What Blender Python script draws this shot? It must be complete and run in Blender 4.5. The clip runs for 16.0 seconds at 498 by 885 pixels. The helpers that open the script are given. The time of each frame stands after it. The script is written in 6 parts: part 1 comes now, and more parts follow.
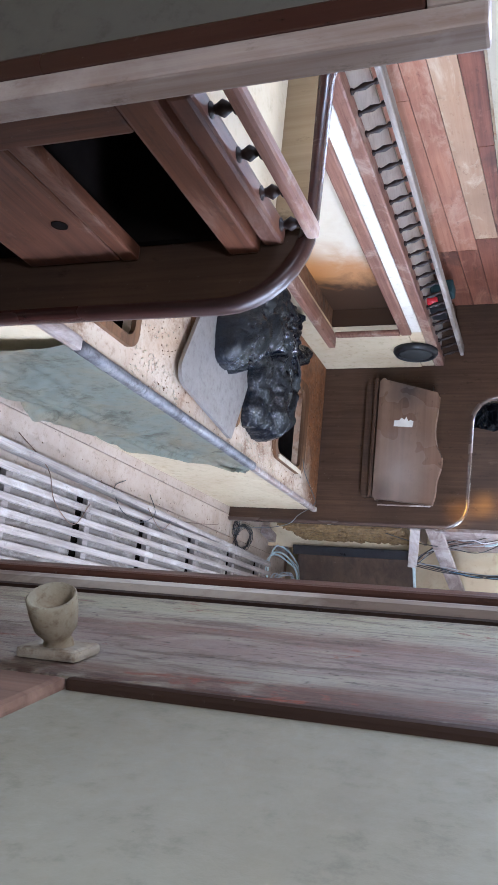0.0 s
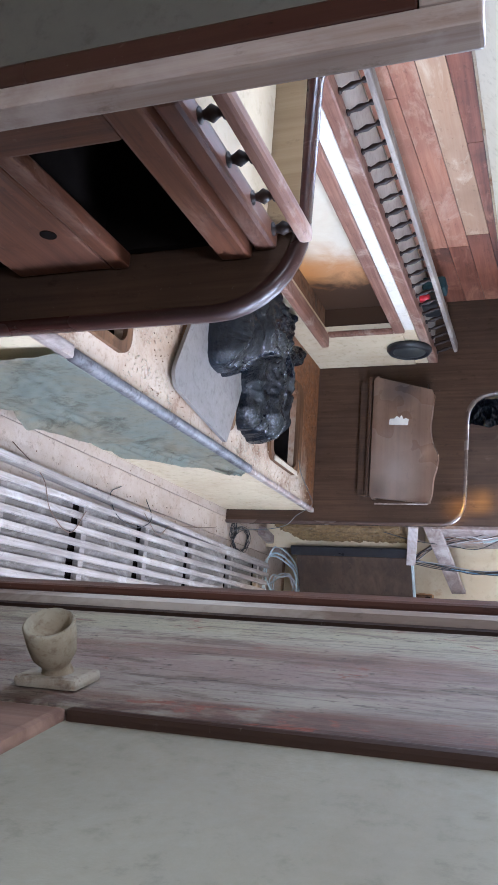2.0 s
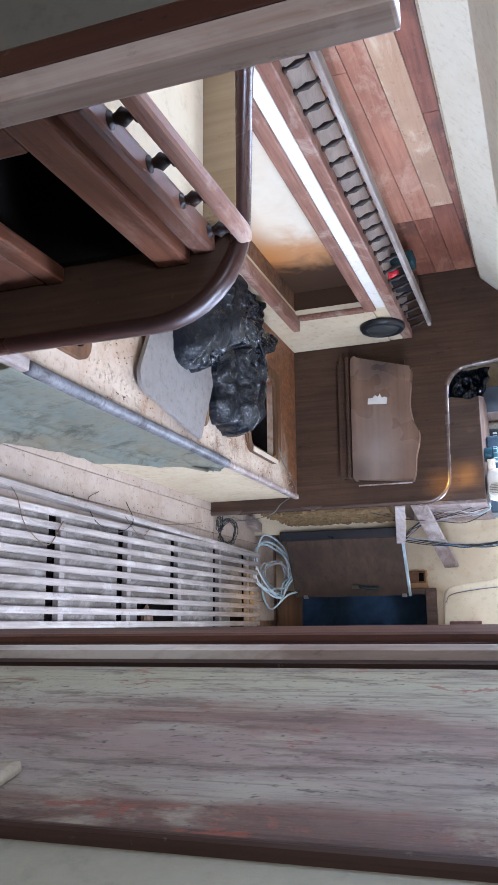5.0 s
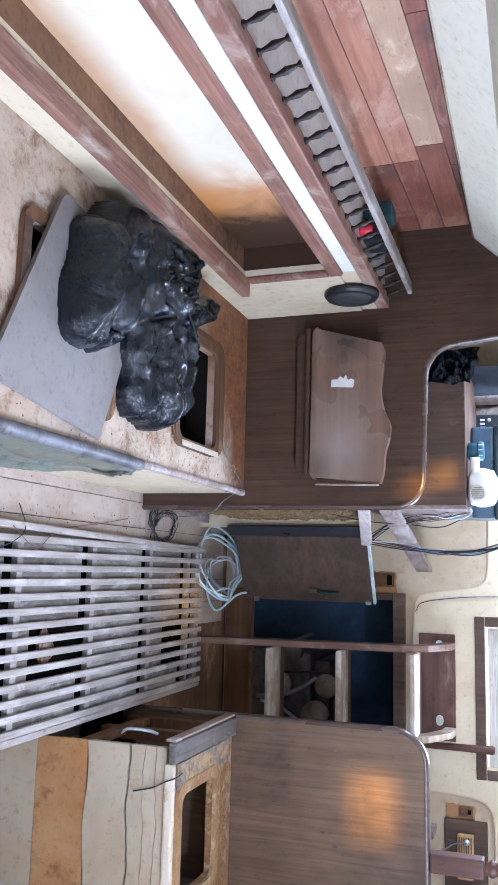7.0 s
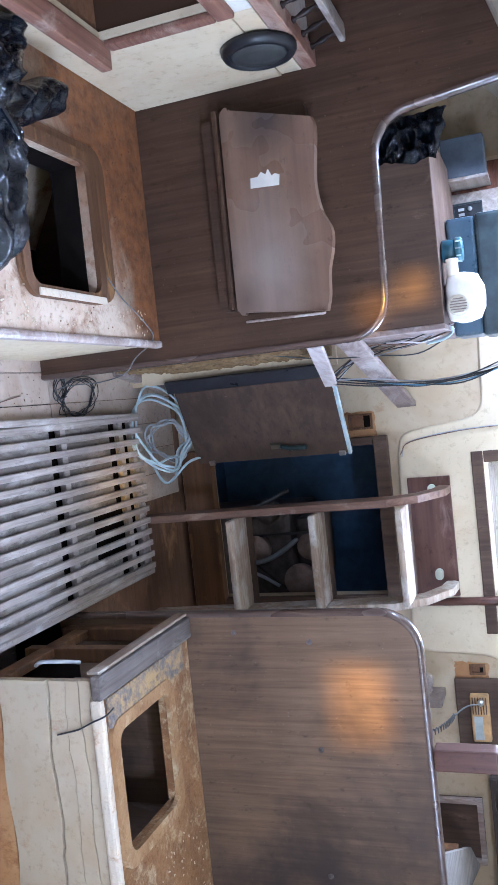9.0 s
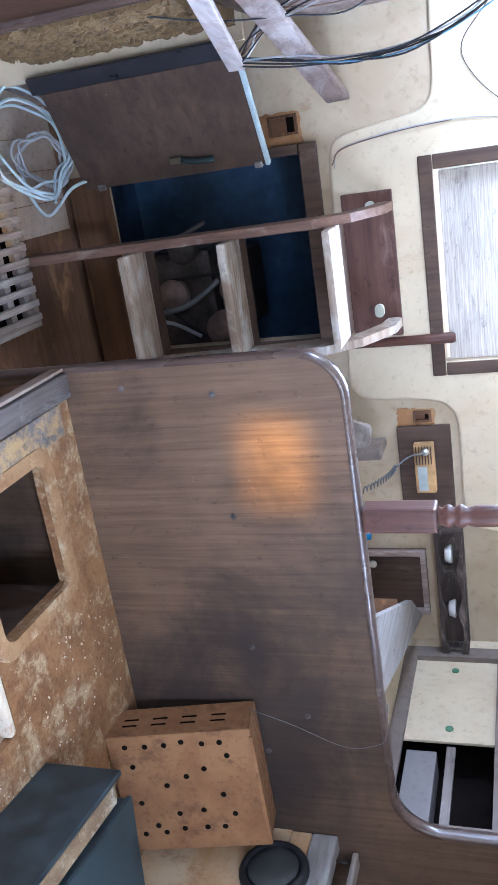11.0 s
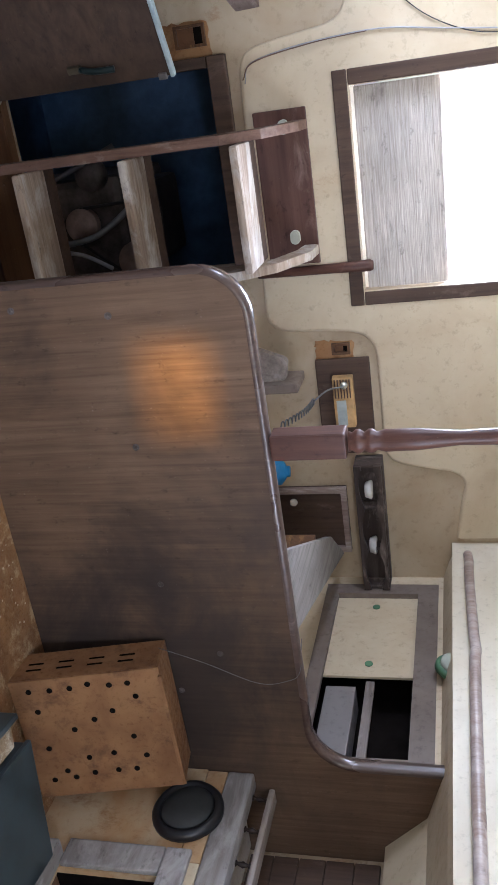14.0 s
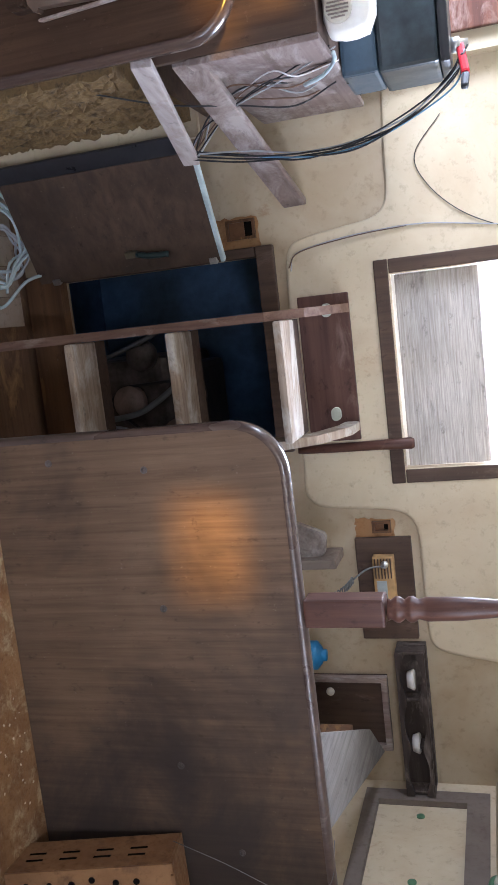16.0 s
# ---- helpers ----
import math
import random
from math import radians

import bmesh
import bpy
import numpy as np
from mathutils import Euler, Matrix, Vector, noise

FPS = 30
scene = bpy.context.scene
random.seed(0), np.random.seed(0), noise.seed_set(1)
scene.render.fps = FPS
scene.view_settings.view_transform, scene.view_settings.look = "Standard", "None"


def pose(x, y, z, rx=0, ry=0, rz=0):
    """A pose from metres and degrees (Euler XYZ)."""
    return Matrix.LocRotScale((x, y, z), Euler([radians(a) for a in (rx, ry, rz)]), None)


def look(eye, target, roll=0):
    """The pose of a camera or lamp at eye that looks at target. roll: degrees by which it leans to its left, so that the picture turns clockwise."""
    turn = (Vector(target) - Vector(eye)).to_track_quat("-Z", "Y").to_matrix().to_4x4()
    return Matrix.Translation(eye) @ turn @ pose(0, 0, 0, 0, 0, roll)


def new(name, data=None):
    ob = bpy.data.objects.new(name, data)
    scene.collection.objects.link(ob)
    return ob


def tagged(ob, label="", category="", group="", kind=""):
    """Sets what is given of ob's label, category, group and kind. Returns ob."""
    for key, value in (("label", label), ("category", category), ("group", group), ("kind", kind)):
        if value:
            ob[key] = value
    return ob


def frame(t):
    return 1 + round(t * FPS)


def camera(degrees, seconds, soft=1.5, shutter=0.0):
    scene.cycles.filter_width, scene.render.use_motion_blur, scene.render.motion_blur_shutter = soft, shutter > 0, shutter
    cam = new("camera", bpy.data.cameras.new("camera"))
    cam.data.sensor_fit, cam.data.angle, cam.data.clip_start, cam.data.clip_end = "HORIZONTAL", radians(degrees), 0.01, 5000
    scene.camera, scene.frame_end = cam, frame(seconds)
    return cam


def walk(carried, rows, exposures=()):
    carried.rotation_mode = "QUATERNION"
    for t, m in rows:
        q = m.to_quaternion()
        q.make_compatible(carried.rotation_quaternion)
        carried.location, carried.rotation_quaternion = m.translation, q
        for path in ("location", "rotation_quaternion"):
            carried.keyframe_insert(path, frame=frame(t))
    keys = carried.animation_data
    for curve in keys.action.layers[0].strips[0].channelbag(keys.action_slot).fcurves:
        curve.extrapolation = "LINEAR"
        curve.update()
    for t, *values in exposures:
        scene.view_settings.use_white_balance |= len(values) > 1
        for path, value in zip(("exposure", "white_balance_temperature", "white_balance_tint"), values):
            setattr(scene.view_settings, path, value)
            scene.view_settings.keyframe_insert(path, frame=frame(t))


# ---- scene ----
cam = camera(33.4, 16.0, soft=1.1)
PATH = [
    (0, (0.186, -0.083, 1.455), (-0.285, 1.731, 0.757), 90.5),
    (0.5, (0.175, -0.088, 1.457), (-0.218, 1.76, 0.801), 90.8),
    (1, (0.166, -0.079, 1.453), (-0.267, 1.761, 0.8), 90.7),
    (1.5, (0.171, -0.071, 1.446), (-0.29, 1.753, 0.767), 89.9),
    (2, (0.172, -0.073, 1.447), (-0.299, 1.746, 0.761), 89.1),
    (2.5, (0.164, -0.081, 1.448), (-0.337, 1.731, 0.766), 88.2),
    (3, (0.155, -0.089, 1.447), (-0.374, 1.715, 0.766), 87.6),
    (3.5, (0.153, -0.071, 1.457), (-0.345, 1.739, 0.767), 86.7),
    (4, (0.144, -0.066, 1.471), (-0.332, 1.753, 0.787), 85.7),
    (4.5, (0.135, -0.063, 1.472), (-0.309, 1.769, 0.803), 84.9),
    (5, (0.118, -0.015, 1.47), (-0.31, 1.823, 0.807), 85.0),
    (5.2, (0.12, 0.03, 1.476), (-0.417, 1.853, 0.853), 84.5),
    (7.3, (-0.18, 0.68, 1.462), (-0.404, 2.548, 0.783), 89.1),
    (7.5, (-0.183, 0.746, 1.48), (-0.361, 2.613, 0.784), 89.0),
    (8, (-0.188, 0.897, 1.476), (-0.441, 2.783, 0.86), 82.3),
    (8.5, (-0.233, 1.092, 1.473), (-0.404, 2.977, 0.825), 82.9),
    (9, (-0.24, 1.292, 1.475), (-0.144, 3.17, 0.794), 85.0),
    (9.5, (-0.171, 1.524, 1.485), (-0.056, 3.399, 0.8), 82.2),
    (10, (-0.148, 1.681, 1.476), (0.205, 3.545, 0.842), 86.9),
    (10.2, (-0.134, 1.71, 1.47), (0.285, 3.559, 0.833), 87.4),
    (12.3, (0.034, 1.839, 1.518), (0.914, 3.533, 0.922), 88.0),
    (12.5, (0.038, 1.835, 1.524), (0.895, 3.539, 0.924), 87.5),
    (13, (0.037, 1.847, 1.518), (0.844, 3.581, 0.932), 87.1),
    (13.5, (0.049, 1.851, 1.52), (0.864, 3.594, 0.972), 87.8),
    (14, (0.052, 1.875, 1.526), (0.824, 3.65, 1.023), 87.9),
    (14.5, (0.081, 1.9, 1.528), (0.542, 3.78, 1.025), 87.4),
    (15, (0.119, 1.887, 1.526), (0.491, 3.781, 1.002), 87.2),
    (15.5, (0.131, 1.879, 1.516), (0.412, 3.778, 0.956), 86.2),
    (16, (0.162, 1.9, 1.524), (0.454, 3.792, 0.946), 86.0),
]
EXPOSURE = [(0, 1.83, 5080, 16), (5, 1.83, 5080, 16), (7.4, 2.02, 4900, 16), (8.5, 1.96, 4920, 15), (9.4, 2.14, 4600, 16), (10.2, 2.24, 4600, 15), (12.3, 1.79, 5060, 18), (13.2, 1.54, 5200, 18), (14, 1.36, 5350, 18), (14.5, 1.02, 5500, 18), (15, 1.04, 5480, 18), (16, 1.30, 5380, 18)]
walk(cam, [(t, look(eye, target, roll)) for t, eye, target, roll in PATH], EXPOSURE)
# ---- light ----
world = bpy.data.worlds.new("world")
scene.world = world
world.use_nodes = True
wn, wl = world.node_tree.nodes, world.node_tree.links
sky = wn.new("ShaderNodeTexSky")
sky.sky_type, sky.sun_disc = "NISHITA", False
SUN_EL, SUN_AZ = 24.5, 180.0
sky.sun_elevation, sky.sun_rotation = radians(SUN_EL), radians(SUN_AZ)
wl.new(sky.outputs["Color"], wn["Background"].inputs["Color"])
wn["Background"].inputs["Strength"].default_value = 0.15
sun = new("sun", bpy.data.lights.new("sun", "SUN"))
sun.data.energy, sun.data.angle, sun.data.color = 3.3, radians(2.5), (1.0, 0.50, 0.03)
az, el = radians(SUN_AZ), radians(SUN_EL)
sun.matrix_world = look((math.sin(az) * math.cos(el) * 20, math.cos(az) * math.cos(el) * 20, math.sin(el) * 20), (0, 0, 0))


def window_light(name, eye, target, w, h, power, colour=(0.92, 0.96, 1.0)):
    """Sky light standing in an opening."""
    l = new(name, bpy.data.lights.new(name, "AREA"))
    l.data.shape, l.data.size, l.data.size_y = "RECTANGLE", w, h
    l.data.energy, l.data.color = power, colour
    l.matrix_world = look(eye, target)
    return l


window_light("skylight_glow", (0.62, 1.35, 1.90), (0.0, 1.6, 0), 0.26, 0.52, 16)
window_light("forehatch_glow", (0.0, -0.25, 1.90), (0.0, -0.25, 0), 0.2, 0.2, 2.6, (1.0, 0.94, 0.84))
window_light("companionway_glow", (0.38, 4.72, 1.68), (0.1, 2.6, 0.6), 0.5, 0.35, 20)
# The coach-roof windows behind these lamps are assumed, out of view.
window_light("port_window_glow", (1.70, 1.75, 1.63), (-1.1, 1.6, 1.05), 1.5, 0.16, 36)
window_light("locker_window_glow", (-1.04, 0.60, 1.62), (-0.35, 0.72, 1.05), 0.4, 0.14, 3.0)
# Added fill lamps at unseen openings, one for saloon, one for galley.
window_light("starboard_window_glow", (-1.06, 1.95, 1.63), (1.5, 2.0, 0.6), 1.5, 0.16, 3.5)
window_light("galley_window_glow", (-1.06, 4.0, 1.63), (0.3, 4.6, 0.7), 0.45, 0.16, 11)


# ---- materials ----
def material(name, build, rough=0.6, metal=0.0, spec=0.4):
    m = bpy.data.materials.new(name)
    m.use_nodes = True
    nt = m.node_tree
    b = nt.nodes["Principled BSDF"]
    b.inputs["Roughness"].default_value, b.inputs["Metallic"].default_value = rough, metal
    b.inputs["Specular IOR Level"].default_value = spec
    if build:
        build(nt, b)
    return m


def coords(nt, scale=(1, 1, 1)):
    """Object coordinates, shifted by each object's own random number."""
    tc, oi, mp = (nt.nodes.new("ShaderNode" + k) for k in ("TexCoord", "ObjectInfo", "Mapping"))
    sh = nt.nodes.new("ShaderNodeVectorMath")
    sh.operation = "MULTIPLY_ADD"
    cx = nt.nodes.new("ShaderNodeCombineXYZ")
    nt.links.new(oi.outputs["Random"], cx.inputs[0])
    nt.links.new(oi.outputs["Random"], cx.inputs[1])
    nt.links.new(oi.outputs["Random"], cx.inputs[2])
    sh.inputs[1].default_value = (7.3, 5.1, 3.7)
    nt.links.new(cx.outputs[0], sh.inputs[0])
    nt.links.new(tc.outputs["Object"], sh.inputs[2])
    nt.links.new(sh.outputs[0], mp.inputs["Vector"])
    mp.inputs["Scale"].default_value = scale
    return mp.outputs[0]


def noise_tex(nt, vec, scale, detail=4.0, rough=0.6, distort=0.0):
    n = nt.nodes.new("ShaderNodeTexNoise")
    n.inputs["Scale"].default_value, n.inputs["Detail"].default_value = scale, detail
    n.inputs["Roughness"].default_value, n.inputs["Distortion"].default_value = rough, distort
    nt.links.new(vec, n.inputs["Vector"])
    return n.outputs["Fac"]


def ramp(nt, fac, stops):
    r = nt.nodes.new("ShaderNodeValToRGB")
    while len(r.color_ramp.elements) < len(stops):
        r.color_ramp.elements.new(0.5)
    for e, (p, c) in zip(r.color_ramp.elements, stops):
        e.position, e.color = p, (c, c, c, 1) if isinstance(c, (int, float)) else (*c, 1)
    nt.links.new(fac, r.inputs[0])
    return r.outputs[0]


def mix(nt, fac, a, b, mode="MIX"):
    m = nt.nodes.new("ShaderNodeMix")
    m.data_type, m.blend_type = "RGBA", mode
    for sock, v in ((m.inputs[0], fac), (m.inputs[6], a), (m.inputs[7], b)):
        if isinstance(v, (int, float)):
            sock.default_value = v
        elif isinstance(v, tuple):
            sock.default_value = (*v, 1)
        else:
            nt.links.new(v, sock)
    return m.outputs[2]


def bump(nt, b, fac, strength=0.2, dist=0.004):
    n = nt.nodes.new("ShaderNodeBump")
    n.inputs["Strength"].default_value, n.inputs["Distance"].default_value = strength, dist
    nt.links.new(fac, n.inputs["Height"])
    nt.links.new(n.outputs[0], b.inputs["Normal"])


def wood(name, light, dark, along="z", grain=60, wear=None, wear_at=0.6, rough=0.5, relief=0.15, spec=0.16, stain=0.0):
    """Wood with its grain along an axis; wear: the colour of worn or bleached patches."""
    def build(nt, b):
        st = {"x": (0.04, 1, 1), "y": (1, 0.04, 1), "z": (1, 1, 0.04)}[along]
        g = noise_tex(nt, coords(nt, st), grain, 5, 0.65, 0.4)
        v = noise_tex(nt, coords(nt), 2.6, 3, 0.6)
        col = mix(nt, ramp(nt, g, [(0.3, 0.0), (0.7, 1.0)]), dark, light)
        mid = tuple(0.55 * c for c in dark)
        col = mix(nt, ramp(nt, v, [(0.42, 0.0), (0.75, 0.55)]), col, mid)
        if stain:
            so = noise_tex(nt, coords(nt), 1.7, 5, 0.6, 0.5)
            col = mix(nt, ramp(nt, so, [(0.52, 0.0), (0.66, stain)]), col, (0.028, 0.022, 0.02))
        if wear:
            w = noise_tex(nt, coords(nt, tuple(0.4 + 0.6 * k for k in st)), 9, 6, 0.7, 0.6)
            col = mix(nt, ramp(nt, w, [(wear_at - 0.09, 0.0), (wear_at + 0.07, 0.85)]), col, wear)
        d = noise_tex(nt, coords(nt), 90, 6, 0.75)
        col = mix(nt, ramp(nt, d, [(0.64, 0.0), (0.78, 0.55)]), col, (0.33, 0.28, 0.23))
        dk = noise_tex(nt, coords(nt, tuple(0.5 + 0.5 * k for k in st)), 38, 6, 0.75)
        col = mix(nt, ramp(nt, dk, [(0.58, 0.0), (0.72, 0.65)]), col, tuple(0.3 * c for c in dark))
        nt.links.new(col, b.inputs["Base Color"])
        nt.links.new(ramp(nt, v, [(0.3, max(0.05, rough - 0.12)), (0.7, min(1, rough + 0.2))]), b.inputs["Roughness"])
        bump(nt, b, g, relief, 0.003)
    return material(name, build, rough, spec=spec)


def paint(name, base, stain, amount=0.6, rust=None, rust_at=0.62, rough=0.55, scale=5.0, grit=0.5, relief=0.12):
    """Old paint: blotches, dirt specks and, with rust, brown patches."""
    def build(nt, b):
        big = noise_tex(nt, coords(nt), scale, 5, 0.62, 0.5)
        col = mix(nt, ramp(nt, big, [(0.40, 0.0), (0.72, amount)]), base, stain)
        sm = noise_tex(nt, coords(nt), scale * 9, 5, 0.7)
        col = mix(nt, ramp(nt, sm, [(0.55, 0.0), (0.75, grit)]), col, tuple(0.6 * c for c in stain))
        if rust:
            r = noise_tex(nt, coords(nt, (1, 1, 0.8)), scale * 1.5, 8, 0.76, 0.25)
            col = mix(nt, ramp(nt, r, [(rust_at - 0.08, 0.0), (rust_at + 0.05, 0.9)]), col, rust)
        fine = noise_tex(nt, coords(nt), 75, 6, 0.75)
        col = mix(nt, ramp(nt, fine, [(0.68, 0.0), (0.76, 0.7)]), col, tuple(0.25 * c for c in base))
        nt.links.new(col, b.inputs["Base Color"])
        nt.links.new(ramp(nt, sm, [(0.3, max(0.1, rough - 0.15)), (0.7, min(1, rough + 0.25))]), b.inputs["Roughness"])
        bump(nt, b, sm, relief, 0.004)
    return material(name, build, rough, spec=0.25)


def plain(name, base, rough=0.5, metal=0.0, vary=0.25, scale=14, spec=0.4):
    def build(nt, b):
        n = noise_tex(nt, coords(nt), scale, 5, 0.65)
        nt.links.new(mix(nt, ramp(nt, n, [(0.35, 0.0), (0.7, 1.0)]), tuple(c * (1 - vary) for c in base), tuple(min(1, c * (1 + vary)) for c in base)), b.inputs["Base Color"])
        nt.links.new(ramp(nt, n, [(0.3, max(0.03, rough - 0.1)), (0.75, min(1, rough + 0.15))]), b.inputs["Roughness"])
    return material(name, build, rough, metal, spec)


def patched_laminate(*args, **kw):
    """Laminate with one broad dark patch of ragged outline on its outboard lower part."""
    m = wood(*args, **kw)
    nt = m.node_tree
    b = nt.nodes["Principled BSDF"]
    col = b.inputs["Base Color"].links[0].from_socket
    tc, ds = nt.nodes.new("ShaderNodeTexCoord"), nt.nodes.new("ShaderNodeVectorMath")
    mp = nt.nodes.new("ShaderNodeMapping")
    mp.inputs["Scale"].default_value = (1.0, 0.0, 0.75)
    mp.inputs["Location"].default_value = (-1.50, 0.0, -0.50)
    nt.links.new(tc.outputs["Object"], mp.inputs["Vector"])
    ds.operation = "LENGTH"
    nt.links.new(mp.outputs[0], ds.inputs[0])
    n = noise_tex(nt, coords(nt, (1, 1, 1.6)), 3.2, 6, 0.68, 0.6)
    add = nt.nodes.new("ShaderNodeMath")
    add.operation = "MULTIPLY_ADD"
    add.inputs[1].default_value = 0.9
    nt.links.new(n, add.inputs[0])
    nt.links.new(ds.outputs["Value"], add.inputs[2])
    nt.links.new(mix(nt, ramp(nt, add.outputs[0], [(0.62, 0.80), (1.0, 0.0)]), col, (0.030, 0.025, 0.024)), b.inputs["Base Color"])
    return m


LAMINATE = wood("brown_laminate", (0.088, 0.052, 0.032), (0.050, 0.028, 0.018), "z", 70, None, rough=0.42, relief=0.06, stain=0.5)
LAMINATE_PALE = patched_laminate("pale_laminate", (0.165, 0.108, 0.068), (0.092, 0.056, 0.034), "z", 70, None, rough=0.45, relief=0.08, stain=0.7)
MAHOGANY = wood("mahogany", (0.155, 0.062, 0.032), (0.055, 0.021, 0.012), "y", 70, (0.25, 0.165, 0.125), 0.67, rough=0.40, spec=0.3)
MAHOGANY_V = wood("mahogany_upright", (0.155, 0.064, 0.034), (0.055, 0.022, 0.013), "z", 60, (0.25, 0.165, 0.125), 0.67, rough=0.40, spec=0.3)
MAHOGANY_X = wood("mahogany_cross", (0.17, 0.07, 0.04), (0.075, 0.03, 0.02), "x", 60, (0.30, 0.22, 0.18), 0.64, rough=0.4)
WORN = wood("worn_rail_wood", (0.30, 0.165, 0.115), (0.15, 0.068, 0.048), "y", 90, (0.44, 0.35, 0.29), 0.62, rough=0.42, relief=0.25)
WORN_V = wood("worn_upright_wood", (0.30, 0.24, 0.18), (0.16, 0.09, 0.065), "z", 42, (0.36, 0.34, 0.29), 0.52, rough=0.65, relief=0.35)
EDGE = wood("pale_edge_moulding", (0.42, 0.35, 0.31), (0.22, 0.15, 0.125), "z", 40, (0.56, 0.52, 0.49), 0.60, rough=0.3)
EDGE_DARK = wood("worn_purple_edge", (0.105, 0.070, 0.055), (0.055, 0.034, 0.027), "z", 60, (0.27, 0.22, 0.195), 0.70, rough=0.22, spec=0.6)
EDGE_RED = wood("red_edge_moulding", (0.056, 0.021, 0.015), (0.027, 0.010, 0.008), "z", 40, (0.26, 0.17, 0.14), 0.72, rough=0.24, spec=0.5)
WORN_PALE = wood("pale_worn_frame", (0.45, 0.375, 0.33), (0.27, 0.19, 0.155), "z", 80, (0.50, 0.44, 0.41), 0.55, rough=0.35, spec=0.4)


def door_wood():
    """Old door paint: bands of yellow-green and grey film over mauve-brown wood, with red-brown chips, dark at the inner edge."""
    def build(nt, b):
        tc, dt = nt.nodes.new("ShaderNodeTexCoord"), nt.nodes.new("ShaderNodeVectorMath")
        dt.operation = "DOT_PRODUCT"
        # distance from the door's free edge, in metres
        run = Vector((0.298, -1.26, 0)).normalized()
        dt.inputs[1].default_value = run
        nt.links.new(tc.outputs["Object"], dt.inputs[0])
        wob = noise_tex(nt, coords(nt, (1, 1, 0.12)), 22, 8, 0.70, 0.4)
        ad = nt.nodes.new("ShaderNodeMath")
        ad.operation = "MULTIPLY_ADD"
        ad.inputs[1].default_value = 0.15
        nt.links.new(wob, ad.inputs[0])
        nt.links.new(dt.outputs["Value"], ad.inputs[2])
        mr = nt.nodes.new("ShaderNodeMapRange")
        start = 0.152 * run.x + 0.69 * run.y + 0.075
        mr.inputs["From Min"].default_value, mr.inputs["From Max"].default_value = start + 0.045, start + 0.322
        nt.links.new(ad.outputs[0], mr.inputs["Value"])
        col = ramp(nt, mr.outputs[0], [(0.0, (0.21, 0.175, 0.125)), (0.16, (0.285, 0.262, 0.175)), (0.34, (0.275, 0.245, 0.185)), (0.44, (0.15, 0.085, 0.062)), (0.60, (0.205, 0.150, 0.125)), (0.80, (0.215, 0.185, 0.150)), (0.93, (0.11, 0.055, 0.038)), (1.0, (0.055, 0.030, 0.022))])
        blot = noise_tex(nt, coords(nt, (1, 1, 0.4)), 24, 9, 0.74, 0.6)
        col = mix(nt, ramp(nt, blot, [(0.50, 0.0), (0.60, 0.6)]), col, (0.275, 0.25, 0.19))
        grime = noise_tex(nt, coords(nt, (1, 1, 0.25)), 48, 9, 0.76, 0.4)
        col = mix(nt, ramp(nt, grime, [(0.50, 0.0), (0.60, 0.75)]), col, (0.085, 0.050, 0.036))
        g = noise_tex(nt, coords(nt, (1, 1, 0.03)), 170, 6, 0.7, 0.2)
        col = mix(nt, ramp(nt, g, [(0.34, 0.6), (0.47, 0.0)]), col, (0.070, 0.043, 0.032))
        chip = noise_tex(nt, coords(nt, (1, 1, 0.4)), 34, 8, 0.78, 0.5)
        col = mix(nt, ramp(nt, chip, [(0.60, 0.0), (0.615, 0.9)]), col, (0.165, 0.052, 0.030))
        spot = noise_tex(nt, coords(nt, (1, 1, 0.5)), 210, 7, 0.75)
        col = mix(nt, ramp(nt, spot, [(0.58, 0.0), (0.63, 0.85)]), col, (0.040, 0.026, 0.020))
        nt.links.new(col, b.inputs["Base Color"])
        nt.links.new(ramp(nt, blot, [(0.3, 0.45), (0.7, 0.72)]), b.inputs["Roughness"])
        bump(nt, b, mix(nt, 0.6, g, chip), 0.8, 0.003)
    return material("grimy_door_wood", build, 0.55)


DOOR_STRIP = wood("red_brown_door_strip", (0.115, 0.050, 0.032), (0.040, 0.018, 0.013), "z", 60, (0.30, 0.22, 0.17), 0.66, rough=0.4, relief=0.4)
DOOR_WOOD = door_wood()
DOOR_BEAD = wood("dark_door_bead", (0.046, 0.026, 0.018), (0.022, 0.012, 0.009), "z", 34, (0.20, 0.15, 0.12), 0.70, rough=0.5, relief=0.4)
DOOR_EDGE = wood("worn_door_edge", (0.34, 0.285, 0.235), (0.15, 0.095, 0.07), "z", 40, (0.47, 0.42, 0.36), 0.52, rough=0.4, relief=0.35, spec=0.35)
PALE_TIMBER = wood("white_painted_timber", (0.50, 0.45, 0.43), (0.31, 0.265, 0.245), "y", 45, (0.22, 0.15, 0.11), 0.62, rough=0.5)
PEELING = paint("peeling_stained_board", (0.16, 0.14, 0.135), (0.07, 0.06, 0.058), 0.9, (0.40, 0.27, 0.12), 0.52, rough=0.6, scale=9, grit=0.8, relief=0.7)
RUST_BAND = paint("rust_soaked_paint", (0.37, 0.215, 0.095), (0.30, 0.14, 0.05), 0.95, (0.19, 0.085, 0.033), 0.60, rough=0.5, scale=6, grit=0.7)
STAINED = paint("orange_stained_paint", (0.52, 0.40, 0.25), (0.43, 0.23, 0.085), 0.95, (0.30, 0.14, 0.05), 0.64, rough=0.5, scale=5)
GREY_RAIL = wood("pale_grey_rail", (0.34, 0.325, 0.315), (0.23, 0.205, 0.19), "y", 50, (0.42, 0.40, 0.385), 0.58, rough=0.45)
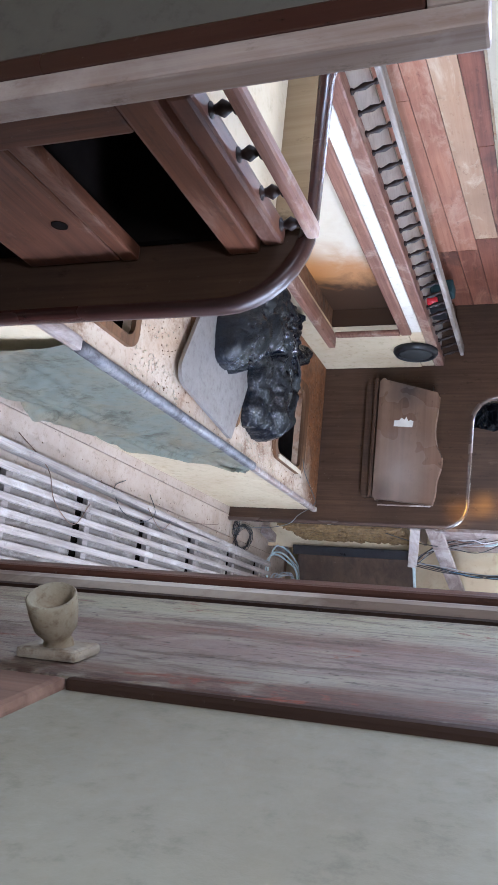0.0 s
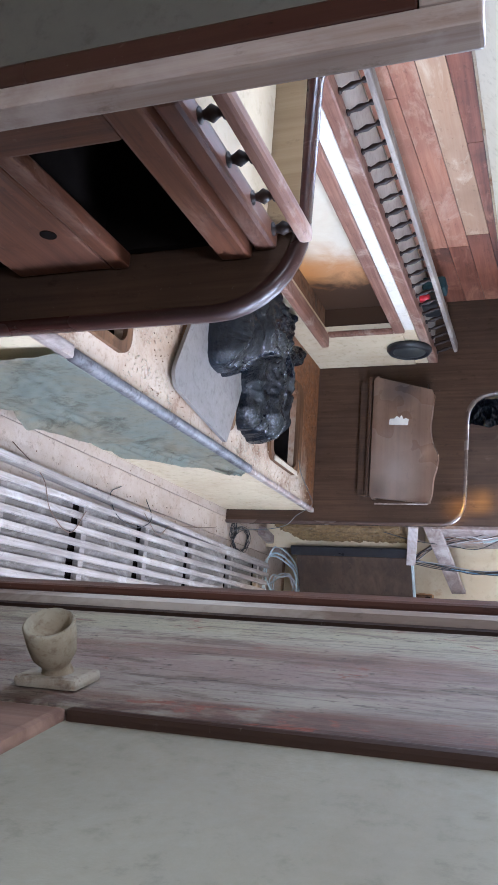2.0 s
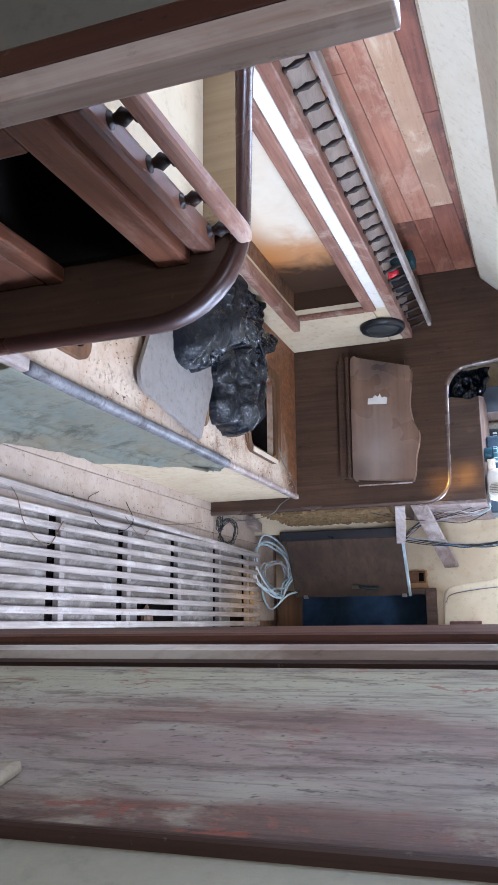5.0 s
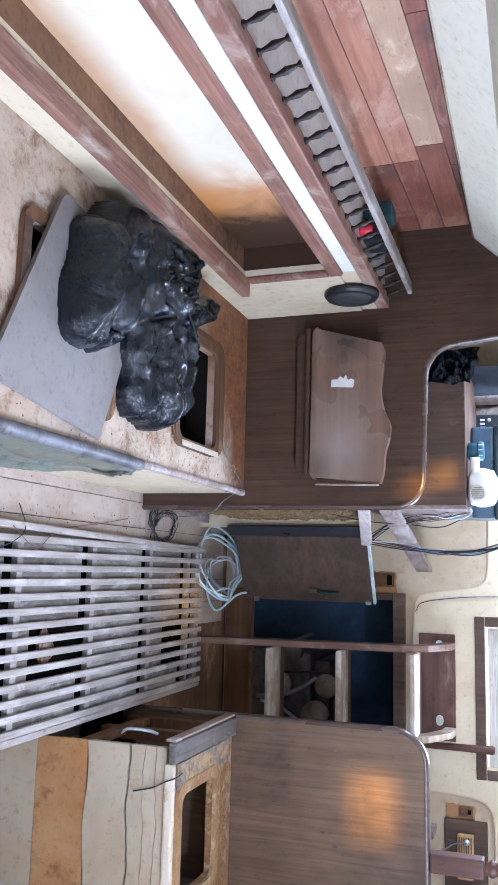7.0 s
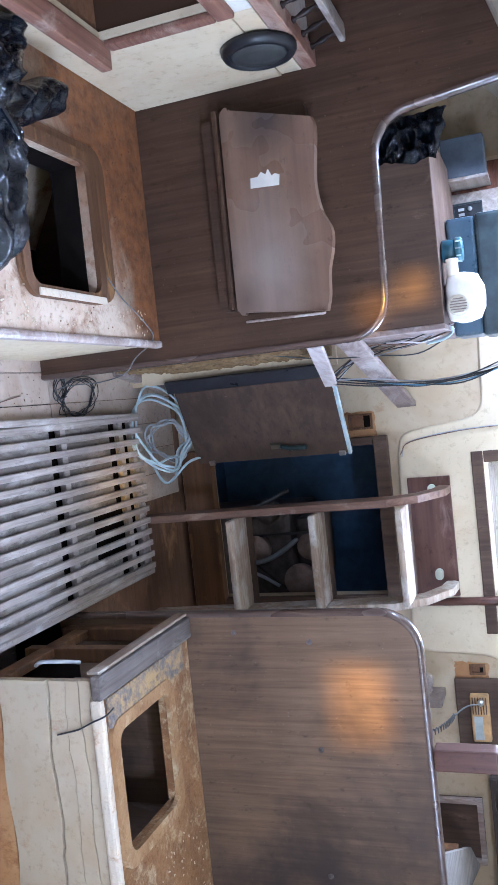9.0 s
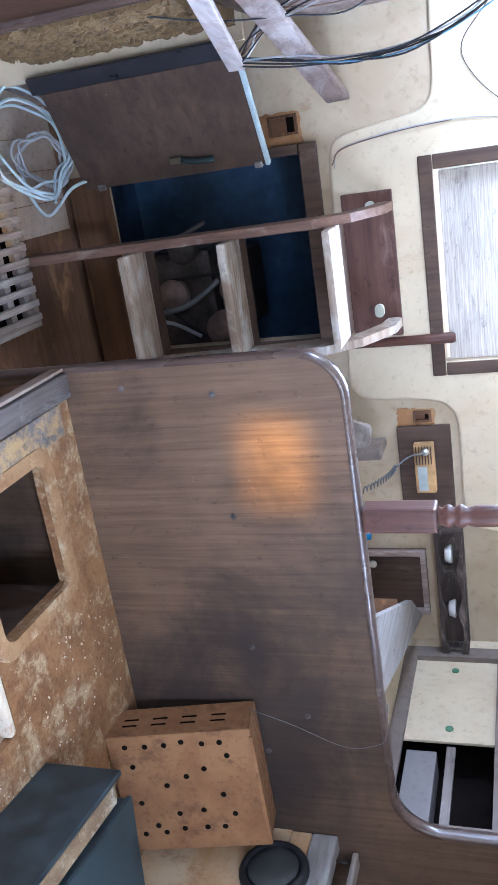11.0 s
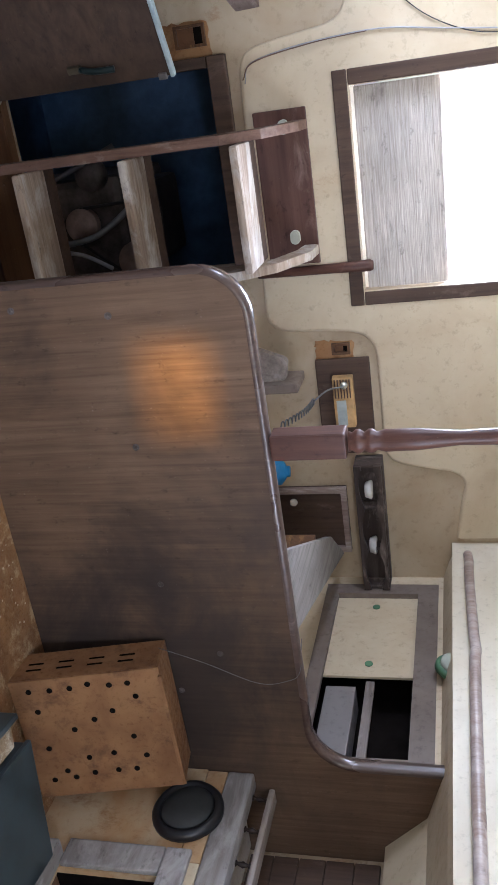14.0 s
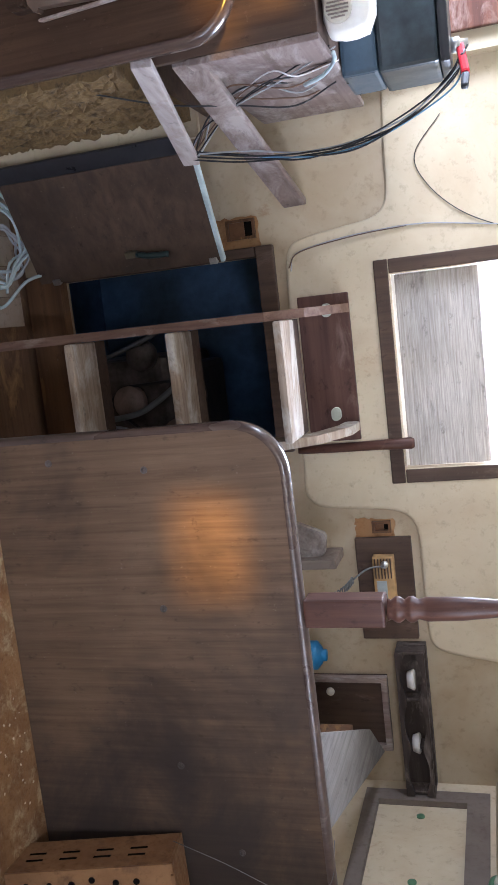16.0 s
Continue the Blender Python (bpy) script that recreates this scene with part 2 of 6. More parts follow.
SEAT_FRONT = paint("dull_cream_seat_paint", (0.37, 0.31, 0.225), (0.30, 0.22, 0.135), 0.7, (0.26, 0.14, 0.07), 0.68, rough=0.5, scale=5, grit=0.6)
CHIPPED = paint("chipped_white_rim_paint", (0.50, 0.44, 0.35), (0.60, 0.49, 0.34), 0.7, (0.30, 0.17, 0.09), 0.62, rough=0.5, scale=11, grit=0.7, relief=0.6)
PLANK_RED = wood("red_hull_plank", (0.37, 0.185, 0.118), (0.255, 0.108, 0.068), "y", 60, (0.43, 0.28, 0.20), 0.60, rough=0.4, relief=0.06)
# Dark plank copy: staining and the hull end's shadow in one colour.
PLANK_DARK = wood("stained_shaded_hull_plank", (0.25, 0.10, 0.06), (0.12, 0.045, 0.030), "y", 50, (0.33, 0.17, 0.11), 0.64, rough=0.4, relief=0.06, stain=0.8)
PLANK_TAN = wood("tan_hull_plank", (0.43, 0.29, 0.19), (0.34, 0.205, 0.125), "y", 30, (0.55, 0.45, 0.33), 0.62, rough=0.4, relief=0.06)
GREY_WOOD = wood("weathered_grey_wood", (0.64, 0.595, 0.535), (0.33, 0.29, 0.25), "x", 220, (0.16, 0.145, 0.135), 0.68, rough=0.85, relief=0.6)
GREY_WOOD_Y = wood("worn_table_wood", (0.33, 0.305, 0.285), (0.18, 0.16, 0.145), "y", 60, (0.15, 0.14, 0.135), 0.66, rough=0.6, relief=0.3)
SLAT = wood("grey_slat_wood", (0.41, 0.365, 0.335), (0.23, 0.19, 0.165), "y", 110, (0.50, 0.465, 0.44), 0.63, rough=0.6, relief=0.25)
TREAD = wood("tread_wood", (0.47, 0.385, 0.30), (0.26, 0.19, 0.135), "x", 80, (0.58, 0.55, 0.50), 0.56, rough=0.7, relief=0.3)
TREAD_Y = wood("weathered_cap_wood", (0.30, 0.235, 0.18), (0.15, 0.10, 0.075), "y", 60, (0.40, 0.36, 0.31), 0.58, rough=0.6, relief=0.4)
GREY_BOARD = wood("grey_board", (0.32, 0.275, 0.24), (0.175, 0.14, 0.118), "y", 70, (0.44, 0.40, 0.36), 0.58, rough=0.55)
PLY_DARK = wood("dark_plywood", (0.115, 0.074, 0.052), (0.064, 0.042, 0.031), "z", 50, (0.20, 0.15, 0.12), 0.68, rough=0.5)
PLY_TAN = wood("rusty_plywood", (0.175, 0.092, 0.046), (0.09, 0.047, 0.026), "x", 35, (0.36, 0.20, 0.07), 0.66, rough=0.5)
CREAM = paint("old_cream_paint", (0.585, 0.50, 0.35), (0.47, 0.36, 0.23), 0.75, (0.34, 0.21, 0.11), 0.70, scale=4.0)
CREAM_RUST = paint("rust_stained_cream_paint", (0.56, 0.47, 0.34), (0.42, 0.27, 0.14), 0.9, (0.24, 0.105, 0.04), 0.585)


def seat_paint():
    """Flaking cream seat paint, rusted through in one broad ragged stain at the after outboard corner."""
    m = paint("flaking_seat_paint", (0.50, 0.41, 0.32), (0.36, 0.23, 0.14), 0.7, (0.19, 0.095, 0.045), 0.60, rough=0.5, scale=7, grit=0.8, relief=0.6)
    nt = m.node_tree
    b = nt.nodes["Principled BSDF"]
    col = b.inputs["Base Color"].links[0].from_socket
    tc, dt, ad = nt.nodes.new("ShaderNodeTexCoord"), nt.nodes.new("ShaderNodeVectorMath"), nt.nodes.new("ShaderNodeMath")
    dt.operation, ad.operation = "DOT_PRODUCT", "MULTIPLY_ADD"
    dt.inputs[1].default_value = (-0.75, 1.0, 0)
    nt.links.new(tc.outputs["Object"], dt.inputs[0])
    nt.links.new(noise_tex(nt, coords(nt), 7, 7, 0.7, 0.4), ad.inputs[0])
    ad.inputs[1].default_value = 0.45
    nt.links.new(dt.outputs["Value"], ad.inputs[2])
    mr = nt.nodes.new("ShaderNodeMapRange")
    mr.inputs["From Min"].default_value, mr.inputs["From Max"].default_value = 3.86, 4.10
    nt.links.new(ad.outputs[0], mr.inputs["Value"])
    rusty = mix(nt, ramp(nt, noise_tex(nt, coords(nt), 22, 6, 0.7), [(0.4, 0.0), (0.65, 1.0)]), (0.24, 0.105, 0.042), (0.12, 0.055, 0.028))
    nt.links.new(mix(nt, mr.outputs[0], col, rusty), b.inputs["Base Color"])
    return m


SEAT = seat_paint()
RIM_RUST = paint("rust_stained_rim_paint", (0.31, 0.19, 0.09), (0.19, 0.09, 0.035), 0.9, (0.46, 0.36, 0.23), 0.60, rough=0.45, scale=9, grit=0.6, relief=0.4)
SEAT_DARK = paint("rusty_seat_paint", (0.25, 0.132, 0.055), (0.13, 0.060, 0.024), 0.9, (0.43, 0.33, 0.20), 0.585, rough=0.45, scale=11, grit=0.7, relief=0.5)
LIT_FASCIA = paint("lit_fascia_paint", (0.66, 0.64, 0.59), (0.54, 0.47, 0.36), 0.6, None)
HEADLINER = paint("cream_headliner", (0.70, 0.645, 0.51), (0.58, 0.505, 0.36), 0.5, (0.42, 0.31, 0.18), 0.78, rough=0.45)
PANEL = paint("pale_door_panel", (0.255, 0.240, 0.183), (0.195, 0.172, 0.122), 0.6, None, rough=0.5)
PANEL_DARK = paint("mouldy_grey_panel", (0.125, 0.118, 0.100), (0.085, 0.078, 0.064), 0.6, (0.06, 0.055, 0.045), 0.73, rough=0.5)
SOLE = paint("dusty_sole_paint", (0.40, 0.325, 0.265), (0.29, 0.215, 0.16), 0.8, (0.20, 0.115, 0.07), 0.68, rough=0.65, grit=0.8, scale=6, relief=0.3)
SOLE_RED = wood("stained_sole_wood", (0.215, 0.125, 0.075), (0.11, 0.06, 0.037), "x", 30, (0.36, 0.22, 0.10), 0.64, rough=0.5)


def recess_skin():
    """Cream lining with a brown rust stain along its foot; its dark end mixes stain and painted shade."""
    def build(nt, b):
        c = coords(nt)
        tc = nt.nodes.new("ShaderNodeTexCoord")
        sx = nt.nodes.new("ShaderNodeSeparateXYZ")
        nt.links.new(tc.outputs["Object"], sx.inputs[0])
        n = noise_tex(nt, c, 6, 5, 0.65, 0.4)

        def wob(sock, lo, hi, amount):
            a = nt.nodes.new("ShaderNodeMath")
            a.operation = "MULTIPLY_ADD"
            a.inputs[1].default_value = amount
            nt.links.new(n, a.inputs[0])
            nt.links.new(sock, a.inputs[2])
            mr = nt.nodes.new("ShaderNodeMapRange")
            mr.inputs["From Min"].default_value, mr.inputs["From Max"].default_value = lo, hi
            nt.links.new(a.outputs[0], mr.inputs["Value"])
            return mr.outputs[0]
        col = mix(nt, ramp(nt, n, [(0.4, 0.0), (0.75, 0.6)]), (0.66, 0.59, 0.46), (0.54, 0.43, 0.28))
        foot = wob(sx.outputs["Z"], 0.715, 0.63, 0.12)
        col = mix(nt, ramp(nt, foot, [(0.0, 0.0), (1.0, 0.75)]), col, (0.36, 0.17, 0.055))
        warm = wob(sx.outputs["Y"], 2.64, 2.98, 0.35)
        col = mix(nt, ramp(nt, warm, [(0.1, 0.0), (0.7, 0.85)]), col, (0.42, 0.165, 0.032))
        # Near-black end: burn stain and the recess's shade share one colour.
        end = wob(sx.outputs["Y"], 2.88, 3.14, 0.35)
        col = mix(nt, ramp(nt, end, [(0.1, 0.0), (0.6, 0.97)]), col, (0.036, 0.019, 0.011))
        nt.links.new(col, b.inputs["Base Color"])
        bump(nt, b, n, 0.15, 0.004)
    return material("rust_stained_recess", build, 0.5)


RECESS = recess_skin()
CLOTH = paint("stained_green_cloth", (0.255, 0.275, 0.235), (0.33, 0.27, 0.18), 0.9, (0.13, 0.12, 0.09), 0.60, rough=0.85, scale=6, grit=0.6)


def film():
    """Thin black plastic with fine stretched creases."""
    def build(nt, b):
        c = coords(nt, (1.0, 0.35, 1.0))
        n = noise_tex(nt, c, 85, 3, 0.55, 1.0)
        k = nt.nodes.new("ShaderNodeMath")
        k.operation = "SUBTRACT"
        k.inputs[1].default_value = 0.5
        nt.links.new(n, k.inputs[0])
        a = nt.nodes.new("ShaderNodeMath")
        a.operation = "ABSOLUTE"
        nt.links.new(k.outputs[0], a.inputs[0])
        b.inputs["Base Color"].default_value = (0.004, 0.006, 0.010, 1)
        nt.links.new(ramp(nt, noise_tex(nt, coords(nt), 12, 3), [(0.35, 0.07), (0.7, 0.16)]), b.inputs["Roughness"])
        bump(nt, b, a.outputs[0], 1.0, 0.005)
    return material("black_plastic_film", build, 0.2, spec=0.45)


BAG = film()
BLACK = plain("black_plastic", (0.016, 0.016, 0.018), 0.4)
# Near-black, no gloss: the shade of hollows and holes put into colour.
DARK = plain("near_black_shade", (0.010, 0.008, 0.007), 0.95, spec=0.0)
BOARD_GREY = paint("grey_lid_board", (0.21, 0.19, 0.18), (0.155, 0.13, 0.115), 0.6, None, rough=0.4)
STEEL = plain("dull_steel", (0.55, 0.55, 0.53), 0.35, 0.9)
BRASS = plain("dull_brass", (0.14, 0.12, 0.08), 0.5, 0.4)
GREY_PIPE = paint("grimy_grey_pipe", (0.17, 0.165, 0.175), (0.035, 0.032, 0.032), 0.95, (0.035, 0.03, 0.03), 0.60, rough=0.45, scale=12)
HOSE = plain("pale_blue_hose", (0.46, 0.56, 0.60), 0.35)
WIRE_BLACK = plain("black_wire", (0.02, 0.02, 0.022), 0.5)
WIRE_BROWN = plain("brown_wire", (0.15, 0.09, 0.06), 0.6)
WIRE_GREY = plain("grey_wire", (0.33, 0.34, 0.36), 0.5)
WIRE_BLUE = plain("blue_wire", (0.10, 0.22, 0.34), 0.45)
RED = plain("red_plastic", (0.50, 0.02, 0.03), 0.35)
WHITE_PLASTIC = plain("white_plastic", (0.80, 0.77, 0.70), 0.4, vary=0.1)
BLUE_BOX = plain("blue_grey_painted_metal", (0.024, 0.034, 0.038), 0.4, vary=0.5)
RUSTY_STRIP = paint("flecked_rusty_strip", (0.21, 0.15, 0.085), (0.12, 0.07, 0.035), 0.9, (0.42, 0.38, 0.30), 0.62, rough=0.7, scale=14, grit=0.8, relief=0.8)
ENGINE_DOOR = wood("greasy_brown_plywood", (0.112, 0.076, 0.056), (0.062, 0.042, 0.032), "x", 24, (0.05, 0.038, 0.032), 0.60, rough=0.45, stain=0.5)
PLATE_WOOD = wood("red_brown_plate_wood", (0.135, 0.072, 0.055), (0.075, 0.038, 0.030), "x", 30, (0.22, 0.15, 0.12), 0.68, rough=0.42)
TAN_PAINT = paint("dingy_tan_paint", (0.47, 0.385, 0.265), (0.37, 0.275, 0.165), 0.8, (0.30, 0.17, 0.08), 0.68, scale=4.0)
SIDE_BOARD = wood("scuffed_locker_side", (0.26, 0.205, 0.185), (0.15, 0.105, 0.09), "y", 45, (0.40, 0.355, 0.33), 0.57, rough=0.5, relief=0.3)
# Darker than the slats: the shadow between them is put into this wood.
UNDER_BOARD = wood("shaded_under_board", (0.215, 0.185, 0.16), (0.12, 0.098, 0.082), "y", 60, (0.37, 0.335, 0.30), 0.56, rough=0.7)
SHELF_PALE = paint("dusty_pale_shelf_paint", (0.50, 0.47, 0.43), (0.36, 0.31, 0.26), 0.7, None, rough=0.6, scale=6)
SPINDLE_WOOD = wood("dark_turned_wood", (0.030, 0.015, 0.011), (0.012, 0.007, 0.005), "z", 60, (0.10, 0.065, 0.05), 0.74, rough=0.42, spec=0.25)
POST_WOOD = wood("worn_post_wood", (0.13, 0.062, 0.042), (0.06, 0.026, 0.019), "z", 60, (0.26, 0.17, 0.13), 0.72, rough=0.36, spec=0.22)
RACK_WOOD = wood("black_brown_rack_wood", (0.085, 0.065, 0.055), (0.040, 0.030, 0.026), "x", 60, (0.27, 0.23, 0.20), 0.62, rough=0.4)
BLUE = plain("blue_plastic", (0.03, 0.22, 0.48), 0.4)
ORANGE_METAL = paint("rusty_orange_metal", (0.27, 0.145, 0.066), (0.18, 0.085, 0.038), 0.9, (0.125, 0.062, 0.032), 0.61, rough=0.45, scale=8, grit=0.7)
FOAM = paint("cracked_yellow_foam", (0.175, 0.115, 0.05), (0.10, 0.062, 0.028), 0.9, (0.04, 0.027, 0.016), 0.60, rough=0.95, scale=18, relief=1.0)
ENGINE = plain("oily_engine_metal", (0.085, 0.072, 0.066), 0.5, 0.2, 0.6)
LADDER_SIDE = wood("brown_ladder_side", (0.23, 0.145, 0.105), (0.115, 0.065, 0.048), "z", 50, (0.36, 0.30, 0.25), 0.66, rough=0.5, relief=0.3)
# Tan for a bulkhead face in light; the light is in the colour.
LIT_LAMINATE = wood("painted_lit_laminate", (0.42, 0.31, 0.185), (0.31, 0.215, 0.12), "z", 60, None, rough=0.5)
PALE_CUP = plain("pale_grey_cup", (0.58, 0.56, 0.53), 0.5)
PULLEY = plain("rusty_pulley_metal", (0.30, 0.22, 0.18), 0.5, 0.2, 0.4)
# Bay walls in lifted navy: veiling haze is put into their colour.
BAY_HAZE = plain("navy_bay_haze", (0.085, 0.14, 0.23), 0.8, vary=0.2, spec=0.05)
PAPER = plain("torn_label_paper", (0.72, 0.70, 0.64), 0.7, vary=0.12)
STRIP = plain("dark_rubber_strip", (0.022, 0.022, 0.026), 0.35)
GREEN = plain("green_brass", (0.09, 0.19, 0.10), 0.5)
HANDLE_GREEN = plain("dark_green_handle", (0.016, 0.032, 0.034), 0.3)
RECESS_DARK = paint("blotchy_brown_board", (0.17, 0.085, 0.04), (0.09, 0.045, 0.025), 0.9, (0.03, 0.02, 0.014), 0.6)
LENS = plain("cloudy_lens", (0.56, 0.60, 0.50), 0.25, vary=0.15)
GREY_FRAME = paint("grey_painted_frame", (0.195, 0.158, 0.130), (0.125, 0.095, 0.075), 0.7, None, rough=0.5)


# ---- building helpers ----
def mesh_of(bm, name, smooth=False):
    bmesh.ops.recalc_face_normals(bm, faces=bm.faces)
    me = bpy.data.meshes.new(name)
    bm.to_mesh(me)
    bm.free()
    if smooth:
        for p in me.polygons:
            p.use_smooth = True
    return me


def part(name, bm, mat, parent=None, label="", smooth=False):
    me = mesh_of(bm, name, smooth)
    me.materials.append(mat)
    ob = new(name, me)
    if parent is not None:
        ob.parent = parent
    if label:
        ob["label"] = label
    return ob


def thing(name, label, category, group="", kind=""):
    return tagged(new(name), label, category, group, kind)


def single(name, bm, mat, label, category, group="", kind="", smooth=False):
    return tagged(part(name, bm, mat, None, "", smooth), label, category, group, kind)


def box(x0, x1, y0, y1, z0, z1, bevel=0.004, m=None, bm=None):
    bm = bm or bmesh.new()
    mat = Matrix.Translation(((x0 + x1) / 2, (y0 + y1) / 2, (z0 + z1) / 2)) @ Matrix.Diagonal((abs(x1 - x0), abs(y1 - y0), abs(z1 - z0), 1))
    made = bmesh.ops.create_cube(bm, size=1, matrix=(m @ mat) if m else mat)["verts"]
    if bevel > 0:
        b = min(bevel, 0.4 * min(abs(x1 - x0), abs(y1 - y0), abs(z1 - z0)))
        edges = list({e for v in made for e in v.link_edges})
        bmesh.ops.bevel(bm, geom=edges, offset=b, segments=2, profile=0.6, affect="EDGES")
    return bm


def beam(a, b, w, h, bevel=0.004, up=(0, 0, 1), bm=None):
    """A bar from a to b, w across and h along up."""
    a, b = Vector(a), Vector(b)
    d = (b - a)
    yv = d.normalized()
    xv = yv.cross(Vector(up)).normalized()
    zv = xv.cross(yv)
    m = Matrix((xv, yv, zv)).transposed().to_4x4()
    m.translation = (a + b) / 2
    return box(-w / 2, w / 2, -d.length / 2, d.length / 2, -h / 2, h / 2, bevel, m, bm)


def lathe(profile, m=None, seg=16, bm=None):
    """A turned solid: profile of (radius, height) about z."""
    bm = bm or bmesh.new()
    m = m or Matrix()
    rings = []
    for r, h in profile:
        rings.append([bm.verts.new(m @ Vector((max(r, 1e-4) * math.cos(2 * math.pi * k / seg), max(r, 1e-4) * math.sin(2 * math.pi * k / seg), h))) for k in range(seg)])
    for p, q in zip(rings, rings[1:]):
        for k in range(seg):
            bm.faces.new((p[k], p[(k + 1) % seg], q[(k + 1) % seg], q[k]))
    bm.faces.new(rings[0][::-1])
    bm.faces.new(rings[-1])
    return bm


def smooth_line(points, steps=6):
    """A Catmull-Rom line through the points."""
    p = [Vector(v) for v in points]
    p = [2 * p[0] - p[1]] + p + [2 * p[-1] - p[-2]]
    out = []
    for i in range(1, len(p) - 2):
        for s in range(steps):
            t = s / steps
            a, b, c, d = p[i - 1], p[i], p[i + 1], p[i + 2]
            out.append(0.5 * (2 * b + (c - a) * t + (2 * a - 5 * b + 4 * c - d) * t * t + (3 * b - a - 3 * c + d) * t ** 3))
    out.append(p[-2])
    return out


def tube(points, r, seg=8, steps=6, bm=None, smooth=True):
    bm = bm or bmesh.new()
    line = smooth_line(points, steps) if smooth else [Vector(v) for v in points]
    rings, side = [], None
    for i, v in enumerate(line):
        d = (line[min(i + 1, len(line) - 1)] - line[max(i - 1, 0)])
        d = d.normalized() if d.length > 1e-9 else Vector((0, 0, 1))
        if side is None:
            side = d.orthogonal().normalized()
        side = (side - d * side.dot(d))
        side = side.normalized() if side.length > 1e-6 else d.orthogonal().normalized()
        up = d.cross(side)
        rings.append([bm.verts.new(v + r * (math.cos(2 * math.pi * k / seg) * side + math.sin(2 * math.pi * k / seg) * up)) for k in range(seg)])
    for p, q in zip(rings, rings[1:]):
        for k in range(seg):
            bm.faces.new((p[k], p[(k + 1) % seg], q[(k + 1) % seg], q[k]))
    bm.faces.new(rings[0][::-1])
    bm.faces.new(rings[-1])
    return bm


def round_corner(a, corner, b, r, n=8):
    """Points of a fillet at corner between the directions to a and b (2D)."""
    a, c, b = Vector(a), Vector(corner), Vector(b)
    u, v = (a - c).normalized(), (b - c).normalized()
    ang = u.angle(v)
    t = min(r / math.tan(ang / 2), 0.49 * (a - c).length, 0.49 * (b - c).length) if ang > 1e-3 else 0
    rr = t * math.tan(ang / 2)
    centre = c + (u + v).normalized() * (rr / math.sin(ang / 2))
    p, q = c + u * t - centre, c + v * t - centre
    a0, a1 = math.atan2(p.y, p.x), math.atan2(q.y, q.x)
    d = (a1 - a0 + math.pi) % (2 * math.pi) - math.pi
    return [(centre.x + rr * math.cos(a0 + d * k / n), centre.y + rr * math.sin(a0 + d * k / n)) for k in range(n + 1)]


def outline(corners):
    """2D outline from (x, y, radius) corners."""
    out, n = [], len(corners)
    for i, (x, y, r) in enumerate(corners):
        if r <= 0:
            out.append((x, y))
        else:
            out += round_corner(corners[i - 1][:2], (x, y), corners[(i + 1) % n][:2], r)
    return out


def slab(points, axis, lo, hi, bm=None):
    """The outline (2D) pushed from lo to hi along an axis: y for (x, z) outlines, z for (x, y), x for (y, z)."""
    bm = bm or bmesh.new()
    put = {"y": lambda p, d: (p[0], d, p[1]), "z": lambda p, d: (p[0], p[1], d), "x": lambda p, d: (d, p[0], p[1])}[axis]
    p = [bm.verts.new(put(v, lo)) for v in points]
    q = [bm.verts.new(put(v, hi)) for v in points]
    bm.faces.new(p)
    bm.faces.new(q[::-1])
    for i in range(len(p)):
        j = (i + 1) % len(p)
        bm.faces.new((p[i], q[i], q[j], p[j]))
    return bm


def holed(outer, holes, axis, lo, hi):
    """A slab with openings: outer is (u0, u1, v0, v1); holes are rectangles (u0, u1, v0, v1)."""
    us = sorted({outer[0], outer[1], *(h[0] for h in holes), *(h[1] for h in holes)})
    vs = sorted({outer[2], outer[3], *(h[2] for h in holes), *(h[3] for h in holes)})
    put = {"y": lambda u, v, d: (u, d, v), "z": lambda u, v, d: (u, v, d), "x": lambda u, v, d: (d, u, v)}[axis]
    bm = bmesh.new()
    solid = {}
    for i in range(len(us) - 1):
        for j in range(len(vs) - 1):
            cu, cv = (us[i] + us[i + 1]) / 2, (vs[j] + vs[j + 1]) / 2
            solid[i, j] = not any(h[0] < cu < h[1] and h[2] < cv < h[3] for h in holes)
    vert = {}

    def vt(i, j, d):
        if (i, j, d) not in vert:
            vert[i, j, d] = bm.verts.new(put(us[i], vs[j], d))
        return vert[i, j, d]
    for (i, j), s in solid.items():
        if not s:
            continue
        bm.faces.new([vt(a, b, lo) for a, b in ((i, j), (i + 1, j), (i + 1, j + 1), (i, j + 1))])
        bm.faces.new([vt(a, b, hi) for a, b in ((i, j), (i, j + 1), (i + 1, j + 1), (i + 1, j))])
        for di, dj, (a, b) in ((-1, 0, ((i, j), (i, j + 1))), (1, 0, ((i + 1, j), (i + 1, j + 1))), (0, -1, ((i, j), (i + 1, j))), (0, 1, ((i, j + 1), (i + 1, j + 1)))):
            if not solid.get((i + di, j + dj), False):
                bm.faces.new((vt(*a, lo), vt(*b, lo), vt(*b, hi), vt(*a, hi)))
    return bm


def ring(outer, inner, axis, lo, hi):
    """A flat frame between two outlines with the same number of points."""
    bm = bmesh.new()
    put = {"y": lambda p, d: (p[0], d, p[1]), "z": lambda p, d: (p[0], p[1], d), "x": lambda p, d: (d, p[0], p[1])}[axis]
    loops = [[bm.verts.new(put(v, d)) for v in pts] for pts, d in ((outer, lo), (outer, hi), (inner, hi), (inner, lo))]
    n = len(outer)
    for a, b in zip(loops, loops[1:] + loops[:1]):
        for i in range(n):
            bm.faces.new((a[i], a[(i + 1) % n], b[(i + 1) % n], b[i]))
    return bm


def rect(x0, x1, y0, y1, r):
    return outline([(x0, y0, r), (x1, y0, r), (x1, y1, r), (x0, y1, r)])
# ---- structure ----
C = 0.32                                   # the boat's middle line
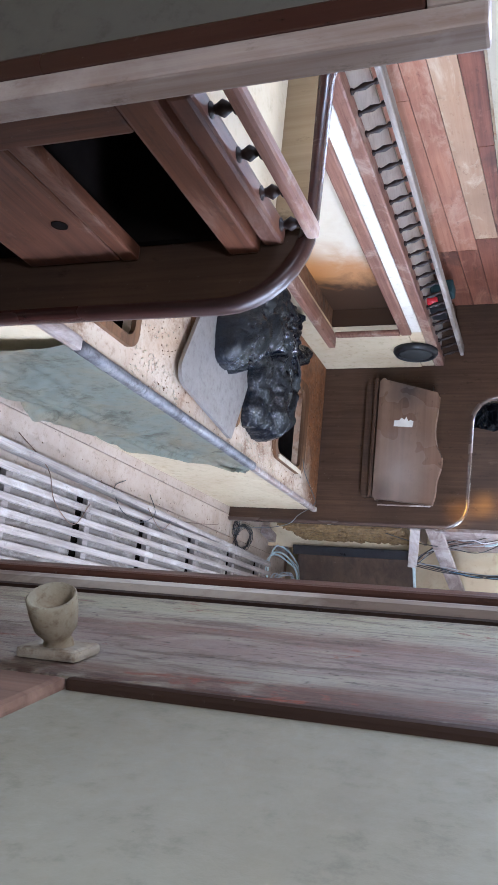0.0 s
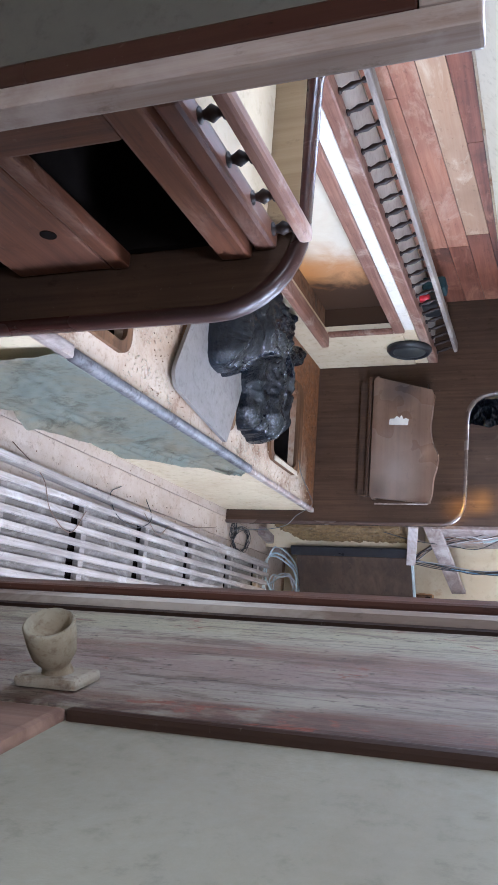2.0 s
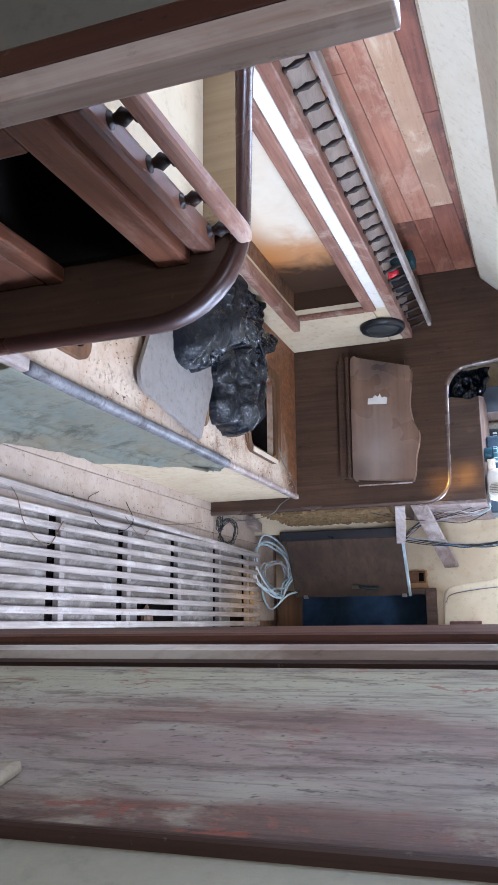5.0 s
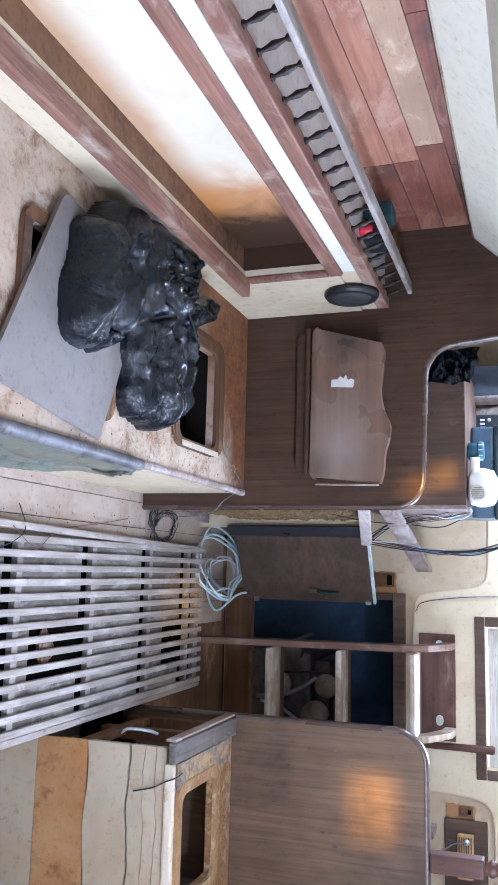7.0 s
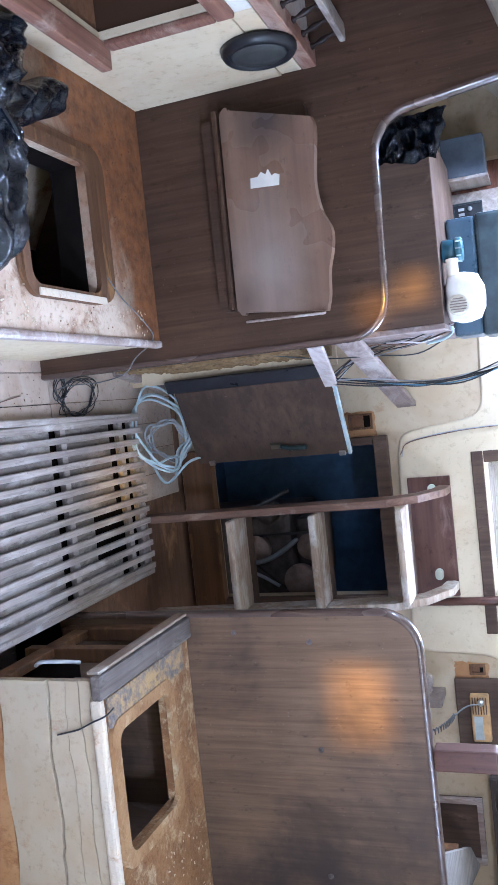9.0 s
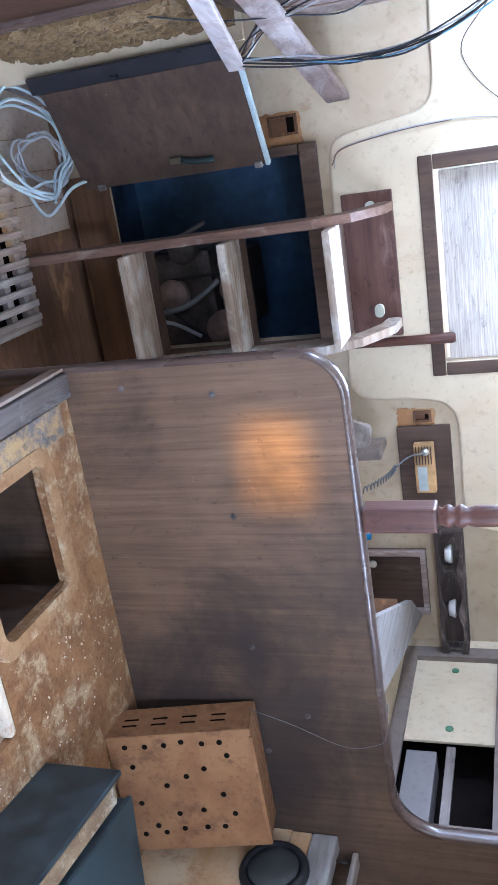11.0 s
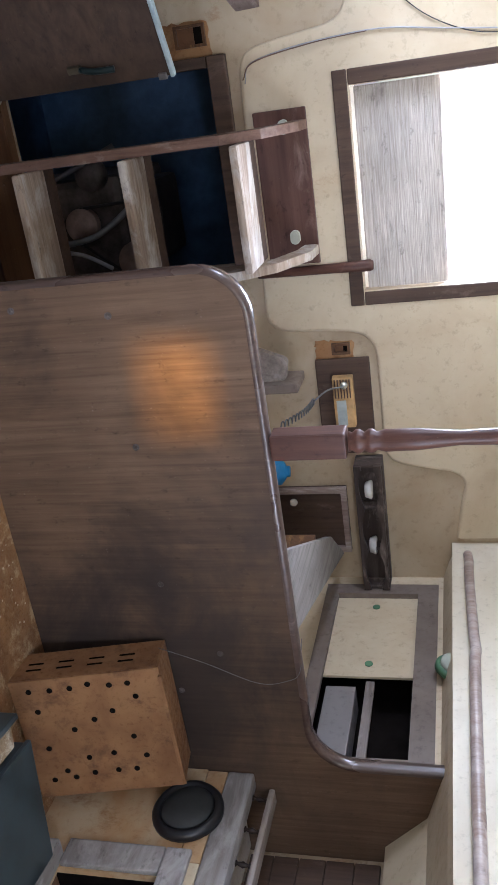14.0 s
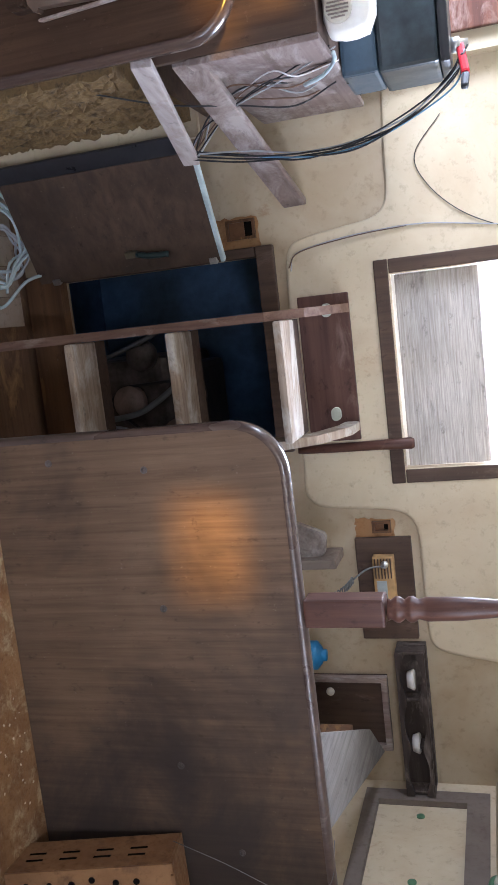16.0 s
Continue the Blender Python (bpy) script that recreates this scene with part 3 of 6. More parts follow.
B2 = 3.53                                  # saloon's after half-bulkheads
B1 = 0.86                                  # saloon's forward half-bulkheads
AFT = 4.50                                 # after cabin wall


def mx(x):
    return 2 * C - x


sole = tagged(part("floor", box(-0.60, 0.358, -1.1, 3.56, -0.30, -0.013, 0), DARK), "dusty beige painted plank sole with flaking dirt", "floor", kind="structure")
for k in range(17):
    a, b, low = -0.60 + 0.1 * k, -0.50 + 0.1 * k, 0.0
    if k > 9:
        low = -0.24
    part("plank", box(a + 0.0012, min(b, 0.358 if k == 9 else 9) - 0.0012, -1.1, 3.56, low - 0.012, low, 0.002), SOLE, sole)
part("low_base", box(0.358, 1.10, -1.1, 3.56, -0.30, -0.2545, 0), DARK, sole)
part("low_side", box(1.101, 1.12, -1.1, 3.58, -0.30, 0.03, 0), DARK, sole)
part("low_end", box(0.359, 1.10, 3.561, 3.58, -0.30, -0.062, 0), DARK, sole)
part("low_end", box(0.30, 1.12, -1.13, -1.101, -0.30, -0.02, 0), DARK, sole)
for k in range(10):
    part("plank", box(-0.60 + 0.1 * k + 0.0012, min(-0.50 + 0.1 * k, 0.358) - 0.0012, 3.562, 4.44 if k < 7 else 4.13, -0.0025, 0.001, 0.0008), SOLE, sole)
tagged(part("floor", box(-0.60, 1.10, 3.564, 4.50, -0.06, -0.003, 0), SOLE_RED), "stained reddish wooden sole before the companionway", "floor", kind="structure")

# hull skin and deck, one side then mirrored
HULL = [(-0.62, -0.05), (-0.95, 0.12), (-1.25, 0.40), (-1.36, 0.62), (-1.42, 0.90), (-1.42, 1.27)]
DECK = [(-1.42, 1.27), (-1.36, 1.275), (-1.24, 1.395), (-1.05, 1.455), (-1.02, 1.47)]


def skin(profile, y0, y1, thick, mirrored):
    pts = [Vector(p) for p in profile]
    outer = []
    for i, p in enumerate(pts):
        d = (pts[min(i + 1, len(pts) - 1)] - pts[max(i - 1, 0)]).normalized()
        outer.append(p + Vector((-d.y, d.x)) * thick)
    loop = [tuple(p) for p in pts] + [tuple(p) for p in reversed(outer)]
    if mirrored:
        loop = [(mx(x), z) for x, z in loop]
    return slab(loop, "y", y0, y1)


for mirrored, side in ((False, "south"), (True, "north")):
    tagged(part("wall_hull_" + side, skin(HULL, -1.1, 4.6, 0.05, mirrored), CREAM_RUST), "stained cream painted hull side", "wall", kind="structure")
    # North side takes a darker cream: its shade is put into the paint.
    tagged(part("ceiling_sidedeck_" + side, skin(DECK, -1.1, 4.6, 0.05, mirrored), CREAM if mirrored else HEADLINER), "cream side deck underside", "ceiling", kind="structure")
    xs = (-1.02, -0.97) if not mirrored else (mx(-0.97), mx(-1.02))
    # Assumed windows, cut so that the side lamps reach the cabin.
    lights = [(0.38, 0.82, 1.53, 1.73), (1.25, 1.85, 1.53, 1.73), (2.25, 2.95, 1.53, 1.73), (3.75, 4.25, 1.53, 1.73)]
    tagged(part("wall_coach_" + side, holed((-1.1, 4.6, 1.47, 1.88), lights[:3] if mirrored else lights, "x", *xs), HEADLINER), "cream coach-roof side with assumed windows, out of view", "wall", kind="structure")
# Openings out of view, placed and sized to shape the sun patches.
roof_holes = [(0.53, 0.75, 1.12, 1.58), (-0.11, 0.11, -0.36, -0.14), (-0.56, -0.47, 1.86, 2.18), (-0.49, -0.42, 1.52, 1.86)]
tagged(part("ceiling", holed((-1.02, mx(-1.02), -1.1, 4.6), roof_holes, "z", 1.88, 1.94), HEADLINER), "cream coach-roof lining, unseen, with openings that shape sunlight", "ceiling", kind="structure")
tagged(part("wall_forward", box(-1.5, mx(-1.5), -1.16, -1.1, -0.1, 1.95, 0), HEADLINER), "cream forward cabin wall", "wall", kind="structure")

# ground of sea outside, far below the hatch
tagged(part("backdrop", box(-60, 60, -60, 60, -3.1, -3.0, 0), plain("harbour_ground", (0.28, 0.27, 0.25), 0.8)), "pale harbour ground outside the hull", "ground", kind="structure")


# ---- half-bulkheads of the saloon ----


def half_bulkhead(name, label, corners, y0, y1, mat, edge_from, edge_to, edge_mat, edge_label, r=0.013):
    """A panel across the boat with a half-round edge moulding along part of its outline."""
    pts = outline(corners)
    th = thing(name, label, "bulkhead", kind="structure")
    part("panel", slab(pts, "y", y0, y1), mat, th)
    edge = [p for p in pts if edge_from(p)]
    bm = bmesh.new()
    prof = [(-0.006, y0 - 0.004), (0.002, y0 - 0.005), (0.008, y0 - 0.001), (0.011, (y0 + y1) / 2), (0.008, y1 + 0.001), (-0.004, y1 + 0.004)]
    rings = []
    for i, p in enumerate(edge):
        d = (Vector(edge[min(i + 1, len(edge) - 1)]) - Vector(edge[max(i - 1, 0)])).normalized()
        n = Vector((d.y, -d.x)) * edge_to
        rings.append([bm.verts.new((p[0] + n.x * o, y, p[1] + n.y * o)) for o, y in prof])
    for a, b in zip(rings, rings[1:]):
        for k in range(len(prof) - 1):
            bm.faces.new((a[k], a[k + 1], b[k + 1], b[k]))
    part("edge_moulding", bm, edge_mat, th, edge_label, True)
    return th


# after bulkhead, galley side: low counter inboard, rising outboard
b2_corners = [(-1.42, -0.02, 0), (-0.385, -0.02, 0), (-0.385, 1.085, 0.10), (-0.955, 1.10, 0.11), (-1.0, 1.47, 0.0), (-1.06, 1.452, 0), (-1.24, 1.392, 0), (-1.36, 1.268, 0), (-1.42, 1.262, 0)]
half_bulkhead("wall_galley_bulkhead", "dark brown wood-grain laminate half-bulkhead with a rounded pale edge", b2_corners, B2, B2 + 0.03, LAMINATE,
              lambda p: p[0] > -1.002 and p[1] > -0.03, 1, EDGE_DARK, "worn purplish half-round edge moulding")
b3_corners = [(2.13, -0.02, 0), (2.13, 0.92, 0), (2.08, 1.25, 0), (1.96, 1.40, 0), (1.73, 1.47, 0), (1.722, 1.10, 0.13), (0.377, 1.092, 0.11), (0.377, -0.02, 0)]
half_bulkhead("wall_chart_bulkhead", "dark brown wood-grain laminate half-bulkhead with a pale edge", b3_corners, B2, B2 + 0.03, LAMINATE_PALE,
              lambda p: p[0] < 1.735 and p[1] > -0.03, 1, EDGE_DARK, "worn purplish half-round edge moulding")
b1_corners = [(-1.42, -0.02, 0), (-0.245, -0.02, 0), (-0.245, 1.145, 0.115), (-0.635, 1.155, 0.085), (-0.70, 1.47, 0.0), (-1.04, 1.455, 0), (-1.24, 1.392, 0), (-1.36, 1.268, 0), (-1.42, 1.262, 0)]
half_bulkhead("wall_forward_bulkhead", "dark brown laminate half-bulkhead with a red-brown rounded edge", b1_corners, B1 - 0.010, B1 + 0.010, LAMINATE,
              lambda p: p[0] > -0.702 and p[1] > -0.03, 1, EDGE_RED, "polished red-brown half-round edge")
b1r = [(2.06, -0.02, 0), (2.06, 1.262, 0), (1.98, 1.268, 0), (1.88, 1.392, 0), (1.69, 1.452, 0), (1.62, 1.90, 0), (0.137, 1.90, 0), (0.137, -0.02, 0)]
half_bulkhead("wall_forward_bulkhead", "cream painted bulkhead with a brown edge strip", b1r, 0.92, 0.95, CREAM, lambda p: p[0] < 0.14, 1, DOOR_BEAD, "brown edge strip")

# after cabin wall with the companionway
HX0, HX1, HZ0 = 0.075, 0.68, 1.235
tagged(part("wall_aft", holed((-1.46, mx(-1.46), -0.1, 1.95), [(HX0, HX1, HZ0, 1.88), (-0.03, 0.565, 0.13, 0.86)], "y", AFT, AFT + 0.05), TAN_PAINT), "stained cream moulded after wall round the companionway", "wall", kind="structure")


# ---- companionway hatch ----
def companionway():
    th = thing("door_companionway", "dark framed companionway with one weathered washboard in place", "hatch", kind="structure")
    w = 0.045
    part("sill", box(HX0 - w, HX1 + w, AFT - 0.018, AFT - 0.001, HZ0 - w, HZ0 - 0.002), PLY_DARK, th, "chipped dark purple-brown sill")
    part("jamb", box(HX0 - w, HX0 - 0.002, AFT - 0.016, AFT - 0.001, HZ0, 1.87), PLY_DARK, th)
    part("jamb", box(HX1 + 0.002, HX1 + w, AFT - 0.016, AFT - 0.001, HZ0, 1.87), PLY_DARK, th)
    part("washboard", box(HX0 + 0.004, HX1 - 0.004, AFT + 0.012, AFT + 0.036, HZ0 + 0.012, 1.496, 0.003), GREY_WOOD, th, "weathered grey wooden washboard")
    part("slide", box(HX0 + 0.001, HX1 - 0.001, AFT + 0.040, AFT + 0.048, HZ0 - 0.001, HZ0 + 0.012, 0.002), WHITE_PLASTIC, th, "pale sill strip")


companionway()


# the middle of the after wall stands proud of its sides, with a soft rounded edge
def wall_relief():
    def bend(*pts):
        return [(v.x, v.y) for v in smooth_line([(x, z, 0) for x, z in pts], 4)]
    left = bend((-0.95, 1.268), (-0.60, 1.264), (-0.35, 1.250), (-0.20, 1.247), (-0.135, 1.236), (-0.100, 1.195), (-0.085, 1.10), (-0.070, 0.99), (-0.050, 0.940), (-0.005, 0.921), (0.08, 0.915))
    right = bend((0.66, 0.908), (0.72, 0.905), (0.765, 0.915), (0.795, 0.965), (0.804, 1.09), (0.815, 1.19), (0.845, 1.238), (0.905, 1.256), (1.06, 1.258), (1.20, 1.26), (1.262, 1.272), (1.29, 1.31), (1.312, 1.40), (1.330, 1.485), (1.372, 1.520), (1.46, 1.505), (1.585, 1.488))
    top = [(1.585, 1.879), (HX1 + 0.0005, 1.879), (HX1 + 0.0005, HZ0 - 0.0005), (HX0 - 0.0005, HZ0 - 0.0005), (HX0 - 0.0005, 1.879), (-0.95, 1.879)]
    bm = bmesh.new()
    front, d = AFT - 0.012, AFT - 0.0005
    pts = left + right + top
    soft = len(left) + len(right)
    loops = []
    for inset, y in ((0.0, d), (0.001, AFT - 0.006), (0.005, AFT - 0.0105), (0.012, front)):
        row = []
        for k, p in enumerate(pts):
            q = Vector(p)
            if k < soft:
                t = (Vector(pts[min(k + 1, soft - 1)]) - Vector(pts[max(k - 1, 0)])).normalized()
                q += Vector((-t.y, t.x)) * inset
            row.append(bm.verts.new((q.x, y, q.y)))
        loops.append(row)
    for a, b in zip(loops, loops[1:]):
        for k in range(len(pts)):
            bm.faces.new((a[k], a[(k + 1) % len(pts)], b[(k + 1) % len(pts)], b[k]))
    bm.faces.new(loops[-1])
    bm.faces.new(loops[0][::-1])
    ob = part("wall_aft_relief", bm, CREAM)
    tagged(ob, "stained cream raised middle of the moulded after wall", "wall", kind="structure")


wall_relief()


# ---- port settee with open lockers ----
SZ = 0.42


def locker_rim(x0, x1, y0, y1, z, mat, parent, w=0.028):
    part("locker_rim", ring(rect(x0 - w, x1 + w, y0 - w, y1 + w, 0.05), rect(x0, x1, y0, y1, 0.035), "z", z + 0.001, z + 0.014), mat, parent, "worn raised rim round the locker opening")


def settee():
    th = thing("settee", "flaking painted settee base with open lockers", "settee")
    holes = [(-0.885, -0.553, 2.885, 3.19), (-0.91, -0.545, 2.05, 2.44), (-0.91, -0.545, 1.28, 1.68)]
    part("top", holed((-1.25, -0.435, B1 + 0.02, B2 - 0.004), holes, "z", SZ - 0.025, SZ), SEAT, th, "flaking cream and rust seat top")
    step = ring(rect(-0.935, -0.535, 2.845, 3.275, 0.06), rect(-0.9135, -0.5245 - 0.001, 2.8565, 3.2185, 0.05), "z", SZ + 0.001, SZ + 0.008)
    part("locker_step", step, PLY_TAN, th, "rusty stepped surround of the locker opening")
    part("locker_sill", box(-0.545, -0.527, 2.90, 3.20, SZ + 0.0145, SZ + 0.020, 0.003), CHIPPED, th, "chipped white sill of the locker opening")
    for h in holes:
        locker_rim(*h, SZ, PLY_TAN, th)
        # Locker walls carry their inner shade as near-black colour.
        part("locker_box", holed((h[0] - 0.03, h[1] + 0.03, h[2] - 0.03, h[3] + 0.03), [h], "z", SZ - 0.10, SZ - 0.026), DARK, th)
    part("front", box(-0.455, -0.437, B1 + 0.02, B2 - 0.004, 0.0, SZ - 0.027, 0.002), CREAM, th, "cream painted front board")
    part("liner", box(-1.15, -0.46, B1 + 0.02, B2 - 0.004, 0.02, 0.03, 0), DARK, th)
    part("edge_strip", box(-0.447, -0.425, 2.55, B2 - 0.01, SZ - 0.014, SZ + 0.012, 0.008), EDGE, th, "pale worn edge strip")
    return th


settee()
# rolled edge pipe
single("settee_rail", beam((-0.436, 0.95, SZ + 0.013), (-0.436, 1.44, SZ + 0.013), 0.034, 0.024, 0.008), SIDE_BOARD, "dark worn wooden rail along the settee edge", "rail")
single("pipe", tube([(-0.432, 1.445, SZ + 0.014), (-0.432, 1.8, SZ + 0.013), (-0.431, 2.3, SZ + 0.014), (-0.43, 2.62, SZ + 0.015)], 0.017, 12), GREY_PIPE,
       "grimy grey pipe laid along the settee edge", "pipe", smooth=True)


# lid board lying askew
def lid_board():
    pts = outline([(-0.525, 1.915, 0.05), (-0.460, 2.365, 0.012), (-0.615, 2.440, 0.012), (-0.95, 2.58, 0.03), (-1.01, 2.15, 0.04)])
    bm = slab(pts, "z", SZ + 0.018, SZ + 0.030)
    th = single("loose_board", bm, BOARD_GREY, "pale grey locker lid lying askew over its opening", "lid")
    part("batten", box(-0.90, -0.60, 2.02, 2.05, SZ + 0.0145, SZ + 0.0175, 0.001), PLY_DARK, th, "dark batten under the lid")


lid_board()


# black bag: a crumpled sack draped over seat and lid
def crumpled(name, label, centre, sizes, turn, seed, mat=BAG, n=5, amp=0.35):
    bm = bmesh.new()
    bmesh.ops.create_icosphere(bm, subdivisions=n, radius=1.0)
    rot = Euler([radians(a) for a in turn]).to_matrix()
    for v in bm.verts:
        p = v.co.copy()
        f = 1.0 + amp * (noise.noise(p * 1.3 + Vector((seed, 0, 0))))
        a = abs(noise.noise(p * 2.7 + Vector((0, seed, 0))))
        b = abs(noise.noise(p * 6.1 + Vector((seed, seed, 3))))
        c = abs(noise.noise(p * 13.0 + Vector((1, seed, 9))))
        f -= 0.36 * a + 0.17 * b + 0.09 * c
        q = Vector((p.x * sizes[0], p.y * sizes[1], p.z * sizes[2])) * f
        v.co = rot @ q + Vector(centre)
    return single(name, bm, mat, label, "bag", smooth=False)


bm_label = "crumpled shiny black plastic sack lying on the settee"


def sack():
    """One sack: soft overlapping folds of film, each a rounded ridge, creased along its run."""
    g = random.Random(4)
    folds = [((-0.84, 2.60), (-0.605, 2.63), 0.080), ((-0.82, 2.71), (-0.63, 2.70), 0.066), ((-0.78, 2.50), (-0.60, 2.52), 0.055), ((-0.72, 2.57), (-0.58, 2.585), 0.052),
             ((-0.73, 2.21), (-0.92, 2.25), 0.072), ((-0.72, 2.27), (-0.74, 2.33), 0.055), ((-0.80, 2.33), (-0.99, 2.37), 0.085), ((-0.86, 2.44), (-1.0, 2.47), 0.080),
             ((-0.99, 2.50), (-1.03, 2.70), 0.072), ((-0.90, 2.50), (-0.86, 2.66), 0.088), ((-1.0, 2.66), (-1.065, 2.84), 0.042), ((-0.93, 2.70), (-0.99, 2.80), 0.062),
             ((-0.90, 2.78), (-0.985, 2.985), 0.044), ((-0.94, 2.86), (-1.0, 3.02), 0.026)]
    step = 0.0062
    bm = bmesh.new()
    grid = {}
    for i in range(98):
        for j in range(152):
            x, y = -1.112 + step * (i + 0.5 * (j % 2)), 2.125 + step * j
            wx, wy = x + 0.022 * noise.noise(Vector((x * 13, y * 13, 3))), y + 0.022 * noise.noise(Vector((x * 13, y * 13, 8)))
            best, along, off, depth = 0.0, 0.0, 0.0, 0.0
            for k, ((ax, ay), (bx, by), r) in enumerate(folds):
                dx, dy = bx - ax, by - ay
                n = math.hypot(dx, dy)
                t = max(0.0, min(1.0, ((wx - ax) * dx + (wy - ay) * dy) / (n * n)))
                d = math.hypot(wx - ax - t * dx, wy - ay - t * dy)
                h = math.sqrt(max(0.0, r * r - d * d)) * (1.0 + 0.25 * math.sin(k * 2.1))
                if h > best:
                    best, along, depth = h, t * n + 3.1 * k, r - d
                    off = ((wx - ax) * dy - (wy - ay) * dx) / n
            if best <= 0:
                continue
            soft = min(1.0, depth / 0.018)
            crease = 0.018 * (1 - 2.6 * abs(noise.noise(Vector((along * 8, off * 26, 1))))) + 0.009 * (1 - 2.6 * abs(noise.noise(Vector((along * 26 + off * 20, off * 34 - along * 9, 6)))))
            grid[i, j] = bm.verts.new((x, y, SZ + 0.030 + 1.05 * best + crease * soft))
    for (i, j), p in list(grid.items()):
        k = i + (j % 2)
        for tri in (((i, j), (i + 1, j), (k, j + 1)), ((i, j), (k, j + 1), (k - 1, j + 1))):
            if all(t in grid for t in tri):
                bm.faces.new([grid[t] for t in tri])
    bmesh.ops.delete(bm, geom=[v for v in bm.verts if not v.link_faces], context="VERTS")
    rim = [e for e in bm.edges if len(e.link_faces) == 1]
    made = bmesh.ops.extrude_edge_only(bm, edges=rim)["geom"]
    for v in made:
        if isinstance(v, bmesh.types.BMVert):
            v.co.z = max(SZ + 0.004, v.co.z - 0.05)
    th = thing("rubbish_sack", bm_label, "bag")
    part("film", bm, BAG, th, "crumpled glossy black film", True)
    tie = [(-0.88, 2.62, SZ + 0.13), (-0.80, 2.70, SZ + 0.135), (-0.76, 2.735, SZ + 0.09), (-0.745, 2.79, SZ + 0.05)]
    part("tie", tube(tie, 0.006, 6), BAG, th, "twisted black tie")
    return th


sack()
single("tin_can", lathe([(0.009, 0), (0.010, 0.002), (0.010, 0.02), (0.008, 0.022)], pose(-1.075, 2.84, SZ + 0.0105, 90, 0, 40)), RED, "red and white can tucked into the sack", "can")


# green cloth hung over the settee front
def cloth():
    bm = bmesh.new()
    nu, nv = 220, 44
    grid = []
    for i in range(nu + 1):
        y = 1.40 + 1.23 * i / nu
        drop = 0.36 - 0.34 * max(0.0, (y - 2.0) / 0.63) ** 1.9 + 0.010 * noise.noise(Vector((y * 5, 0, 0)))
        row = []
        for j in range(nv + 1):
            s = j / nv
            crease = 0.030 * abs(noise.noise(Vector((y * 7 + s * 5, s * 2.2 - y * 4, 2)))) + 0.010 * abs(noise.noise(Vector((y * 15 - s * 4, s * 6 + y * 5, 7)))) + 0.002 * noise.noise(Vector((y * 30, s * 14, 4)))
            w = 0.010 * math.sin(y * 15 + 4 * s + 3 * noise.noise(Vector((y * 3, s * 2, 0)))) + crease
            row.append(bm.verts.new((-0.420 + 0.022 * s + w * s * 1.2, y - 0.10 * s * s, SZ + 0.004 - drop * s)))
        grid.append(row)
    for a, b in zip(grid, grid[1:]):
        for j in range(nv):
            bm.faces.new((a[j], b[j], b[j + 1], a[j + 1]))
    bmesh.ops.solidify(bm, geom=list(bm.faces), thickness=0.003)
    single("cloth", bm, CLOTH, "stained grey-green cloth hanging over the settee front", "cloth", smooth=True)


cloth()


# ---- settee backs with long recess, shelf and spindle rail ----
def spindle_mesh():
    prof = [(0.009, 0.0), (0.009, 0.005), (0.0045, 0.009), (0.006, 0.018), (0.0095, 0.030), (0.006, 0.042), (0.004, 0.050), (0.008, 0.055), (0.008, 0.061)]
    me = mesh_of(lathe(prof, None, 12), "spindle", True)
    return me


SPINDLE = spindle_mesh()


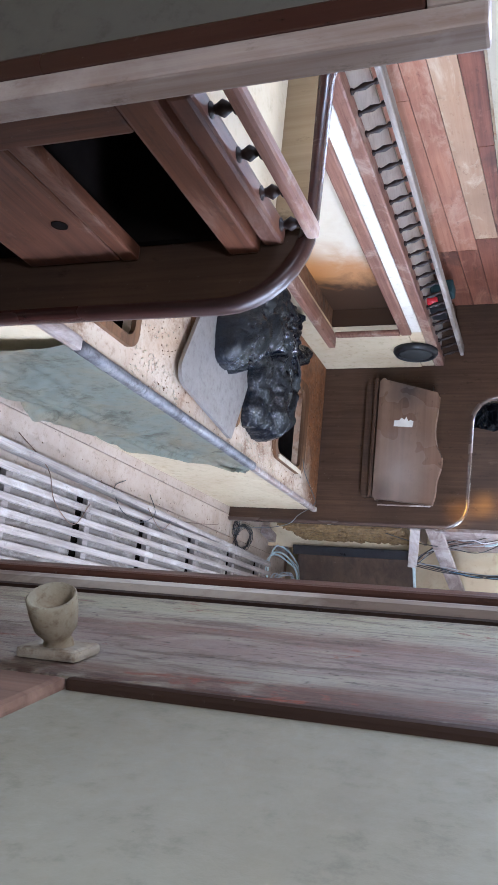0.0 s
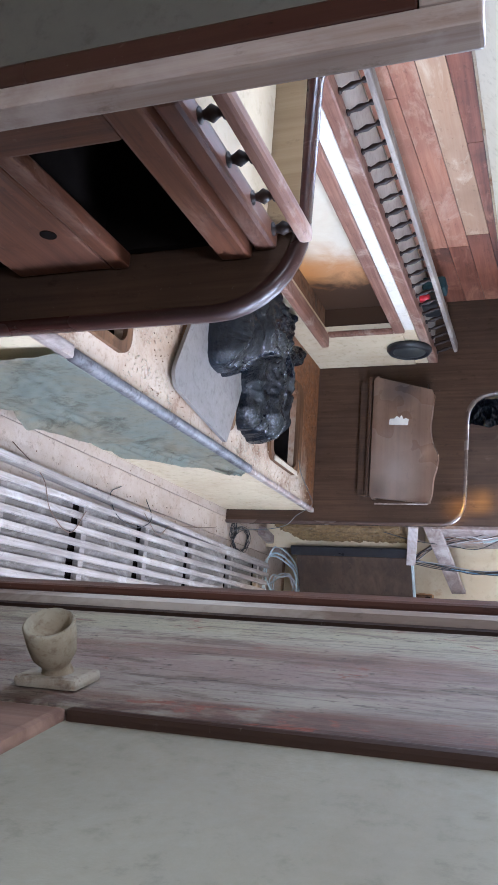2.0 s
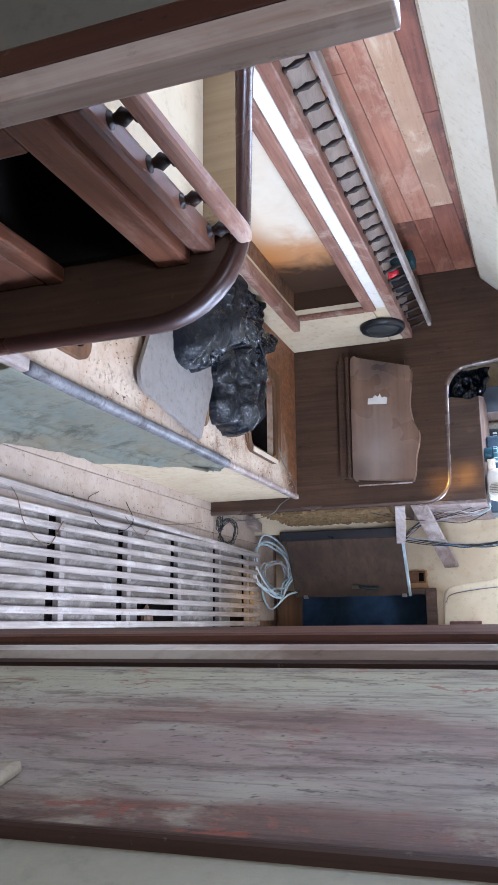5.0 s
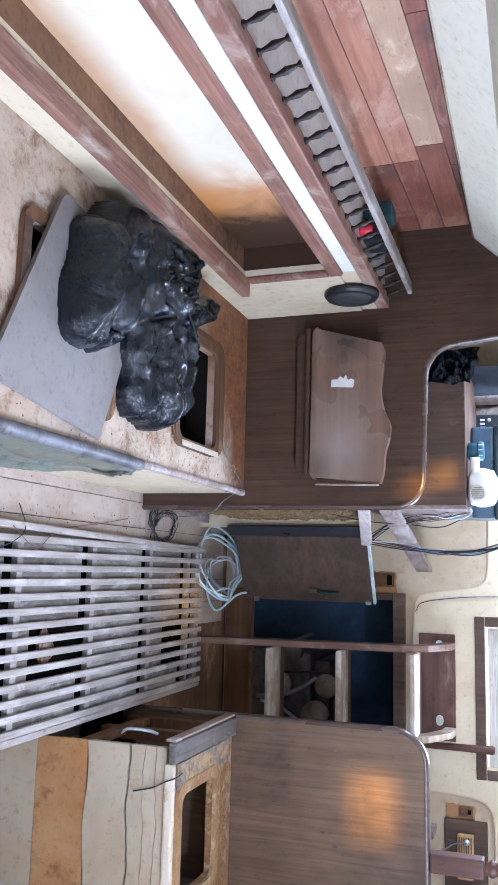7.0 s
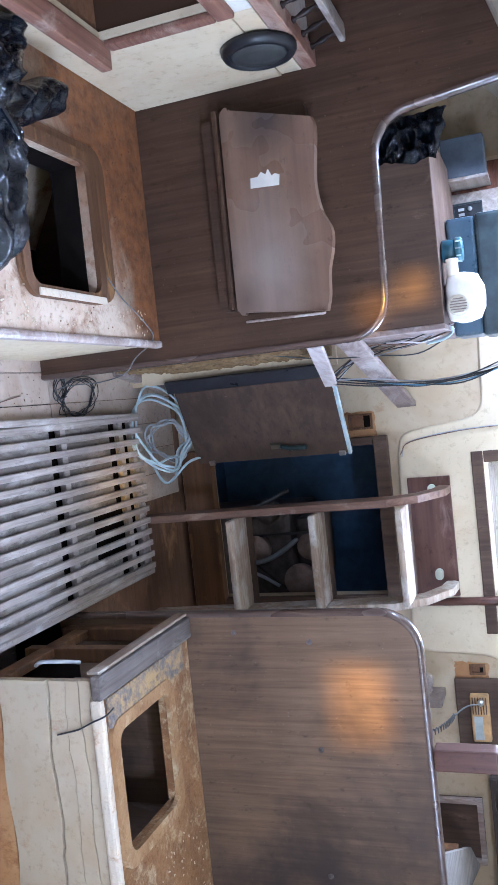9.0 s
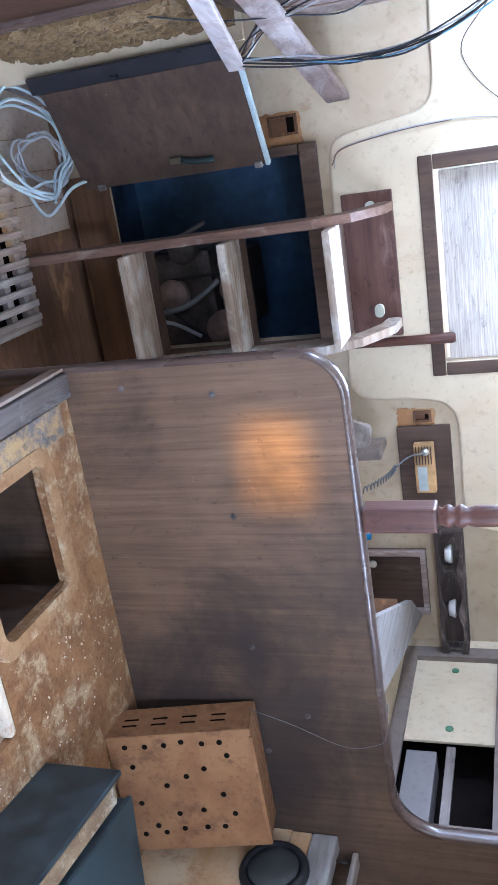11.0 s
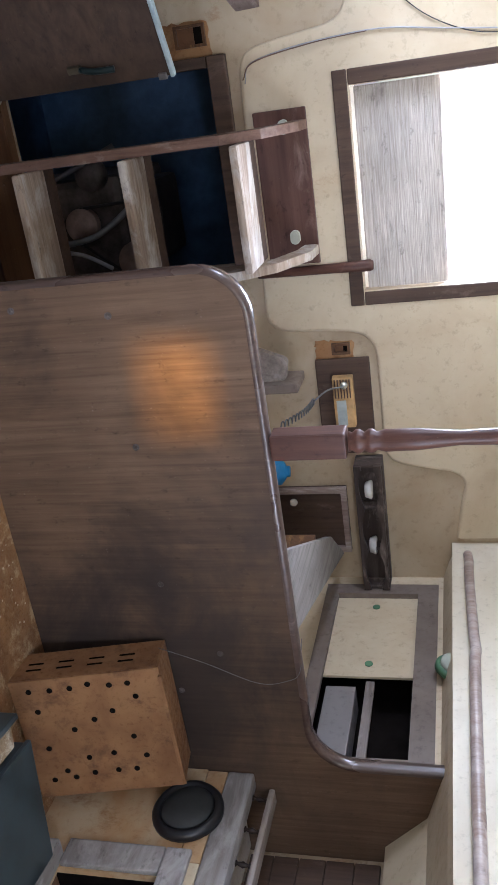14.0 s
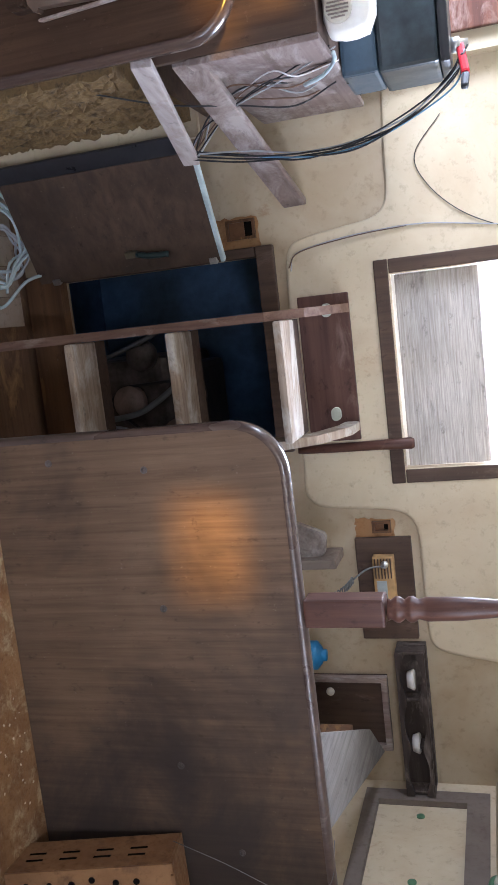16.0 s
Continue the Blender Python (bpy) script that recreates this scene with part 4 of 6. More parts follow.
def back_and_shelf(mirrored):
    """Backrest panel with its recess, then shelf, hull lining and spindle rail; x for the port side, mirrored for the other."""
    f = mx if mirrored else (lambda x: x)
    y0, y1 = B1 + 0.03, B2 - 0.004
    ya, yb = (B1 + 0.10, 3.07) if not mirrored else (1.2, 3.18)
    dz = -0.065 if mirrored else 0.0
    mid = Matrix(((-1, 0, 0, 2 * C), (0, 1, 0, 0), (0, 0, 1, -0.065), (0, 0, 0, 1))) if mirrored else Matrix()

    def p(name, bm, mat, parent, label="", smooth=False):
        bmesh.ops.transform(bm, matrix=mid, verts=bm.verts)
        return part(name, bm, mat, parent, label, smooth)

    th = thing("wall_settee_back", "pale cream settee back with a long framed recess", "backrest", kind="structure")
    p("panel", holed((y0, y1, SZ + 0.002, 0.870), [(ya, yb, 0.565, 0.869)], "x", -1.135, -1.115), CREAM if not mirrored else STAINED, th, "stained cream backrest panel")
    # One panel split by paint: light on the strip, stain and shadow aft.
    p("fascia", box(-1.134, -1.118, y0, yb + 0.05, 0.8715, 0.927, 0.002), LIT_FASCIA if not mirrored else CREAM, th, "pale fascia strip, its brightness put into the paint")
    p("fascia_end", box(-1.1345, -1.1185, yb + 0.051, y1, 0.8715, 0.927, 0.002), CREAM if not mirrored else STAINED, th, "stained cream end of the fascia, painted darker for shadow")
    fm = WORN if not mirrored else GREY_RAIL
    p("lower_rail", box(-1.113, -1.055, ya - 0.03, yb + 0.035, 0.545, 0.575, 0.006), fm, th, "worn brown lower rail")
    p("upper_rail", box(-1.1145, -1.098, ya - 0.03, yb + (0.075 if mirrored else 0.035), 0.838 if mirrored else 0.847, 0.905 if mirrored else 0.891, 0.006), fm, th, "worn pinkish-brown upper rail")
    p("end_stile", box(-1.1145, -1.098, yb, yb + (0.075 if mirrored else 0.035), 0.576, 0.837 if mirrored else 0.846, 0.005), fm, th)
    # Mirrored lining is near-black: the recess's shade painted on.
    p("recess_lining", box(-1.225, -1.215, y0, y1, 0.45, 0.93, 0), RECESS if not mirrored else DARK, th, "recess lining, rust-stained to port, with painted shade")
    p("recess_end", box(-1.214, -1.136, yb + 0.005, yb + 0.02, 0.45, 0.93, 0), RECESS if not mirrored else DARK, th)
    p("recess_floor", box(-1.214, -1.136, y0, yb, 0.548, 0.560, 0), RECESS_DARK, th)
    sp = thing("speaker", "round black loudspeaker with a mesh grille set in the settee back", "loudspeaker", "saloon loudspeakers")
    m = Matrix.Translation((-1.113, 3.315 + (0.06 if mirrored else 0), 0.857 if mirrored else 0.875)) @ pose(0, 0, 0, 0, 90, 0) @ Matrix.Scale(1.12, 4)
    p("rim", lathe([(0.085, 0), (0.085, 0.010), (0.078, 0.020), (0.068, 0.022), (0.066, 0.014), (0.0, 0.014)], m, 32), BLACK, sp, "", True)
    p("grille", lathe([(0.064, 0.014), (0.060, 0.019), (0.035, 0.023), (0.004, 0.024)], m, 28), plain("speaker_mesh", (0.05, 0.052, 0.05), 0.6, 0.3), sp, "fine black mesh", True)
    sh = thing("shelf", "long hull-side shelf with a turned spindle fiddle rail", "shelf")
    p("board", box(-1.395, -1.167, y0, y1, 0.938, 0.955, 0.002), SHELF_PALE, sh)
    p("base_rail", box(-1.166, -1.116, y0, y1, 0.9285, 1.002 if mirrored else 0.970, 0.006), WORN if not mirrored else GREY_RAIL, sh, "pinkish-brown base rail")
    p("top_rail", box(-1.206, -1.158, y0, y1 - 0.01, 1.040, 1.057, 0.006), GREY_BOARD, sh, "greyed wooden top rail")
    y = y1 - 0.045
    while y > y0:
        ob = new("spindle", SPINDLE)
        if mirrored:
            ob.matrix_world = pose(mx(-1.160), y, 1.001 + dz, 0, 12, 0) @ Matrix.Diagonal((0.9, 0.9, 0.66, 1))
        else:
            ob.matrix_world = pose(-1.152, y, 0.969, 0, -18, 0) @ Matrix.Diagonal((1.0, 1.0, 1.2, 1))
        ob.parent = sh
        y -= 0.103 if mirrored else 0.088
    return th


SPINDLE.materials.append(SPINDLE_WOOD)
back_and_shelf(False)
back_and_shelf(True)

# ---- hull lining planks above the shelf ----
def hull_planks():
    th = thing("wall_lining", "varnished red and tan planks lining the hull above the shelf", "panelling", kind="structure")
    # seams rise gently going aft: height at y = 1.8 and slope
    seams = [(0.957, 0.0), (1.032, 0.036), (1.108, 0.040), (1.190, 0.042), (1.262, 0.0)]
    ends = [[0.9, 2.02, 2.975, 3.5], [0.9, 2.975, 3.5], [0.9, 2.89, 3.5], [0.9, 2.29, 3.03, 3.5]]
    mats = [[PLANK_RED, PLANK_RED, PLANK_DARK], [PLANK_RED, PLANK_DARK], [PLANK_TAN, PLANK_DARK], [PLANK_DARK, PLANK_DARK, PLANK_DARK]]
    for (lo, hi), ys, ms in zip(zip(seams, seams[1:]), ends, mats):
        for a, b, m in zip(ys, ys[1:], ms):
            a, b = a + 0.0015, b - 0.0015
            at = lambda q, y: min(1.2615, q[0] + q[1] * (y - 1.8))
            pts = [(a, at(lo, a) + 0.0012), (b, at(lo, b) + 0.0012), (b, at(hi, b) - 0.0012), (a, at(hi, a) - 0.0012)]
            part("plank", slab(pts, "x", -1.416, -1.396), m, th)


hull_planks()


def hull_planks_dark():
    th = thing("wall_lining", "dark brown planks lining the hull above the other shelf", "panelling", kind="structure")
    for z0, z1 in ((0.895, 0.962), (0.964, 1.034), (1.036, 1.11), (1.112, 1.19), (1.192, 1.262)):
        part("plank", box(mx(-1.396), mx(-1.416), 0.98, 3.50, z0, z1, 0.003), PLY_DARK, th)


hull_planks_dark()
# rail of the side deck and its worn end
single("deck_trim", box(-1.385, -1.29, 3.44, B2 - 0.002, 0.998, 1.012, 0.003), PLY_TAN, "chipped wooden trim strip on the shelf end", "trim", kind="structure")


def grab_lamp():
    th = thing("cabin_light", "small grey tube light under the side deck", "light")
    part("body", beam((-1.14, 2.80, 1.432), (-1.14, 3.22, 1.432), 0.04, 0.03, 0.008), GREY_FRAME, th)
    part("end_cap", box(-1.163, -1.117, 3.22, 3.26, 1.412, 1.452, 0.008), STEEL, th, "steel end cap")


grab_lamp()


# ---- grating on the sole ----
def grating():
    th = thing("floor_grating", "greyed slatted wooden grating lying on the sole", "grating")
    x0, x1, y0, y1 = -0.225, 0.325, 0.80, 4.06
    n = 13
    w = (x1 - x0) / n
    bars = mesh_of(box(-0.0108, 0.0108, -(y1 - y0) / 2, (y1 - y0) / 2, 0.034, 0.052, 0.004), "slat")
    bars.materials.append(SLAT)
    g = random.Random(23)
    for i in range(n + 1):
        ob = new("slat", bars)
        ob.matrix_world = pose(x0 + w * i, (y0 + y1) / 2, g.uniform(-0.0012, 0.0012), 0, 0, g.uniform(-0.04, 0.04))
        ob.parent = th
    for a, b in (((-0.305, 0.80), (-0.232, 4.06)), ((0.352, 0.80), (0.345, 4.055))):
        part("edge_rail", beam((*a, 0.028), (*b, 0.028), 0.022, 0.044, 0.005), SLAT, th, "greyed edge rail")
    # dark gap, then a batten, bay by bay
    gaps = [(0.86, 0.90), (1.29, 1.345), (1.73, 1.785), (2.17, 2.225), (2.61, 2.665), (3.045, 3.10), (3.495, 3.545), (3.865, 3.922), (3.965, 4.012)]
    for k, (a, b) in enumerate(gaps):
        part("cross_batten", box(x0 - 0.01, x1 + 0.01, b, b + 0.030, 0.012, 0.0335, 0.002), SLAT, th)
        end = gaps[k + 1][0] if k + 1 < len(gaps) else y1 - 0.02
        if end - b > 0.1:
            for u in range(n):
                lo, hi = x0 + w * u + 0.0025, x0 + w * (u + 1) - 0.0025
                mid = (lo + hi) / 2
                a2, b2 = b + 0.0305, end - g.uniform(0.0, 0.006)
                if k == 6 and 0.06 < mid < 0.25:
                    b2 = 3.70
                if k == 4 and 0.03 < mid < 0.21:
                    b2 = 2.76
                part("under_board", box(lo, hi, a2, b2, 0.016, 0.026, 0.002), UNDER_BOARD, th)
    part("end_batten", box(x0 - 0.012, x1 + 0.012, y1 - 0.016, y1 + 0.002, 0.010, 0.0335, 0.003), SLAT, th)
    # Sheet painted near-black for the shade below the grating.
    part("bilge", box(x0, x1, y0, y1, 0.002, 0.006, 0), DARK, th, "near-black sheet for the shade under the slats")


grating()


def worn_sheen_leaf():
    """Table top pale along one half from wear and painted sheen, with a dark stain near the end."""
    m = wood("bleached_sheen_table_top", (0.235, 0.150, 0.104), (0.150, 0.092, 0.062), "x", 26, None, rough=0.28, relief=0.03, spec=0.5, stain=0.5)
    nt = m.node_tree
    b = nt.nodes["Principled BSDF"]
    col = b.inputs["Base Color"].links[0].from_socket
    tc = nt.nodes.new("ShaderNodeTexCoord")

    def patch(col, at, scale, lo, hi, colour, amount):
        mp, ln, ad = nt.nodes.new("ShaderNodeMapping"), nt.nodes.new("ShaderNodeVectorMath"), nt.nodes.new("ShaderNodeMath")
        mp.inputs["Scale"].default_value = scale
        mp.inputs["Location"].default_value = tuple(-a * k for a, k in zip(at, scale))
        ln.operation, ad.operation = "LENGTH", "MULTIPLY_ADD"
        nt.links.new(tc.outputs["Object"], mp.inputs["Vector"])
        nt.links.new(mp.outputs[0], ln.inputs[0])
        nt.links.new(noise_tex(nt, coords(nt), 9, 6, 0.7, 0.4), ad.inputs[0])
        ad.inputs[1].default_value = 0.10
        nt.links.new(ln.outputs["Value"], ad.inputs[2])
        return mix(nt, ramp(nt, ad.outputs[0], [(lo, amount), (hi, 0.0)]), col, colour)
    # Pale patch paints the glossy reflection over the worn half.
    col = patch(col, (-0.60, 3.45, 0.80), (0.6, 0.0, 1.0), 0.06, 0.20, (0.34, 0.285, 0.25), 0.65)
    col = patch(col, (-0.985, 3.45, 0.83), (1.0, 0.0, 0.9), 0.06, 0.16, (0.045, 0.036, 0.036), 0.85)
    col = patch(col, (-0.52, 3.45, 0.72), (1.0, 0.0, 1.2), 0.05, 0.14, (0.05, 0.036, 0.03), 0.6)
    nt.links.new(col, b.inputs["Base Color"])
    return m


# ---- folded table leaf on the galley bulkhead ----
def table_leaf():
    th = thing("folding_table", "worn brown folding table leaf with a wavy edge, folded down", "table")
    # leaf stands off the bulkhead at its upper, wavy edge
    crest = smooth_line([(-0.458, 0.268, 0), (-0.50, 0.279, 0), (-0.56, 0.284, 0), (-0.615, 0.299, 0), (-0.665, 0.302, 0), (-0.72, 0.278, 0), (-0.79, 0.268, 0), (-0.87, 0.276, 0), (-0.93, 0.282, 0), (-0.960, 0.274, 0)], 6)
    pts = outline([(-1.058, 0.028, 0.012), (-1.035, 0.0, 0.02), (-0.50, -0.005, 0.02), (-0.468, 0.02, 0.02)]) + [(v.x, v.y) for v in crest]
    bm = slab(pts, "y", 0.0, 0.018)
    m = Matrix.Translation((0, 3.482, 0.692)) @ pose(0, 0, 0, 11, 0, 0)
    bmesh.ops.transform(bm, matrix=m, verts=bm.verts)
    part("leaf", bm, worn_sheen_leaf(), th, "bleached brown wavy table leaf with painted sheen and a dark stain")
    # Backing and hinge rail carry the shadow beside the leaf in their colour.
    part("backing", slab(rect(-1.03, -0.50, 0.628, 0.93, 0.02), "y", 3.505, B2 - 0.001), LAMINATE, th, "backing board darkened for the leaf's shadow")
    e = beam((-0.462, 3.478, 0.715), (-0.452, 3.425, 0.950), 0.006, 0.016, 0.002)
    part("edge_strip", e, EDGE, th, "pale bare edge")
    part("hinge_rail", beam((-1.05, 3.492, 0.676), (-0.50, 3.492, 0.672), 0.018, 0.016, 0.005), LAMINATE, th)
    lab = bmesh.new()
    nodes = [(-0.03, 0), (0.035, 0.0), (0.036, 0.020), (0.026, 0.024), (0.018, 0.020), (0.010, 0.034), (0.004, 0.024), (-0.006, 0.030), (-0.014, 0.021), (-0.03, 0.020)]
    slab(nodes, "y", -0.0012, 0.0, lab)
    m2 = m @ Matrix.Translation((-0.812, -0.0005, 0.118)) @ pose(0, 0, 0, 0, -84, 0) @ Matrix.Diagonal((1.35, 1, 1.35, 1))
    bmesh.ops.transform(lab, matrix=m2, verts=lab.verts)
    part("label", lab, PAPER, th, "torn pale paper label")


table_leaf()


# ---- starboard end seat with open locker ----
def end_seat():
    th = thing("seat_base", "rust-stained cream seat box with an open locker", "settee")
    z = 0.40
    hole = (0.54, 0.855, 3.060, 3.345)
    part("top", holed((0.42, 2.05, 3.03, B2 - 0.004), [hole], "z", z - 0.022, z), SEAT_DARK, th, "flaking rust-brown seat top")
    part("side_top", box(1.05, 2.05, 1.3, 3.028, z - 0.022, z, 0.002), SEAT_DARK, th)
    part("side_front", box(1.05, 1.07, 1.3, 3.028, 0.0, z - 0.024, 0.002), CREAM_RUST, th)
    locker_rim(*hole, z, RIM_RUST, th, 0.035)
    # front built of overlapping boards with split, rusty joints between
    part("front", box(0.40, 1.048, 3.034, 3.05, -0.24, z - 0.024, 0.002), RUST_BAND, th, "rust-soaked backing")
    part("front_board", box(0.395, 1.047, 3.018, 3.033, -0.085, 0.099, 0.003), RUST_BAND, th, "orange rust-soaked lower board")
    part("front_board", box(0.395, 1.047, 3.018, 3.033, -0.238, -0.0865, 0.003), SEAT_FRONT, th, "cream foot board")
    g = random.Random(17)
    bounds = [[(0.395, 0.100), (1.047, 0.098)], [], [], []]
    for k, zc in ((1, 0.247), (2, 0.300), (3, 0.342)):
        bounds[k] = [(0.395 + 0.652 * i / 26, zc + g.uniform(-0.0025, 0.0025) + 0.004 * math.sin(i * 0.5 + k)) for i in range(27)]
    bounds[0] = [(0.395 + 0.652 * i / 26, 0.101 + 0.006 * math.sin(i * 0.45)) for i in range(27)]
    for k, (lo, hi) in enumerate(zip(bounds, bounds[1:] + [[(0.395, z - 0.024), (1.047, z - 0.024)]])):
        gap = 0.0035 if k == 1 else 0.0012
        pts = [(x, v + gap) for x, v in lo] + [(x, v - (0.0035 if k == 0 else 0.0012)) for x, v in reversed(hi)]
        part("front_board", slab(pts, "y", 3.012 + 0.002 * (k % 2), 3.033), SEAT_FRONT, th, "cream painted front board with split joints")
    part("front_rim", box(0.440, 1.047, 3.004, 3.026, z - 0.028, z + 0.004, 0.008), CHIPPED, th, "chipped white painted rim")
    part("stained_board", box(0.442, 0.520, 3.032, 3.47, z + 0.0012, z + 0.011, 0.003), PEELING, th, "dark peeling board beside the cap")
    part("cap", beam((0.405, 2.985, z + 0.006), (0.410, B2 - 0.006, z + 0.006), 0.060, 0.026, 0.006), wood("weathered_dark_cap", (0.17, 0.145, 0.13), (0.065, 0.052, 0.045), "y", 60, (0.30, 0.28, 0.265), 0.60, rough=0.55, relief=0.5), th, "weathered dark grey capping board")
    part("cap_edge", box(0.366, 0.3745, 3.0, B2 - 0.01, z - 0.022, z + 0.012, 0.002), TREAD_Y, th, "weathered brown edge")
    part("post", box(0.40, 0.44, 3.28, 3.32, 0.0, z - 0.024, 0.004), PLY_TAN, th)
    part("post", box(0.40, 0.44, B2 - 0.05, B2 - 0.006, 0.0, z - 0.024, 0.004), PLY_TAN, th)
    part("lower_rail", box(0.40, 0.425, 3.05, B2 - 0.06, 0.05, 0.10, 0.004), PLY_TAN, th)
    part("liner", box(0.43, 2.0, 3.06, B2 - 0.006, 0.01, 0.02, 0), DARK, th)
    part("inner_lining", box(0.525, 0.535, 3.066, 3.40, 0.08, z - 0.025, 0.001), PEELING, th, "peeling lining of the locker")
    part("inner_lining", box(0.90, 0.91, 3.066, 3.40, 0.08, z - 0.025, 0.001), PLY_DARK, th, "dark lining of the locker")


end_seat()


# perforated metal cover leaning on the bulkhead
def perforated_cover():
    th = thing("perforated_cover", "rusty orange perforated metal cover leaning on the bulkhead", "metal cover")
    m = Matrix.Translation((1.318, 3.335, 0.402)) @ pose(0, 0, 0, -10, -2, -2)
    w, h, d = 0.365, 0.385, 0.12
    part("face", box(0, w, 0, 0.006, 0, h, 0.002, m), ORANGE_METAL, th)
    part("top_flange", box(0, w, 0.0062, d, h - 0.006, h, 0.002, m), ORANGE_METAL, th)
    part("side_flange", box(0, 0.006, 0.0062, d, 0, h - 0.0062, 0.002, m), ORANGE_METAL, th)
    part("side_flange", box(w - 0.006, w, 0.0062, d, 0, h - 0.0062, 0.002, m), ORANGE_METAL, th)
    rng = random.Random(5)
    # Holes and slots are near-black plates; their shade is only colour.
    disc = mesh_of(lathe([(0.0075, 0), (0.0075, 0.0015)], None, 10), "punched_hole")
    disc.materials.append(DARK)
    spots = [(0.03, 0.045 + 0.052 * i) for i in range(6)] + [(0.31 - 0.004 * i, 0.05 + 0.056 * i) for i in range(5)]
    spots += [(0.09, 0.06), (0.11, 0.25), (0.08, 0.31), (0.16, 0.14), (0.19, 0.28), (0.25, 0.15), (0.24, 0.22), (0.26, 0.30), (0.13, 0.19), (0.28, 0.09), (0.21, 0.06)]
    for x, z in spots:
        ob = new("punched_hole", disc)
        ob.matrix_world = m @ Matrix.Translation((x + rng.uniform(-0.005, 0.005), -0.0006, z + rng.uniform(-0.005, 0.005))) @ pose(0, 0, 0, 90, 0, 0)
        ob.parent = th
    slot = mesh_of(box(-0.0006, 0.0006, -0.003, 0.003, -0.02, 0.02, 0), "slot")
    slot.materials.append(DARK)
    for i in range(4):
        for k in (0.045, 0.070):
            ob = new("slot", slot)
            ob.matrix_world = m @ Matrix.Translation((-0.0004, k, 0.055 + 0.08 * i))
            ob.parent = th
    part("bracket", box(0.02, w - 0.01, -0.010, -0.001, h - 0.004, h + 0.006, 0.002, m), ORANGE_METAL, th)


perforated_cover()


# blue-grey metal case on the seat
def blue_box():
    th = thing("metal_case", "blue-grey painted metal case with a rusted open side on the seat", "box")
    x0, x1, y0, y1, z0, z1 = 1.245, 1.545, 2.50, 3.11, 0.402, 0.600
    turn = Matrix.Translation((1.262, 3.10, 0)) @ pose(0, 0, 0, 0, 0, -8) @ Matrix.Translation((-1.245, -3.11, 0))
    part("lid", box(x0, x1, y0, y1, z1 - 0.012, z1, 0.004, turn), BLUE_BOX, th)
    part("body", box(x0 + 0.10, x1 - 0.004, y0 + 0.004, y1 - 0.004, z0, z1 - 0.013, 0.004, turn), BLUE_BOX, th)
    part("rim", box(x0 + 0.006, x0 + 0.018, y0 + 0.02, y1 - 0.004, z0, z1 - 0.013, 0.002, turn), BLUE_BOX, th)
    part("lining", box(x0 - 0.062, x0 - 0.004, y0 + 0.03, y1 - 0.035, z0 + 0.168, z0 + 0.180, 0.004, turn), RUSTY_STRIP, th, "rusted tan strip along the open side")
    part("flap", box(x0 - 0.078, x0 - 0.064, y0 + 0.02, y1 - 0.02, z0, z0 + 0.192, 0.004, turn), BLUE_BOX, th)
    part("base", box(x0 - 0.062, x0 + 0.004, y0 + 0.03, y1 - 0.02, z0, z0 + 0.012, 0.002, turn), DARK, th)


blue_box()


# ---- forward locker cabinet by the door ----
def forward_cabinet():
    th = thing("locker_cabinet", "mahogany locker cabinet with open doorless compartments", "cabinet")
    X = -0.315
    ya, yb = 0.50, B1 - 0.016
    part("top_rail", box(X - 0.02, X + 0.005, ya, yb, 1.045, 1.088, 0.005), MAHOGANY, th, "scuffed mahogany top rail")
    part("stile", box(X - 0.02, X + 0.002, 0.515, 0.575, 0.30, 1.043, 0.005), MAHOGANY_V, th)
    part("middle_rail", box(X - 0.02, X + 0.002, 0.564, yb, 0.885, 0.910, 0.004), MAHOGANY, th)
    part("drawer_front", box(X - 0.02, X + 0.001, 0.564, yb - 0.002, 0.735, 0.883, 0.004), MAHOGANY, th, "plain mahogany panel with a finger hole")
    # A near-black disc paints the shade inside this hole.
    part("finger_hole", lathe([(0.011, 0), (0.011, 0.002)], Matrix.Translation((X + 0.0005, 0.735, 0.85)) @ pose(0, 0, 0, 0, 90, 0), 16), DARK, th, "round finger hole")
    part("lower_rail", box(X - 0.02, X + 0.002, 0.564, yb, 0.56, 0.59, 0.004), MAHOGANY, th)
    part("kick", box(X - 0.02, X + 0.001, 0.564, yb, 0.0, 0.30, 0.004), MAHOGANY, th)
    # Compartments lined near-black, so their shade is in the colour.
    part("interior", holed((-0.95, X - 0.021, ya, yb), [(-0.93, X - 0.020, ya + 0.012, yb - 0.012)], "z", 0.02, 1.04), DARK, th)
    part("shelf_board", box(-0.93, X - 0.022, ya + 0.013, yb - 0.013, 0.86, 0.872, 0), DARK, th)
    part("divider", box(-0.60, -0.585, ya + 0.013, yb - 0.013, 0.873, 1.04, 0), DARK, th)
    part("counter", box(-1.25, X - 0.03, 0.475, yb, 1.090, 1.104, 0.003), CREAM, th, "yellowed cream counter top")
    part("counter_edge", box(X - 0.034, X - 0.004, ya + 0.035, yb, 1.092, 1.121, 0.006), MAHOGANY, th, "scuffed mahogany counter edge")
    part("fiddle_rail", box(X - 0.032, X - 0.012, 0.538, yb + 0.006, 1.148, 1.166, 0.006), WORN, th, "worn fiddle top rail")
    for y in (0.585, 0.665, 0.745, 0.822):
        ob = new("spindle", SPINDLE)
        ob.matrix_world = pose(X - 0.022, y, 1.1195)
        ob.scale = (1.0, 1.0, 0.50)
        ob.parent = th
    # Added strip: window light on the dark bulkhead, painted as tan.
    part("back_lining", box(-0.70, -0.345, B1 - 0.0150, B1 - 0.0108, 1.088, 1.146, 0), LIT_LAMINATE, th, "added tan strip for the lit bulkhead face behind the counter")
    return th


